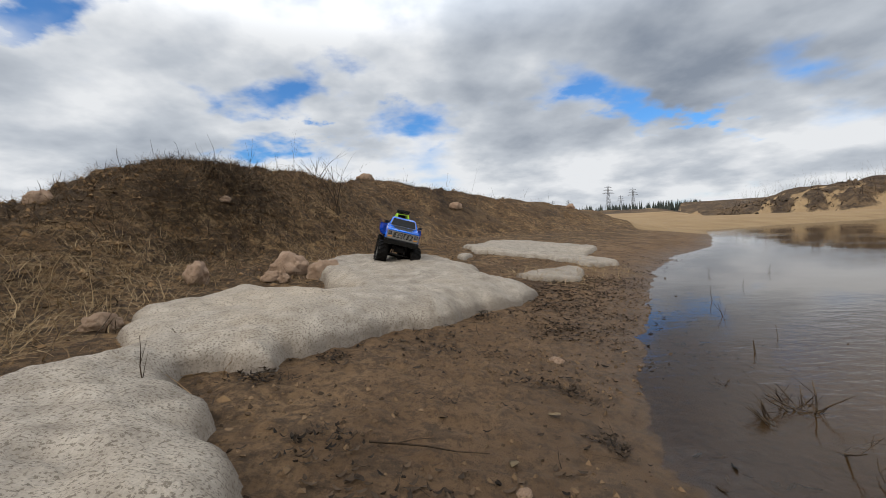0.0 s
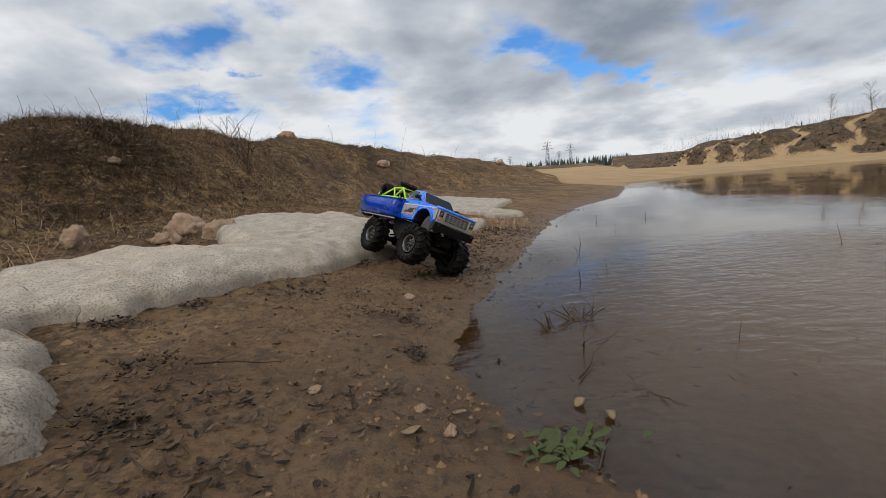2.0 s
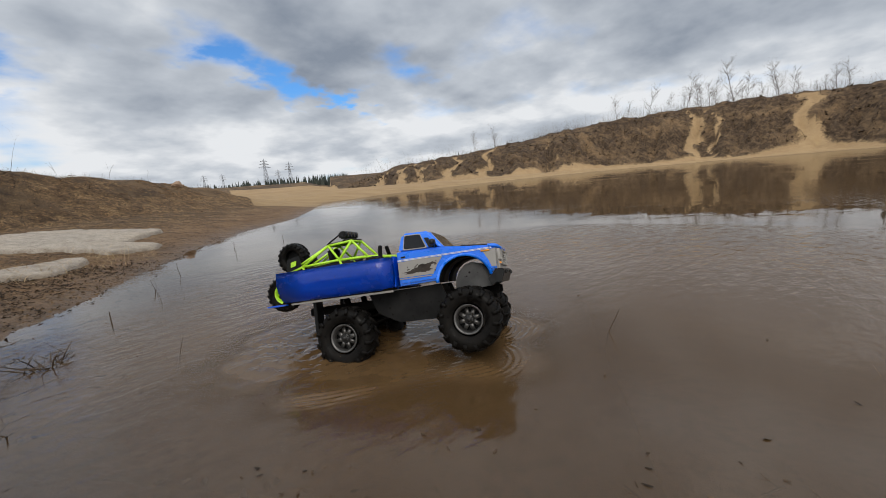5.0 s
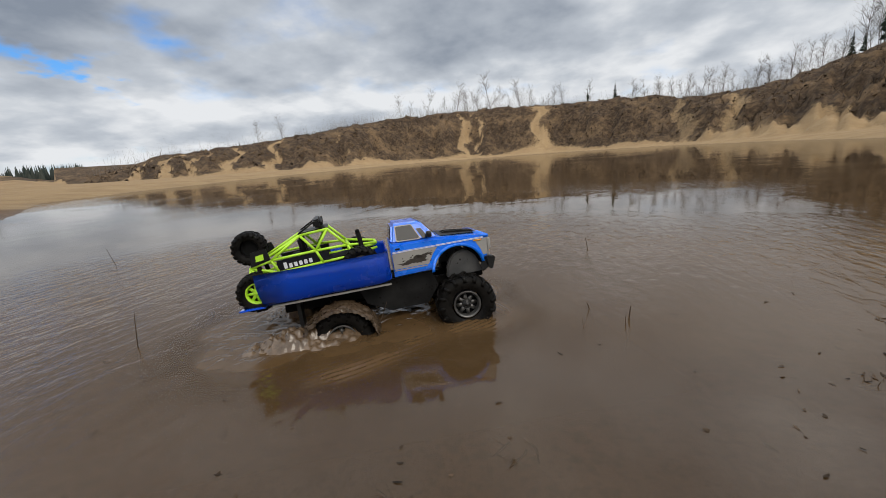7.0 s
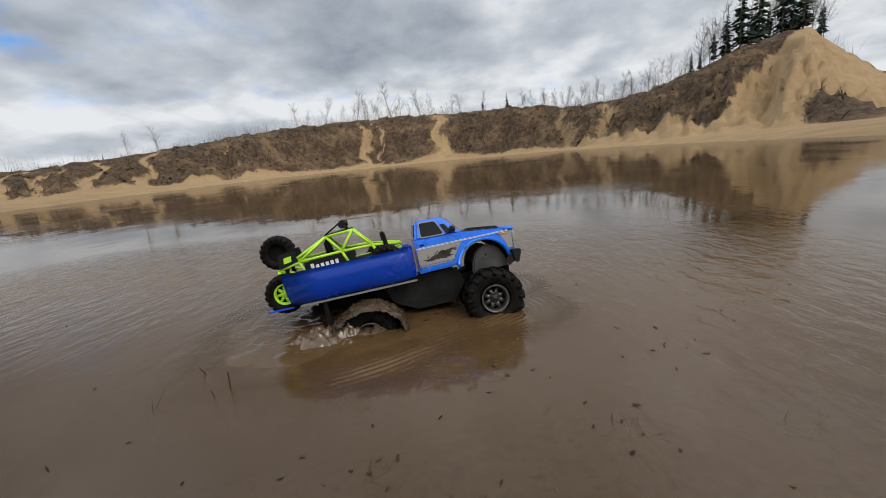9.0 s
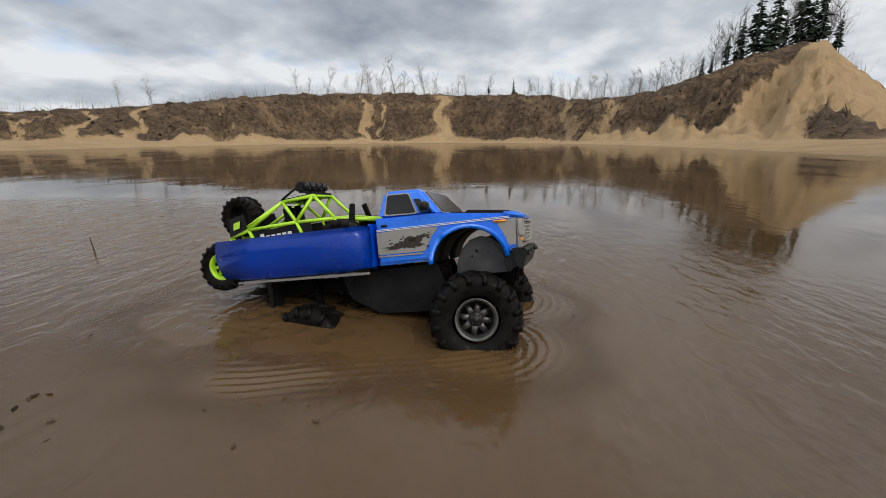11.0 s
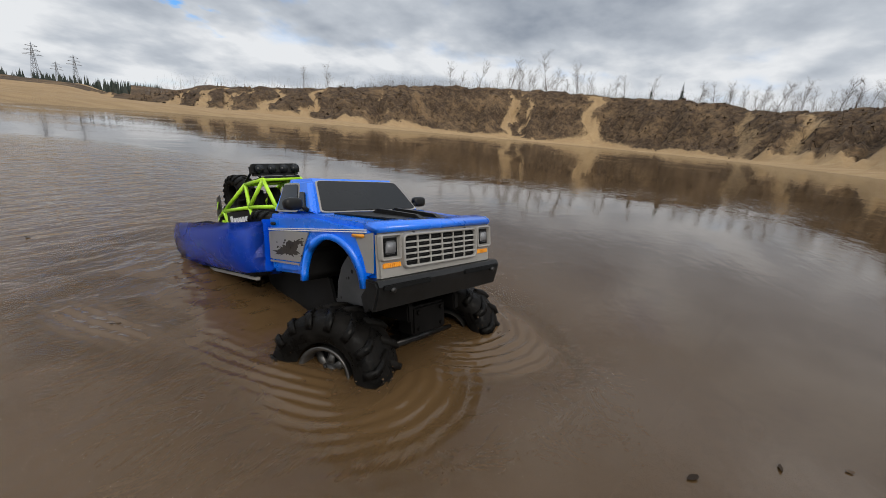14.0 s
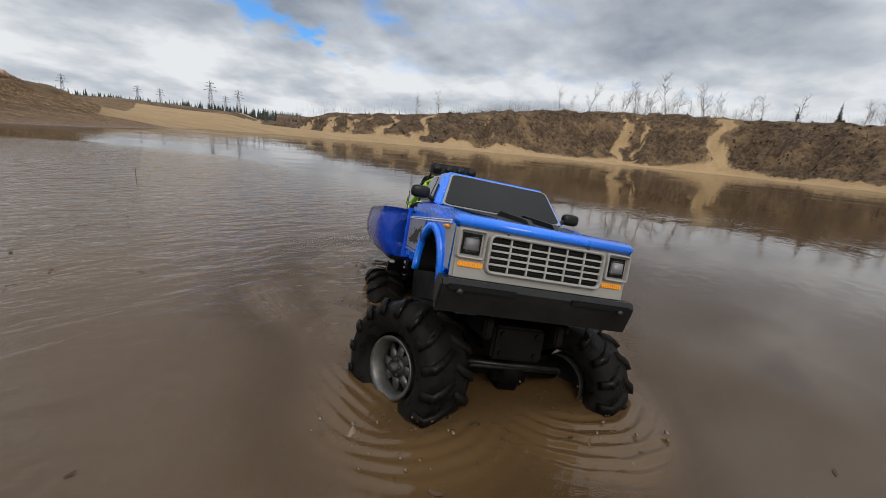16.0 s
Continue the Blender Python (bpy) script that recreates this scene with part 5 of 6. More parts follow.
def clods(name, label, material, xs, ys, zs, rng, size, category):
    verts, faces = [], []
    octa = [(1, 0, 0), (-1, 0, 0), (0, 1, 0), (0, -1, 0), (0, 0, 1), (0, 0, -1)]
    tri = [(0, 2, 4), (2, 1, 4), (1, 3, 4), (3, 0, 4), (2, 0, 5), (1, 2, 5), (3, 1, 5), (0, 3, 5)]
    for x, y, z in zip(xs, ys, zs):
        s = size * rng.uniform(0.25, 1.0) ** 2
        b, a = len(verts), rng.uniform(0, 6.28)
        ca, sa = math.cos(a), math.sin(a)
        for p in octa:
            q = [c * s * rng.uniform(0.6, 1.3) for c in p]
            q = [c + rng.normal(0, 0.18) * s for c in q]
            verts.append((x + q[0] * ca - q[1] * sa, y + q[0] * sa + q[1] * ca, z + q[2] * 0.85 + s * 0.05))
        faces += [(b + i, b + j, b + k) for i, j, k in tri]
    ob = from_arrays(name, verts, faces, material, smooth=False)
    return tagged(ob, label, category, kind="stuff")


def in_snow(x, y):
    return inside(x, y, SNOW_A)


def litter_chance(x, y, z, d, brush):
    band = np.exp(-(((d - 0.42) / 0.33) ** 2))
    cl = np.clip(np_noise(x, y, 2.6, 41) * 1.6 + 0.1 + 0.6 * np_noise(x, y, 7, 42), 0, 1)
    return np.where(in_snow(x, y) | (d < 0.02), 0, band * cl)


LITTER_BOX = (-0.7, 2.4, -0.4, 4.6)
x, y, z, rng = scatter(42000, LITTER_BOX, 51, litter_chance)
flakes("leaf_litter", "dark wet rotting leaves scattered over the mud", M_LEAF, x[:11000], y[:11000], z[:11000], rng, 0.020, 0.5, 0.003, "leaf litter")


def clump_chance(x, y, z, d, brush):
    c = 0
    for cx, cy, r in ((-0.26, 0.74, 0.10), (-0.16, 0.55, 0.12), (0.06, 0.93, 0.10), (0.28, 0.98, 0.10), (0.30, 0.75, 0.05), (-0.45, 0.95, 0.07), (0.18, 1.25, 0.09),
                      (0.45, 1.55, 0.10), (0.05, 1.25, 0.06), (0.35, 2.3, 0.12), (0.8, 2.5, 0.15), (0.18, 0.58, 0.05), (-0.3, 1.12, 0.05), (0.15, 1.62, 0.10)):
        c = c + np.exp(-((x - cx) ** 2 + (y - cy) ** 2) / (0.72 * r) ** 2)
    return np.where(in_snow(x, y) | (d < 0.01), 0, np.clip(c, 0, 1) * np.clip(0.5 + 1.3 * np_noise(x, y, 11, 54), 0, 1))


x, y, z, rng = scatter(60000, (-0.7, 1.2, 0.3, 2.8), 52, clump_chance)
flakes("leaf_clumps", "matted dark clumps of rotten leaves on the mud", M_ROT, x, y, z + rng.uniform(0, 0.012, len(x)), rng, 0.015, 0.7, 0.002, "leaf litter")
blades("clump_stems", "dark broken stems caught in the clumps of rotten leaves", M_TWIG, x[::5], y[::5], z[::5] + 0.006, rng, 0.05, 0.0010, 1.35, "twigs", 2, 0.2)
x, y, z, rng = scatter(2500, LITTER_BOX, 53, lambda x, y, z, d, b: np.where(in_snow(x, y) | (d < 0.0), 0, 0.28 * np.exp(-d / 0.9)))
blades("twig_litter", "thin dark twigs and straws strewn on the mud", M_TWIG, x, y, z, rng, 0.07, 0.0011, 1.45, "twigs", 2, 0.1)
x, y, z, rng = scatter(1200, (0.5, 3.2, 0.3, 5.2), 54, lambda x, y, z, d, b: 0.8 * np.exp(-((d + 0.02) / 0.07) ** 2) * np.clip(0.4 + np_noise(x, y, 2, 43), 0, 1))
flakes("shore_wrack", "dark sodden leaf scraps along the waterline", M_LEAF, x, y, np.maximum(z, 0), rng, 0.028, 0.3, 0.003, "leaf litter")
x, y, z, rng = scatter(34000, (-0.8, 1.6, 0.1, 4.0), 55, lambda x, y, z, d, b: np.where(in_snow(x, y) | (d < 0), 0, np.clip(0.35 + 0.7 * np_noise(x, y, 3, 44), 0, 1)))
sx, sy, sz, srng = scatter(9000, (0.4, 2.6, -2.6, 4.2), 62, lambda x, y, z, d, b: np.where(d > -0.02, 0, np.exp(d / 0.35) * np.clip(0.25 + 0.9 * np_noise(x, y, 3, 48), 0, 1)))
flakes("sunken_leaves", "dark sodden leaves lying on the bottom of the shallows", M_LEAF, sx, sy, sz, srng, 0.026, 0.2, 0.003, "leaf litter")
FLOAT_AT = ((1.79, -1.62, 0.07), (1.71, -1.25, 0.05), (1.89, -1.43, 0.06), (1.79, -1.28, 0.05), (1.96, -1.45, 0.07), (1.67, -1.11, 0.08), (1.46, -0.60, 0.06), (1.39, -0.53, 0.05),
            (1.13, 0.24, 0.05), (1.13, 0.11, 0.04), (1.02, -0.15, 0.09), (1.09, -0.19, 0.07), (0.90, 0.25, 0.06), (1.28, -0.28, 0.05), (2.0, -1.75, 0.08), (1.62, -1.45, 0.08), (2.3, -2.9, 0.1))
fx_, fy_, fz_, frng = scatter(40000, (0.5, 2.6, -3.2, 1.4), 65, lambda x, y, z, d, b: np.where(d > 0, 0, np.clip(sum(0.10 * np.exp(-((x - a) ** 2 + (y - c) ** 2) / r ** 2) for a, c, r in FLOAT_AT) + 0.10 * np.exp(d / 0.22) * np.clip(0.1 + np_noise(x, y, 4, 50), 0, 1) + 0.0025, 0, 1)))
flakes("floating_scraps", "small dark leaf scraps drifting at the water surface", M_LEAF, fx_, fy_, fz_ * 0.0 - 0.001, frng, 0.011, 0.25, 0.002, "leaf litter")
clods("beach_grit", "small mud crumbs and grit on the beach", M_GRIT, x[:20000], y[:20000], z[:20000], rng, 0.0080, "grit")


def hill_chance(x, y, z, d, brush):
    dr, _, _ = to_line(x, y, RIDGE, False)
    return np.where(in_snow(x, y) | (d < 0.9), 0, np.clip(1.15 - dr / 2.2, 0, 1) * np.clip(0.55 + 0.8 * np_noise(x, y, 1.1, 45), 0.08, 1))


x, y, z, rng = scatter(80000, (-3.0, 4.0, 0.2, 11.5), 56, hill_chance)
clods("earth_clods", "dry clods of earth covering the dug ridge", M_CLOD, x[:30000], y[:30000], z[:30000], rng, 0.019, "earth clods")


def brush_chance(x, y, z, d, brush):
    c = np.exp(-(((x + 1.85) / 0.42) ** 2 + ((y - 3.5) / 0.75) ** 2)) + 0.45 * np.exp(-(((x + 1.3) / 0.5) ** 2 + ((y - 5.5) / 1.4) ** 2))
    c = c + 0.5 * np.exp(-(((x - 0.2) / 1.3) ** 2 + ((y - 8.2) / 0.8) ** 2))
    dr, _, _ = to_line(x, y, RIDGE, False)
    c = c + 0.16 * np.clip(1.2 - dr / 1.8, 0, 1) * np.clip(0.5 + 1.2 * np_noise(x, y, 0.8, 47), 0, 1)
    return np.where(in_snow(x, y) | (d < 0.8), 0, np.clip(c, 0, 1))


x, y, z, rng = scatter(60000, (-3.0, 2.5, 1.0, 10.5), 57, brush_chance)
blades("brush_tangle", "tangled dark dead brush on the ridge slope", M_TWIG, x[:13000], y[:13000], z[:13000], rng, 0.13, 0.0023, 0.95, "brush", 4, 0.5)

x, y, z, rng = scatter(60000, (-2.9, 2.6, 0.6, 9.5), 61, hill_chance)
blades("twig_mat", "short dead twigs and roots matted over the dug ridge", M_TWIG, x[:13000], y[:13000], z[:13000], rng, 0.075, 0.0021, 1.3, "twigs", 2, 0.2)
x, y, z, rng = scatter(110000, (-2.9, 1.6, 0.6, 7.5), 63, lambda x, y, z, d, b: hill_chance(x, y, z, d, b) * np.clip(1.5 - y / 6, 0.2, 1))
blades("brown_thatch", "brown flattened stems thatching the dug ridge", M_MATSTRAW, x[:24000], y[:24000], z[:24000] + 0.003, rng, 0.075, 0.0021, 1.25, "dry grass", 3, 0.3)
x, y, z, rng = scatter(40000, (-2.5, -0.9, 1.8, 5.2), 64, lambda x, y, z, d, b: np.exp(-(((x + 1.66) / 0.34) ** 2 + ((y - 3.35) / 0.62) ** 2)) * np.clip(0.7 + 0.8 * np_noise(x, y, 3, 49), 0, 1))
blades("dark_thicket", "dense dark tangle of dead stems on the ridge face", M_TWIG, x[:14000], y[:14000], z[:14000] + 0.01, rng, 0.15, 0.0022, 1.2, "brush", 4, 0.55)


def straw_chance(x, y, z, d, brush):
    c = np.exp(-(((x + 1.55) / 0.36) ** 2 + ((y - 1.25) / 0.55) ** 2)) + 0.5 * np.exp(-(((x + 1.65) / 0.35) ** 2 + ((y - 2.1) / 0.5) ** 2))
    c = c + 0.7 * np.exp(-(((x - 0.75) / 0.28) ** 2 + ((y - 2.72) / 0.22) ** 2)) + 0.22 * np.exp(-(((x + 1.3) / 1.0) ** 2 + ((y - 4.4) / 2.2) ** 2))
    c = c + 0.35 * np.exp(-(((x - 1.3) / 0.25) ** 2 + ((y - 3.2) / 0.4) ** 2))
    return np.where(in_snow(x, y) | (d < 0.15) | (c < 0.13), 0, np.clip(c, 0, 1))


x, y, z, rng = scatter(80000, (-2.6, 1.8, 0.4, 7.0), 58, straw_chance)
blades("dry_grass", "flattened mat of dry straw-coloured grass", M_STRAW, x[:15000], y[:15000], z[:15000], rng, 0.13, 0.0017, 1.15, "dry grass", 3, 0.35)


def crest_chance(x, y, z, d, brush):
    dr, _, _ = to_line(x, y, RIDGE, False)
    return np.exp(-(dr / 0.22) ** 2) * np.clip(0.5 + 0.9 * np_noise(x, y, 1.3, 46), 0.05, 1) * (y > 2.2)


x, y, z, rng = scatter(26000, (-2.8, 5.5, 2.2, 13.0), 59, crest_chance)
blades("crest_grass", "sparse dry grass and twigs along the ridge crest", M_TWIG, x[:1100], y[:1100], z[:1100], rng, 0.10, 0.0018, 0.6, "dry grass", 3, 0.25)


# ---- single plants and sticks ----
def branch(bm, p, way, length, r, depth, rnd, spread=0.6, kids=3):
    """A bent, tapering limb that forks."""
    n = 4 if depth > 0 else 2
    pts = [Vector(p)]
    way = Vector(way).normalized()
    for i in range(n):
        way = (way + Vector((rnd.gauss(0, 0.13), rnd.gauss(0, 0.13), rnd.gauss(0.02, 0.08)))).normalized()
        pts.append(pts[-1] + way * length / n)
    for i in range(n):
        tube(bm, pts[i], pts[i + 1], r * (1 - 0.62 * i / n), r * (1 - 0.62 * (i + 1) / n), 5 if depth > 1 else 3, False)
    if depth <= 0:
        return
    for k in range(kids + depth // 2):
        i = rnd.choice((1, 2, 3, 4)) if depth > 1 else rnd.choice((1, 2, 3))
        side = Vector((rnd.gauss(0, 1), rnd.gauss(0, 1), rnd.gauss(0.35, 0.5))).normalized()
        w = ((pts[min(i, n)] - pts[min(i, n) - 1]).normalized() * (1 - spread) + side * spread).normalized()
        branch(bm, pts[min(i, n)], w, length * rnd.uniform(0.42, 0.68), r * (1 - 0.62 * i / n) * 0.62, depth - 1, rnd, spread, kids)


def weed_stalk(x, y, h, seed, label, lean=(0, 0), z=None, forks=1, r=0.0025, group="weed stalks on the ridge"):
    bm = bmesh.new()
    rnd = random.Random(seed)
    branch(bm, (0, 0, -0.02), (lean[0], lean[1], 1), h, r, forks, rnd, 0.4, 2)
    ob = part("weed_stalk", bm, M_TWIG)
    ob.location = (x, y, ground_z(x, y) if z is None else z)
    return tagged(ob, label, "weed stalk", group=group)


for k, (sx, sy, h, ln, fk) in enumerate([(-2.02, 3.95, 0.36, (-0.3, 0.1), 0), (-2.1, 4.0, 0.30, (-0.5, 0), 1), (-1.98, 4.55, 0.36, (0, 0), 1), (-2.28, 3.45, 0.22, (-0.2, 0.2), 0), (-2.36, 3.2, 0.18, (-0.3, 0), 1),
                                         (-1.84, 5.0, 0.26, (0.1, 0), 1), (-1.76, 5.4, 0.45, (0.1, 0), 2), (-1.72, 5.7, 0.3, (0.4, 0), 1), (-1.3, 7.4, 0.35, (0.2, 0), 1), (-0.5, 8.5, 0.4, (0, 0.2), 1),
                                         (0.3, 9.0, 0.4, (0.2, 0), 1), (0.9, 9.3, 0.5, (0.3, 0), 2), (1.5, 9.7, 0.35, (0.1, 0), 1), (2.3, 10.3, 0.4, (0, 0), 1), (3.1, 10.9, 0.3, (0.1, 0), 1), (-2.44, 2.7, 0.2, (0, 0.3), 1)]):
    weed_stalk(sx, sy, h, 100 + k, "dry dead weed stalk standing on the ridge crest", ln, None, fk)


def shrub(x, y, h, seed, label):
    bm = bmesh.new()
    rnd = random.Random(seed)
    for k in range(4):
        branch(bm, (rnd.gauss(0, 0.02), rnd.gauss(0, 0.02), -0.03), (rnd.gauss(0, 0.4), rnd.gauss(0, 0.3), 1), h * rnd.uniform(0.7, 1.05), 0.006, 2, rnd, 0.45, 2)
    ob = part("bare_shrub", bm, M_TWIG)
    ob.location = (x, y, ground_z(x, y))
    return tagged(ob, label, "shrub", group="bare shrubs on the ridge")


shrub(-0.98, 4.3, 0.62, 7, "leafless brown shrub on the ridge slope")
shrub(-1.55, 5.6, 0.42, 8, "leafless twiggy shrub below the ridge crest")


def water_stick(x, y, h, seed, lean=(0, 0), r=0.003, forks=0, label="thin dark stick standing in the shallow water"):
    bm = bmesh.new()
    rnd = random.Random(seed)
    branch(bm, (0, 0, -0.08), (lean[0], lean[1], 1), h + 0.08, r, forks, rnd, 0.5, 2)
    ob = part("water_stick", bm, M_TWIG)
    ob.location = (x, y, 0)
    return tagged(ob, label, "stick", group="sticks in the pond")


for k, (sx, sy, h, ln, r, fk) in enumerate([(1.00, 1.27, 0.04, (0, 0.1), 0.005, 0), (1.62, 0.28, 0.09, (0.05, 0), 0.0022, 0), (1.84, -0.28, 0.07, (0, 0), 0.0018, 0), (2.40, 1.40, 0.10, (-0.3, 0), 0.0022, 0), (1.95, -0.92, 0.035, (0, 0), 0.004, 0),
                                            (1.86, -0.82, 0.022, (0.4, 0), 0.0015, 1), (2.02, -0.84, 0.025, (-0.2, 0), 0.003, 0), (1.93, -0.91, 0.02, (0, 0), 0.003, 0), (2.69, -0.88, 0.05, (0, 0), 0.004, 0), (1.25, 1.75, 0.06, (0, 0.2), 0.0025, 1),
                                            (1.45, 2.1, 0.08, (0.1, 0), 0.0025, 1), (1.9, 2.5, 0.05, (0.2, 0), 0.002, 0), (1.2, 1.4, 0.05, (0.3, 0), 0.002, 0), (2.5, 3.0, 0.06, (0, 0), 0.003, 1), (2.1, 3.1, 0.05, (0, 0), 0.003, 1), (1.05, 0.62, 0.05, (0.1, 0.2), 0.0022, 0)]):
    water_stick(sx, sy, h, 200 + k, ln, r, fk)


def drowned_branch(x, y, seed, size, n, label, flat=0.35):
    bm = bmesh.new()
    rnd = random.Random(seed)
    for k in range(n):
        a = rnd.uniform(0, 6.28)
        branch(bm, (rnd.gauss(0, 0.02) * size * 10, rnd.gauss(0, 0.02) * size * 10, -0.01), (math.cos(a), math.sin(a), rnd.uniform(0.05, flat * 2)), size * rnd.uniform(0.5, 1.2), 0.0028, 1, rnd, 0.6, 2)
    ob = part("drowned_branch", bm, M_TWIG)
    ob.location = (x, y, 0.0)
    return tagged(ob, label, "branch", group="branches in the pond")


drowned_branch(0.80, 0.90, 31, 0.10, 16, "tangled dark dead branch sticking out of the pond", 0.5)
drowned_branch(0.74, 0.72, 32, 0.10, 3, "dark twigs trailing in the shallow water", 0.1)
drowned_branch(0.755, 1.07, 33, 0.035, 4, "looped dark weed stem at the water surface", 0.8)
drowned_branch(0.70, 0.85, 34, 0.05, 7, "small dark tuft of dead weed in the shallows", 0.9)
drowned_branch(1.46, -0.70, 35, 0.06, 3, "pale forked twig lying in the shallow water", 0.05)
drowned_branch(1.77, -1.62, 36, 0.05, 3, "dark twig scraps sunk in the shallow water", 0.05)
drowned_branch(1.70, -1.25, 37, 0.04, 3, "dark twig scraps sunk in the shallow water", 0.05)
drowned_branch(1.30, -0.58, 38, 0.06, 5, "dark sunken weed lying just under the surface", 0.03)
drowned_branch(1.75, -1.85, 39, 0.04, 3, "dark twig scraps sunk in the shallow water", 0.05)
drowned_branch(0.72, 0.48, 40, 0.08, 4, "dark twigs lying at the muddy waterline", 0.1)
for k, (ax, ay, hd, ln) in enumerate([(-0.15, 0.70, -20, 0.22), (0.62, 0.55, 30, 0.16), (0.52, 0.30, 60, 0.14)]):
    bm = bmesh.new()
    branch(bm, (0, 0, 0), (math.cos(radians(hd)), math.sin(radians(hd)), 0.02), ln, 0.0028, 1, random.Random(300 + k), 0.5, 1)
    ob = part("fallen_twig", bm, M_TWIG)
    ob.location = (ax, ay, max(ground_z(ax, ay), 0) + 0.008)
    tagged(ob, "thin dark fallen twig lying on wet mud", "twig", group="fallen twigs")
for k, (sx, sy, zz, h) in enumerate([(-0.62, 0.82, 0.10, 0.13), (-0.95, 0.75, 0.15, 0.07), (-0.60, 1.22, 0.12, 0.06), (-0.72, 1.1, 0.12, 0.06)]):
    weed_stalk(sx, sy, h, 400 + k, "thin dark weed stem poking through the snow", (0.2, -0.2), ground_z(sx, sy) + 0.04, 1, 0.0018, "stems in the snow")


def weed_clump(x, y, seed, n, size, label):
    rnd = random.Random(seed)
    clump = new("weed_clump")
    clump.location = (x, y, max(0.0, ground_z(x, y)))
    tagged(clump, label, "weed", group="green weeds")
    for k in range(n):
        bm = bmesh.new()
        a, L = rnd.uniform(0, 6.28), size * rnd.uniform(0.5, 1.1)
        prev = None
        cx, cy = rnd.gauss(0, size * 1.1), rnd.gauss(0, size * 0.8)
        for i in range(5):
            u = i / 4
            w = L * 0.22 * math.sin(math.pi * (0.12 + 0.83 * u))
            c = Vector((cx + math.cos(a) * L * u, cy + math.sin(a) * L * u, 0.004 + L * 0.65 * u * (1 - 0.75 * u)))
            sd = Vector((-math.sin(a), math.cos(a), 0.25)) * w
            row = [bm.verts.new(c - sd), bm.verts.new(c - Vector((0, 0, w * 0.3))), bm.verts.new(c + sd)]
            if prev:
                for j in range(2):
                    bm.faces.new((prev[j], prev[j + 1], row[j + 1], row[j]))
            prev = row
        part("leaf", bm, M_GREEN_LEAF, clump)
    return clump


weed_clump(0.47, 0.36, 11, 46, 0.026, "low patch of green weeds on the waterline")
weed_clump(0.53, 0.36, 12, 26, 0.024, "small tuft of green weeds on wet mud")


def fallen_leaf(x, y, turn, size, seed, label, mat, z=None):
    bm = bmesh.new()
    rnd = random.Random(seed)
    prev = None
    for i in range(8):
        u = i / 7
        w = size * 0.30 * math.sin(math.pi * (0.06 + 0.9 * u)) ** 0.8 * rnd.uniform(0.88, 1.12)
        h = size * 0.10 * math.sin(u * 4 + seed) + 0.003
        row = [bm.verts.new((size * (u - 0.5), j * w, h + abs(j) * w * 0.25)) for j in (-1, -0.5, 0, 0.5, 1)]
        if prev:
            for j in range(4):
                bm.faces.new((prev[j], row[j], row[j + 1], prev[j + 1]))
        prev = row
    bmesh.ops.solidify(bm, geom=bm.faces[:], thickness=0.0008)
    ob = part("fallen_leaf", bm, mat)
    ob.matrix_world = pose(x, y, (max(0, ground_z(x, y)) if z is None else z) + 0.004, 0, 0, turn)
    return tagged(ob, label, "leaf", group="pale fallen leaves")


fallen_leaf(0.625, 0.10, 115, 0.045, 1, "pale yellow fallen leaf on wet mud", M_PALE_LEAF)
fallen_leaf(0.57, 0.215, 20, 0.036, 2, "tan fallen leaf on wet mud", M_PALE_LEAF)
fallen_leaf(0.27, 0.42, 10, 0.035, 3, "pale curled leaf on wet mud", M_PALE_LEAF)
fallen_leaf(0.36, 0.48, -30, 0.03, 4, "pale brown leaf on wet mud", M_PALE_LEAF)
fallen_leaf(0.58, 0.47, 40, 0.03, 5, "pale shell-like leaf at the waterline", M_PALE_LEAF)
fallen_leaf(0.61, 0.42, 75, 0.03, 6, "whitish leaf scrap at the waterline", M_PALE_LEAF)
fallen_leaf(0.10, 0.68, 60, 0.03, 7, "pale tan leaf among dark litter", M_PALE_LEAF)
fallen_leaf(0.22, 0.85, 140, 0.03, 8, "pale tan leaf on the mud", M_PALE_LEAF)


# ---- distance ----
def far_point(a, r):
    px, py = far_xy(a, r)
    return px, py, ground_z(px, py)


def bare_tree(h, seed):
    tree = new("bare_tree")
    tagged(tree, "leafless grey tree standing on the bank top", "tree", group="bare trees on the bank")
    rnd = random.Random(seed)
    bm = bmesh.new()
    pts = [Vector((0, 0, -0.2))]
    way = Vector((rnd.gauss(0, 0.05), rnd.gauss(0, 0.05), 1))
    for i in range(6):
        way = (way + Vector((rnd.gauss(0, 0.05), rnd.gauss(0, 0.05), 0))).normalized()
        pts.append(pts[-1] + way * h * 0.15)
    for i in range(6):
        tube(bm, pts[i], pts[i + 1], h * 0.009 * (1 - i / 7.5), h * 0.009 * (1 - (i + 1) / 7.5), 6, False)
    part("trunk", bm, M_BARK, tree)
    bm = bmesh.new()
    for k in range(17):
        i = rnd.choice((1, 2, 2, 3, 3, 4, 4, 5, 6))
        a = rnd.uniform(0, 6.28)
        branch(bm, pts[i], (math.cos(a), math.sin(a), rnd.uniform(0.7, 1.6)), h * rnd.uniform(0.22, 0.40) * (1.2 - i * 0.08), h * 0.0040, 2, rnd, 0.46, 4)
    part("crown", bm, M_BARK, tree)
    return tree


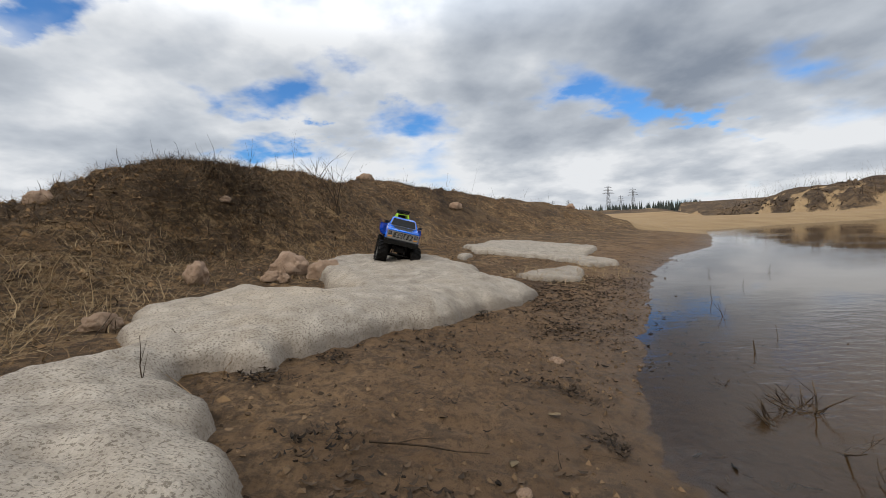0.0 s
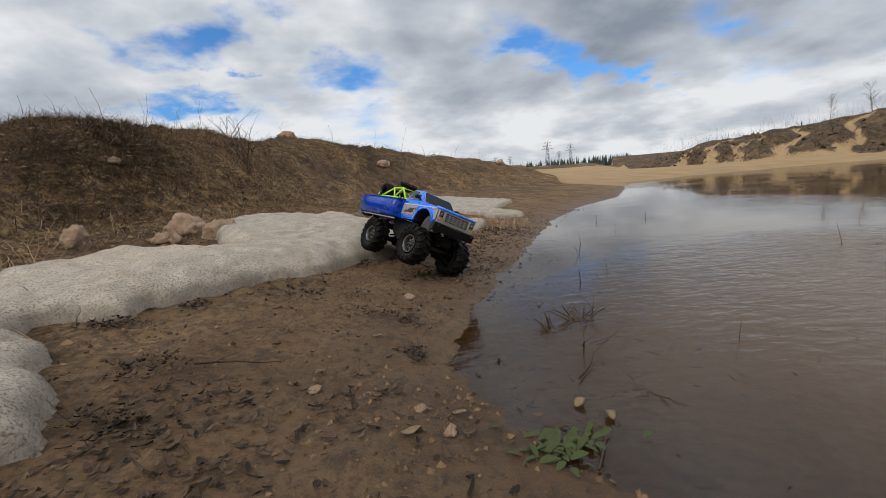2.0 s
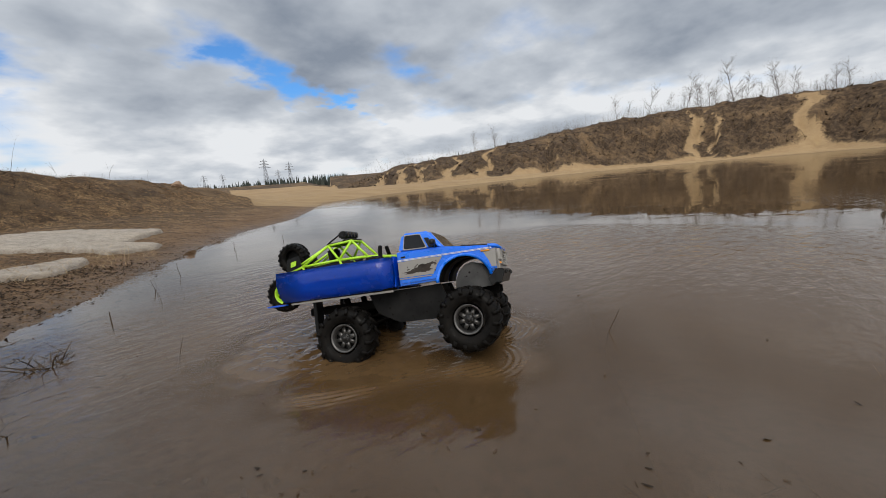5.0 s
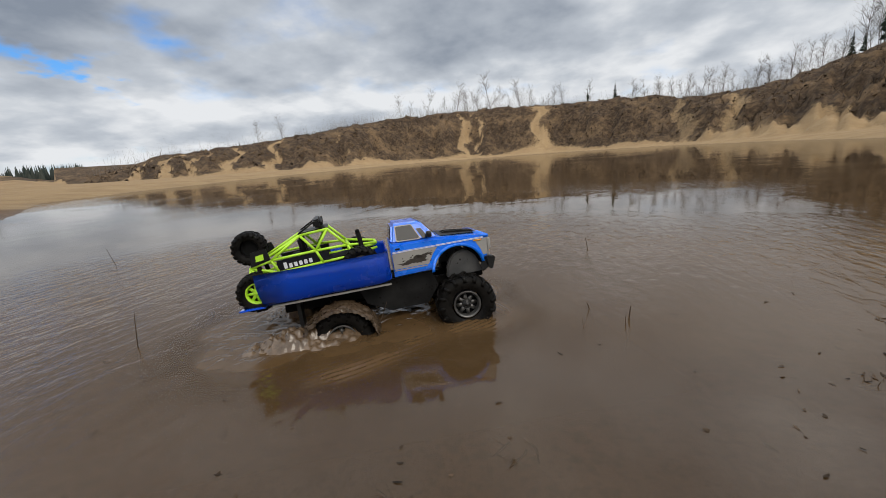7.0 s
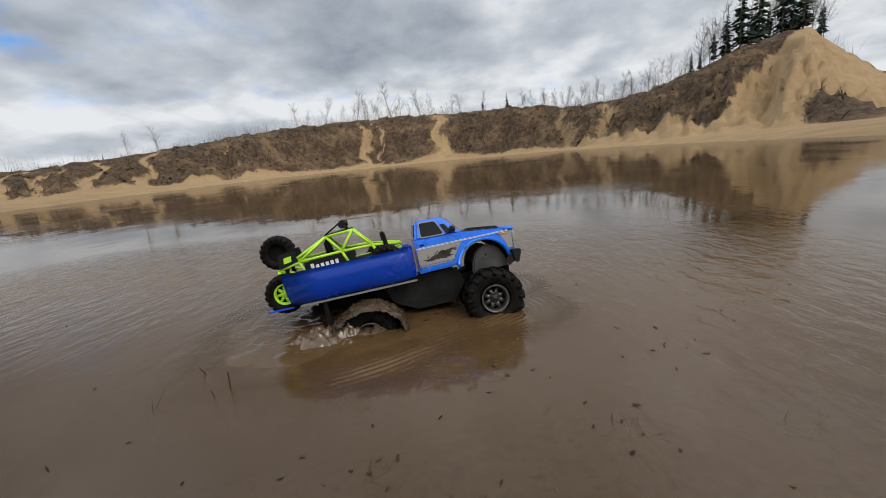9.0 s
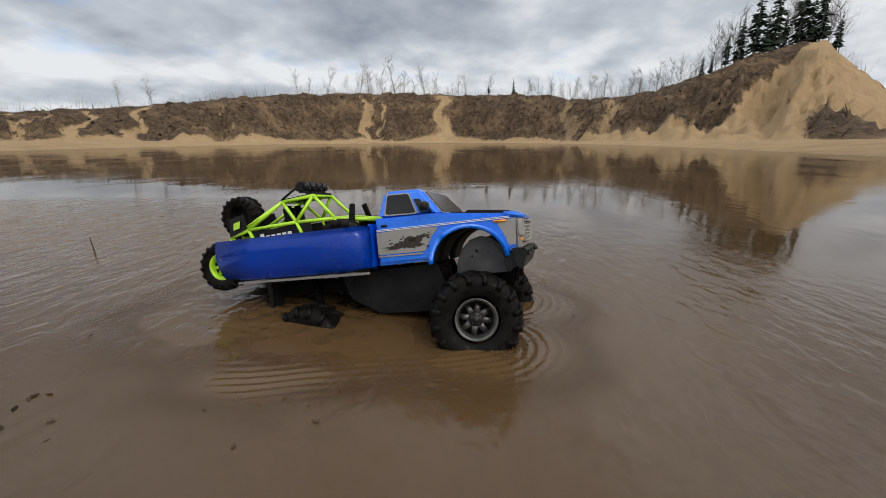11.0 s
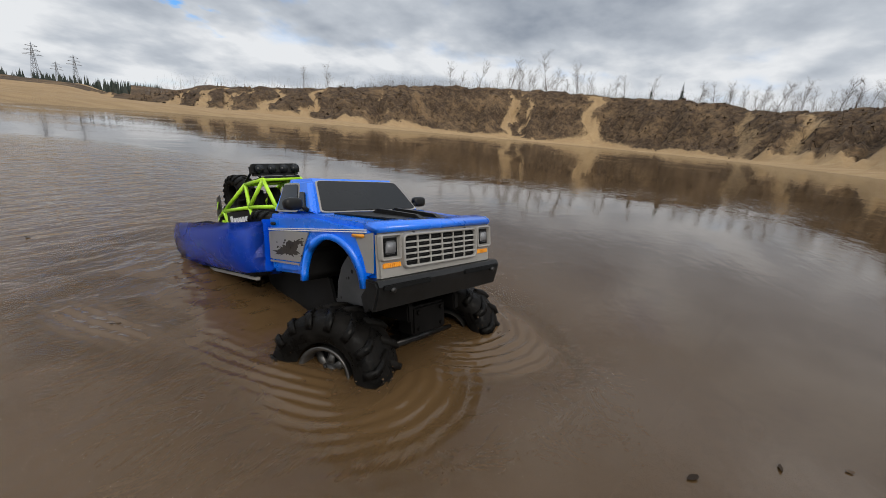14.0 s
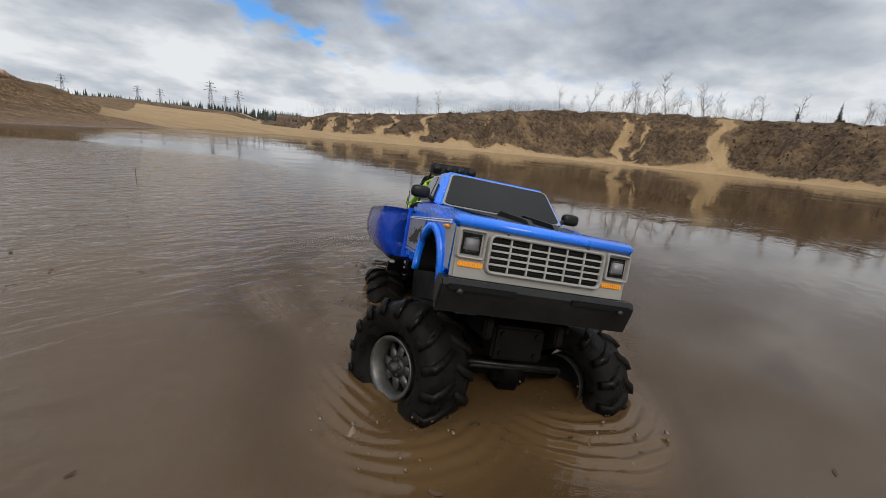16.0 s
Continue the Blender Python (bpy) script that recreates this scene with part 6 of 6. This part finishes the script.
def spruce(h, seed):
    tree = new("spruce")
    tagged(tree, "dark green spruce standing on the bank top", "tree", group="spruces on the bank")
    rnd = random.Random(seed)
    bm = bmesh.new()
    tube(bm, (0, 0, -0.2), (0, 0, h), h * 0.018, h * 0.003, 6, False)
    part("trunk", bm, M_BARK, tree)
    bm = bmesh.new()
    n = 30
    for i in range(n):
        u = i / n
        zc = h * (0.10 + 0.88 * u)
        rad = h * 0.15 * (1 - u) ** 0.8 * rnd.uniform(0.5, 1.3) + 0.03
        for k in range(9):
            a = rnd.uniform(0, 6.28)
            L = rad * rnd.uniform(0.6, 1.15)
            tip = Vector((math.cos(a) * L, math.sin(a) * L, zc - L * rnd.uniform(0.15, 0.5)))
            root = Vector((0, 0, zc))
            side = Vector((-math.sin(a), math.cos(a), 0)) * L * 0.26
            mid = root.lerp(tip, 0.55)
            vs = [bm.verts.new(p) for p in (root, mid - side - Vector((0, 0, L * 0.16)), tip, mid + side - Vector((0, 0, L * 0.16)), mid + Vector((0, 0, L * 0.08)))]
            for f in ((0, 1, 4), (1, 2, 4), (2, 3, 4), (3, 0, 4)):
                bm.faces.new([vs[j] for j in f])
    part("crown", bm, M_NEEDLE, tree)
    return tree


def plant(proto, places, scale_of):
    """Copies of the prototypes, turned and sized."""
    rnd = random.Random(9)
    for n, (a, r, h) in enumerate(places):
        src, h0 = proto[n % len(proto)]
        px, py, pz = far_point(a, r)
        if n < len(proto):
            t = src
        else:
            t = copy_thing(src, Matrix.Identity(4))
        t.matrix_basis = pose(px, py, pz, 0, 0, rnd.uniform(0, 360))
        t.scale = (h / h0,) * 3


BARE = [(50.2, 47, 2.1), (53.2, 48, 2.6), (68.6, 55, 2.8), (70.0, 57, 2.1), (72.2, 57, 3.3), (74.6, 58, 2.3), (76.2, 60, 4.0), (77.4, 60, 3.7), (79.0, 61, 3.0), (80.8, 61, 4.9),
        (82.0, 61, 3.2), (84.7, 61, 4.2), (85.8, 62, 3.0), (88.2, 62, 1.8), (93.2, 59, 2.8), (98.2, 56, 2.5), (101.2, 54, 2.6), (102.4, 54, 2.3), (104.0, 53, 2.3), (105.2, 52, 3.0), (107.4, 51, 2.4), (110.2, 49, 2.6),
        (111.2, 49, 2.1), (113.2, 48, 3.0), (114.4, 48, 2.8), (115.5, 48, 2.8), (116.8, 48, 2.6), (119.4, 48, 3.7), (120.3, 48, 4.4), (122.4, 49, 4.0), (124.6, 49, 4.6), (125.6, 49, 3.9), (126.6, 49, 4.8), (127.6, 49, 4.2), (128.5, 48, 4.2)]
grove = random.Random(31)
for a0, a1, gap, r0, h0, h1 in ((76, 90, 1.1, 61, 1.6, 3.6), (98, 107, 1.0, 54, 1.4, 2.6), (106, 119, 0.9, 49, 1.6, 3.1), (118.5, 128.5, 0.9, 48.5, 2.4, 4.6)):
    spot = a0
    while spot < a1:
        BARE.append((spot, r0 + grove.uniform(-1.0, 3.0), grove.uniform(h0, h1)))
        spot += gap * grove.uniform(0.5, 1.6)
plant([(bare_tree(5, 1), 5), (bare_tree(5, 2), 5), (bare_tree(5, 3), 5), (bare_tree(5, 4), 5), (bare_tree(5, 5), 5)], BARE, None)
SPRUCE = [(93.0, 58, 1.7), (96.2, 57, 2.2), (118.3, 47, 1.7), (121.9, 47.5, 6.0), (123.4, 47.5, 6.4), (120.7, 48, 4.4), (125.3, 48, 6.2), (126.1, 48, 4.6), (126.9, 47.5, 5.4), (124.2, 49.5, 3.6), (122.7, 49.5, 4.4), (128.3, 47.5, 3.0), (119.6, 47, 3.0), (117.5, 46.8, 2.1), (48.0, 46, 0.6), (44.0, 45, 0.7)]
plant([(spruce(5, 1), 5), (spruce(5, 2), 5), (spruce(5, 3), 5)], SPRUCE, None)


def bank_shrubs():
    rng = np.random.RandomState(77)
    xs, ys, zs = [], [], []
    for _ in range(5200):
        a = rng.uniform(33, 131)
        dens = 1.0 if (58 < a < 65 or 67 < a < 90 or 98 < a < 118) else 0.25
        if rng.uniform() > dens:
            continue
        r = np.interp(a, [c[0] for c in CREST], [c[2] for c in CREST]) + rng.uniform(0.2, 4)
        px, py = far_xy(a, r)
        xs.append(px)
        ys.append(py)
    zs = land(xs, ys)[0]
    blades("bank_saplings", "thin bare saplings along the bank top", M_BARK, xs, ys, zs, rng, 1.15, 0.006, 0.24, "saplings", 3, 0.15)
    xs, ys = [], []
    for _ in range(5200):
        a = rng.uniform(32, 131)
        r0, r1 = np.interp(a, [p[0] for p in SHORE_AZ][::-1], [p[1] for p in SHORE_AZ][::-1]), np.interp(a, [c[0] for c in CREST], [c[2] for c in CREST])
        r = r0 + (r1 - r0) * rng.uniform(0.12, 1.02)
        px, py = far_xy(a, r)
        xs.append(px)
        ys.append(py)
    z, d, _, _, _, br = land(xs, ys)
    ok = rng.uniform(0, 1, len(xs)) < br
    xs, ys, z = np.array(xs)[ok], np.array(ys)[ok], z[ok]
    blades("bank_brush", "low dead brush covering the dark parts of the bank", M_HEATH, xs, ys, z, rng, 0.5, 0.028, 0.9, "brush", 2, 0.4)
    clods("bank_rubble", "lumps of earth and stones on the bank face", M_HEATH, xs[:2400] + 0.3, ys[:2400], land(xs[:2400] + 0.3, ys[:2400])[0], rng, 0.17, "earth clods")


bank_shrubs()


def pylon(a, r, h, label="grey lattice power pylon far beyond the pit"):
    p = new("power_pylon")
    tagged(p, label, "pylon", group="power pylons")
    bm = bmesh.new()
    w, t = h * 0.10, h * 0.006
    for sx in (-1, 1):
        for sy in (-1, 1):
            tube(bm, (sx * w, sy * w, -4), (sx * w * 0.25, sy * w * 0.25, h * 0.7), t, t, 4)
            tube(bm, (sx * w * 0.25, sy * w * 0.25, h * 0.7), (0, 0, h), t, t * 0.6, 4)
    for k in range(6):
        u0, u1 = k / 6, (k + 1) / 6
        for s in (-1, 1):
            w0, w1 = w * (1 - 0.75 * u0), w * (1 - 0.75 * u1)
            tube(bm, (-w0, s * w0, h * 0.7 * u0), (w1, s * w1, h * 0.7 * u1), t * 0.6, None, 4)
            tube(bm, (w0, s * w0, h * 0.7 * u0), (-w1, s * w1, h * 0.7 * u1), t * 0.6, None, 4)
    part("tower", bm, M_STEEL, p)
    for zz, L in ((0.70, 0.20), (0.80, 0.16), (0.90, 0.12)):
        bm = bmesh.new()
        tube(bm, (-h * L, 0, h * zz), (h * L, 0, h * zz), t * 0.9, None, 4)
        tube(bm, (-h * L, 0, h * zz), (0, 0, h * (zz + 0.05)), t * 0.6, None, 4)
        tube(bm, (h * L, 0, h * zz), (0, 0, h * (zz + 0.05)), t * 0.6, None, 4)
        part("crossarm", bm, M_STEEL, p)
    px, py, pz = far_point(a, r)
    p.matrix_basis = pose(px, py, pz, 0, 0, -a + 20)
    return p


for a, r, h in ((23.4, 600, 40), (26.3, 600, 34), (24.9, 760, 34), (16.5, 800, 34), (18.5, 800, 34), (10.5, 800, 36)):
    pylon(a, r, h)


def tree_line():
    """Far woods: pointed crowns of many sizes."""
    rng = np.random.RandomState(5)
    verts, faces = [], []
    for k in range(900):
        a = rng.uniform(-8, 33.5)
        r = rng.uniform(430, 520)
        h = rng.uniform(5, 11) * (1.0 if a > 20 else 0.8)
        px, py = far_xy(a, r)
        pz, rad, n = 7.0, h * rng.uniform(0.14, 0.24), 6
        for lay in range(3):
            b = len(verts)
            z0, z1, rr = pz + h * (0.1 + 0.25 * lay) - 3, pz + h * (0.55 + 0.225 * lay), rad * (1 - 0.27 * lay)
            for i in range(n):
                q = rr * rng.uniform(0.7, 1.25)
                verts.append((px + q * math.cos(i * math.tau / n), py + q * math.sin(i * math.tau / n), z0 + rng.uniform(-0.5, 0.5)))
            verts.append((px + rng.normal(0, 0.3), py, z1))
            faces += [(b + i, b + (i + 1) % n, b + n) for i in range(n)]
    ob = from_arrays("far_woods", verts, faces, M_FOREST)
    tagged(ob, "dark line of spruce woods on the horizon", "woods", kind="stuff")


tree_line()


def far_hill():
    bm = bmesh.new()
    rows = []
    for k in range(61):
        a = -30 + 46 * k / 60
        u = (a + 8) / 21
        h = 118 * math.exp(-(u ** 2) * 1.8) + 8 * noise.noise(Vector((a * 0.3, 1, 0))) + 3 * noise.noise(Vector((a * 1.7, 4, 0)))
        row = []
        for r, f in ((2300, 0.0), (2450, 0.55), (2700, 1.0), (3200, 0.3)):
            px, py = far_xy(a, r)
            row.append(bm.verts.new((px, py, max(2.0, h) * f)))
        rows.append(row)
    for p, q in zip(rows, rows[1:]):
        for i in range(3):
            bm.faces.new((p[i], p[i + 1], q[i + 1], q[i]))
    ob = part("hill_backdrop", bm, M_FOREST)
    tagged(ob, "low wooded hill on the horizon", "hill", kind="structure")


far_hill()


# ---- water stirred up by the truck ----
def wake_height(x, y):
    """Ripples in the truck's own space, x forwards: rings at the front wheels, a bow wave, and chop behind."""
    h = np.zeros_like(x)
    for s in (-1, 1):
        dx, dy = x - 0.150, y - 0.100 * s
        r = np.hypot(dx * 0.96, dy) + 0.004 * np_noise(x, y, 14, 61) + 0.002 * np_noise(x, y, 40, 62)
        ang = np.arctan2(dy * s, dx)
        ahead = np.exp(-((ang - 0.45) / 1.25) ** 2)
        env = np.clip((r - 0.06) / 0.03, 0, 1) * np.exp(-((r / 0.155) ** 3)) * ahead * np.clip(0.75 + 0.6 * np_noise(x, y, 6, 63 + s), 0.25, 1)
        h += 0.0023 * env * np.sin(math.tau * r / 0.0165 + 0.8 * np_noise(x, y, 17, 64))
        # bow wave trailing outwards from the wheel
        u = np.clip((0.225 - x) / 0.75, 0, 1)
        line = 0.165 + 0.31 * u ** 0.8 + 0.012 * np_noise(x, y, 6, 65) * u
        off = y * s - line
        v_env = np.exp(-(((off + 0.045) / 0.055) ** 2)) * (u > 0) * np.clip(u * 9, 0, 1) * (1 - u) ** 0.9 * np.clip(0.55 + 0.9 * np_noise(x, y, 5, 66), 0.05, 1)
        h += 0.0032 * v_env * np.sin(math.tau * off / 0.0185 + 1.6 * np_noise(x, y, 8, 74) + 0.7 * np_noise(x, y, 21, 75))
    # chop under and behind the truck
    chop = np.exp(-((y / 0.24) ** 2)) * np.clip((0.16 - x) / 0.2, 0, 1) * np.clip((x + 0.66) / 0.3, 0, 1)
    cross = np.sin(math.tau * (x * 0.35 + y) / 0.024 + 5 * np_noise(x, y, 7, 67) + 2 * np_noise(x, y, 23, 70))
    h += chop * (0.0006 * cross * np.clip(0.4 + np_noise(x, y, 8, 71), 0, 1) + 0.0018 * np_noise(x, y, 26, 68) + 0.0011 * np_noise(x, y, 58, 69))
    back = np.exp(-(((x + 0.30) / 0.13) ** 2)) * sum(np.exp(-(((y - 0.105 * s) / 0.07) ** 2)) for s in (-1, 1))
    h += back * (0.006 * np.abs(np_noise(x, y, 19, 72)) + 0.004 * np.abs(np_noise(x, y, 44, 73)))
    return h


def build_wake():
    """The moving skin of water that goes along with the truck."""
    xs, ys = np.arange(-0.70, 0.46, 0.0032), np.arange(-0.56, 0.5601, 0.0032)
    X, Y = np.meshgrid(xs, ys)
    rim = np.clip(np.minimum(np.minimum(X + 0.70, 0.455 - X), 0.555 - np.abs(Y)) / 0.22, 0, 1)
    waves = wake_height(X.ravel(), Y.ravel()).reshape(X.shape)
    z = 0.0012 + smooth01(rim * 1.6) * waves
    # the skin shows only where the water is stirred
    live = np.abs(waves)
    for axis in (0, 1):
        total = np.cumsum(live, axis)
        live = (np.roll(total, -9, axis) - np.roll(total, 9, axis)) / 18
    live = smooth01(np.clip(live / 0.00045, 0, 1)) * smooth01(rim * 2.2)
    nx, ny = len(xs), len(ys)
    idx = np.arange(nx * ny).reshape(ny, nx)
    faces = np.stack([idx[:-1, :-1].ravel(), idx[:-1, 1:].ravel(), idx[1:, 1:].ravel(), idx[1:, :-1].ravel()], 1)
    ob = from_arrays("wake_ripples", np.stack([X.ravel(), Y.ravel(), z.ravel()], 1).tolist(), faces.tolist(), M_WATER)
    for nm, v in (("shallow", 0.0 * rim), ("stirred", 0.0 * rim + 0.7), ("thin", 1 - live)):
        at = ob.data.attributes.new(nm, "FLOAT", "POINT")
        at.data.foreach_set("value", v.ravel().astype(np.float32))
    return tagged(ob, "brown ripples and bow wave round the truck wheels", "ripples")


def build_spray():
    """Muddy water thrown up over the spinning rear wheels and heaped behind them."""
    ob = new("wheel_spray")
    tagged(ob, "churning brown water thrown over the rear wheels", "splash")
    for s in (-1, 1):
        bm = bmesh.new()
        n, m = 90, 40
        rows = []
        for i in range(n + 1):
            a = math.pi * (i / n) * 1.02
            row = []
            for j in range(m + 1):
                v = j / m * 2 - 1
                p = Vector((math.cos(a), v * 0.5, math.sin(a)))
                lump = 0.004 * noise.noise(p * 4.0 + Vector((s, 3, 0))) + 0.008 * (0.4 - abs(noise.noise(p * 6.0))) + 0.006 * (0.3 - abs(noise.noise(p * 13.0))) + 0.003 * noise.noise(p * 30.0)
                rr = (0.0835 + lump) * (1 - 0.10 * abs(v) ** 3) * (1.0 if a < 2.2 else 1.0 + 0.2 * (a - 2.2))
                row.append(bm.verts.new((-0.162 + rr * math.cos(a) * 1.06, s * 0.104 + v * (0.041 + 0.6 * lump), rr * math.sin(a) - 0.012)))
            rows.append(row)
        for p, q in zip(rows, rows[1:]):
            for j in range(m):
                bm.faces.new((p[j], p[j + 1], q[j + 1], q[j]))
        bmesh.ops.solidify(bm, geom=bm.faces[:], thickness=0.002)
        bmesh.ops.recalc_face_normals(bm, faces=bm.faces[:])
        part("splash_dome", bm, M_FOAM, ob)
        # the heap that trails behind the wheel
        xs, ys = np.arange(-0.46, -0.06, 0.0035), np.arange(-0.085, 0.0851, 0.0035)
        X, Y = np.meshgrid(xs, ys)
        body = np.clip(1 - ((X + 0.235) / np.where(X < -0.235, 0.20, 0.16)) ** 2, 0, 1) * np.clip(1 - (Y / 0.08) ** 2, 0, 1)
        lump = np.abs(np_noise(X, Y, 24, 81)) + 0.6 * np.abs(np_noise(X, Y, 55, 82)) + 0.4 * np.abs(np_noise(X, Y, 110, 83))
        Z = body * (0.016 + 0.030 * lump) - 0.022
        nx, ny = len(xs), len(ys)
        idx = np.arange(nx * ny).reshape(ny, nx)
        f = np.stack([idx[:-1, :-1].ravel(), idx[:-1, 1:].ravel(), idx[1:, 1:].ravel(), idx[1:, :-1].ravel()], 1)
        f = f[body.ravel()[f].max(1) > 0.03]
        heap = from_arrays("trailing_crest", np.stack([X.ravel(), Y.ravel() + s * 0.112, Z.ravel()], 1).tolist(), f.tolist(), M_FOAM)
        heap.parent = ob
    return ob


def build_splash():
    """Drops and low crowns of muddy water at the wheels."""
    rnd = random.Random(21)
    ob = new("muddy_splash")
    tagged(ob, "muddy water churned up round the truck wheels", "splash")
    for wx, wy, n, back in ((-0.162, -0.105, 60, 0.10), (-0.162, 0.105, 60, 0.10), (0.163, -0.105, 60, 0.03), (0.163, 0.105, 60, 0.03)):
        bm = bmesh.new()
        for k in range(n):
            a = rnd.uniform(0, 6.28)
            rr = 0.075 * rnd.uniform(0.75, 1.25)
            p = Vector((wx + math.cos(a) * rr - back * rnd.random(), wy + math.sin(a) * 0.045 * rnd.uniform(0.8, 1.5), abs(rnd.gauss(0, 0.012))))
            s = rnd.uniform(0.0004, 0.0013)
            r = bmesh.ops.create_icosphere(bm, subdivisions=1, radius=s, matrix=Matrix.Translation(p))
            for v in r["verts"]:
                q = v.co - p
                v.co = p + Vector((q.x * rnd.uniform(1.0, 2.2), q.y * rnd.uniform(1, 1.8), q.z * rnd.uniform(0.6, 1.2)))
        tagged(part("splash_drops", bm, M_WATER, ob), kind="stuff")
    return ob


def build_bow_splash():
    """Broken water heaped round the wheels, with drops flying off it."""
    ob = new("bow_splash")
    tagged(ob, "clear and muddy water splashing up round the truck wheels", "splash")
    rnd = random.Random(77)
    for wx, wy, seed in ((0.163, -0.105, 1), (0.163, 0.105, 2), (-0.162, -0.105, 3), (-0.162, 0.105, 4)):
        xs, ys = np.arange(-0.16, 0.2, 0.003), np.arange(-0.10, 0.1001, 0.003)
        X, Y = np.meshgrid(xs, ys)
        ring = np.hypot(X * 0.9, Y * 1.25)
        body = np.exp(-(((ring - 0.085) / 0.040) ** 2)) * np.clip((0.155 - ring) / 0.04, 0, 1) * np.clip(0.55 + 0.9 * np_noise(X, Y, 13, 90 + seed), 0.0, 1)
        lump = (1 - np.abs(np_noise(X, Y, 30, 94 + seed))) ** 2 + 0.6 * (1 - np.abs(np_noise(X, Y, 70, 98 + seed))) ** 2 + 0.4 * np_noise(X, Y, 130, 102 + seed)
        Z = body * 0.021 * lump - 0.005
        nx, ny = len(xs), len(ys)
        idx = np.arange(nx * ny).reshape(ny, nx)
        f = np.stack([idx[:-1, :-1].ravel(), idx[:-1, 1:].ravel(), idx[1:, 1:].ravel(), idx[1:, :-1].ravel()], 1)
        f = f[Z.ravel()[f].max(1) > -0.003]
        crest = from_arrays("splash_crest", np.stack([X.ravel() + wx, Y.ravel() + wy, Z.ravel()], 1).tolist(), f.tolist(), M_FOAM)
        crest.parent = ob
        bm = bmesh.new()
        for k in range(110):
            a = rnd.uniform(0, 6.28)
            rr = abs(rnd.gauss(0.095, 0.025))
            p = Vector((wx + math.cos(a) * rr * 1.15, wy + math.sin(a) * rr * 0.8, abs(rnd.gauss(0.006, 0.016))))
            q = rnd.uniform(0.0006, 0.0022)
            r = bmesh.ops.create_icosphere(bm, subdivisions=1, radius=q, matrix=Matrix.Translation(p))
            st = (rnd.uniform(0.8, 2.4), rnd.uniform(0.8, 1.6), rnd.uniform(0.7, 1.4))
            for v in r["verts"]:
                e = v.co - p
                v.co = p + Vector((e.x * st[0], e.y * st[1], e.z * st[2]))
        tagged(part("splash_drops", bm, M_FOAM, ob), kind="stuff")
    return ob


WAKE, SPLASH, SPRAY, BOW = build_wake(), build_splash(), build_spray(), build_bow_splash()


# ---- what moves ----
def truck_pose(x, y, z, heading, nose, lean):
    return Matrix.Translation((x, y, z)) @ pose(0, 0, 0, 0, 0, heading) @ pose(0, 0, 0, 0, -nose, 0) @ pose(0, 0, 0, lean, 0, 0)


def motions():
    walk(TRUCK, [(t, truck_pose(*row)) for t, *row in TRUCK_PATH])
    walk(BUGGY, [(t, truck_pose(*row) @ BUGGY_SEAT) for t, *row in TRUCK_PATH])
    # the stirred water goes with the truck, level, from the moment that it drives in
    wet = [(t, pose(x, y, float(np.interp(t, [0, 2.1, 2.7, 16], [-0.12, -0.12, 0, 0])), 0, 0, h)) for t, x, y, z, h, *_ in TRUCK_PATH]
    walk(WAKE, wet)
    walk(SPLASH, wet)
    # spray rises as the rear wheels spin through the deep part and falls back after it
    walk(SPRAY, [(t, pose(x, y, float(np.interp(t, [0, 4.2, 6.3, 7.5, 9.0, 11.0, 16], [-0.2, -0.2, 0.012, 0.006, 0.0, -0.2, -0.2])), 0, 0, h)) for t, x, y, z, h, *_ in TRUCK_PATH])
    # the splash of driving in, and a lower one as the truck turns at the end
    walk(BOW, [(t, pose(x, y, float(np.interp(t, [0, 2.1, 2.5, 3.2, 3.8, 4.3, 14.0, 14.8, 16], [-0.12, -0.12, -0.008, 0.002, -0.006, -0.12, -0.12, -0.024, -0.022])), 0, 0, h)) for t, x, y, z, h, *_ in TRUCK_PATH])
    # wheels roll with the way that the truck has gone
    times = [k / 10 for k in range(161)]
    tt = [r[0] for r in TRUCK_PATH]
    px, py = np.interp(times, tt, [r[1] for r in TRUCK_PATH]), np.interp(times, tt, [r[2] for r in TRUCK_PATH])
    gone = np.concatenate([[0], np.cumsum(np.hypot(np.diff(px), np.diff(py)))])
    for (nm, s, x0), wheel in zip(WHEELS, TRUCK_WHEELS):
        rows = []
        for t, way in zip(times, gone):
            steer = np.interp(t, [0, 2, 3, 9, 11, 14, 15, 16], STEER) if nm == "front" else 0.0
            droop = float(np.interp(t, [0, 11, 12, 16], [0, 0, 0.004, 0.010])) if nm == "front" else float(np.interp(t, [0, 4.2, 6.3, 9, 11.5, 13.5, 16], [0, 0.006, 0.024, 0.022, 0.045, 0.040, 0.022]))
            rows.append((t, pose(x0, 0.104 * s, WHEEL_R - droop, 0, 0, steer) @ pose(0, 0, 0, 0, math.degrees(way / WHEEL_R) % 360.0, 0)))
        walk(wheel, rows)


STEER = [6, 4, -4, 0, 16, 24, 20, 32]
motions()
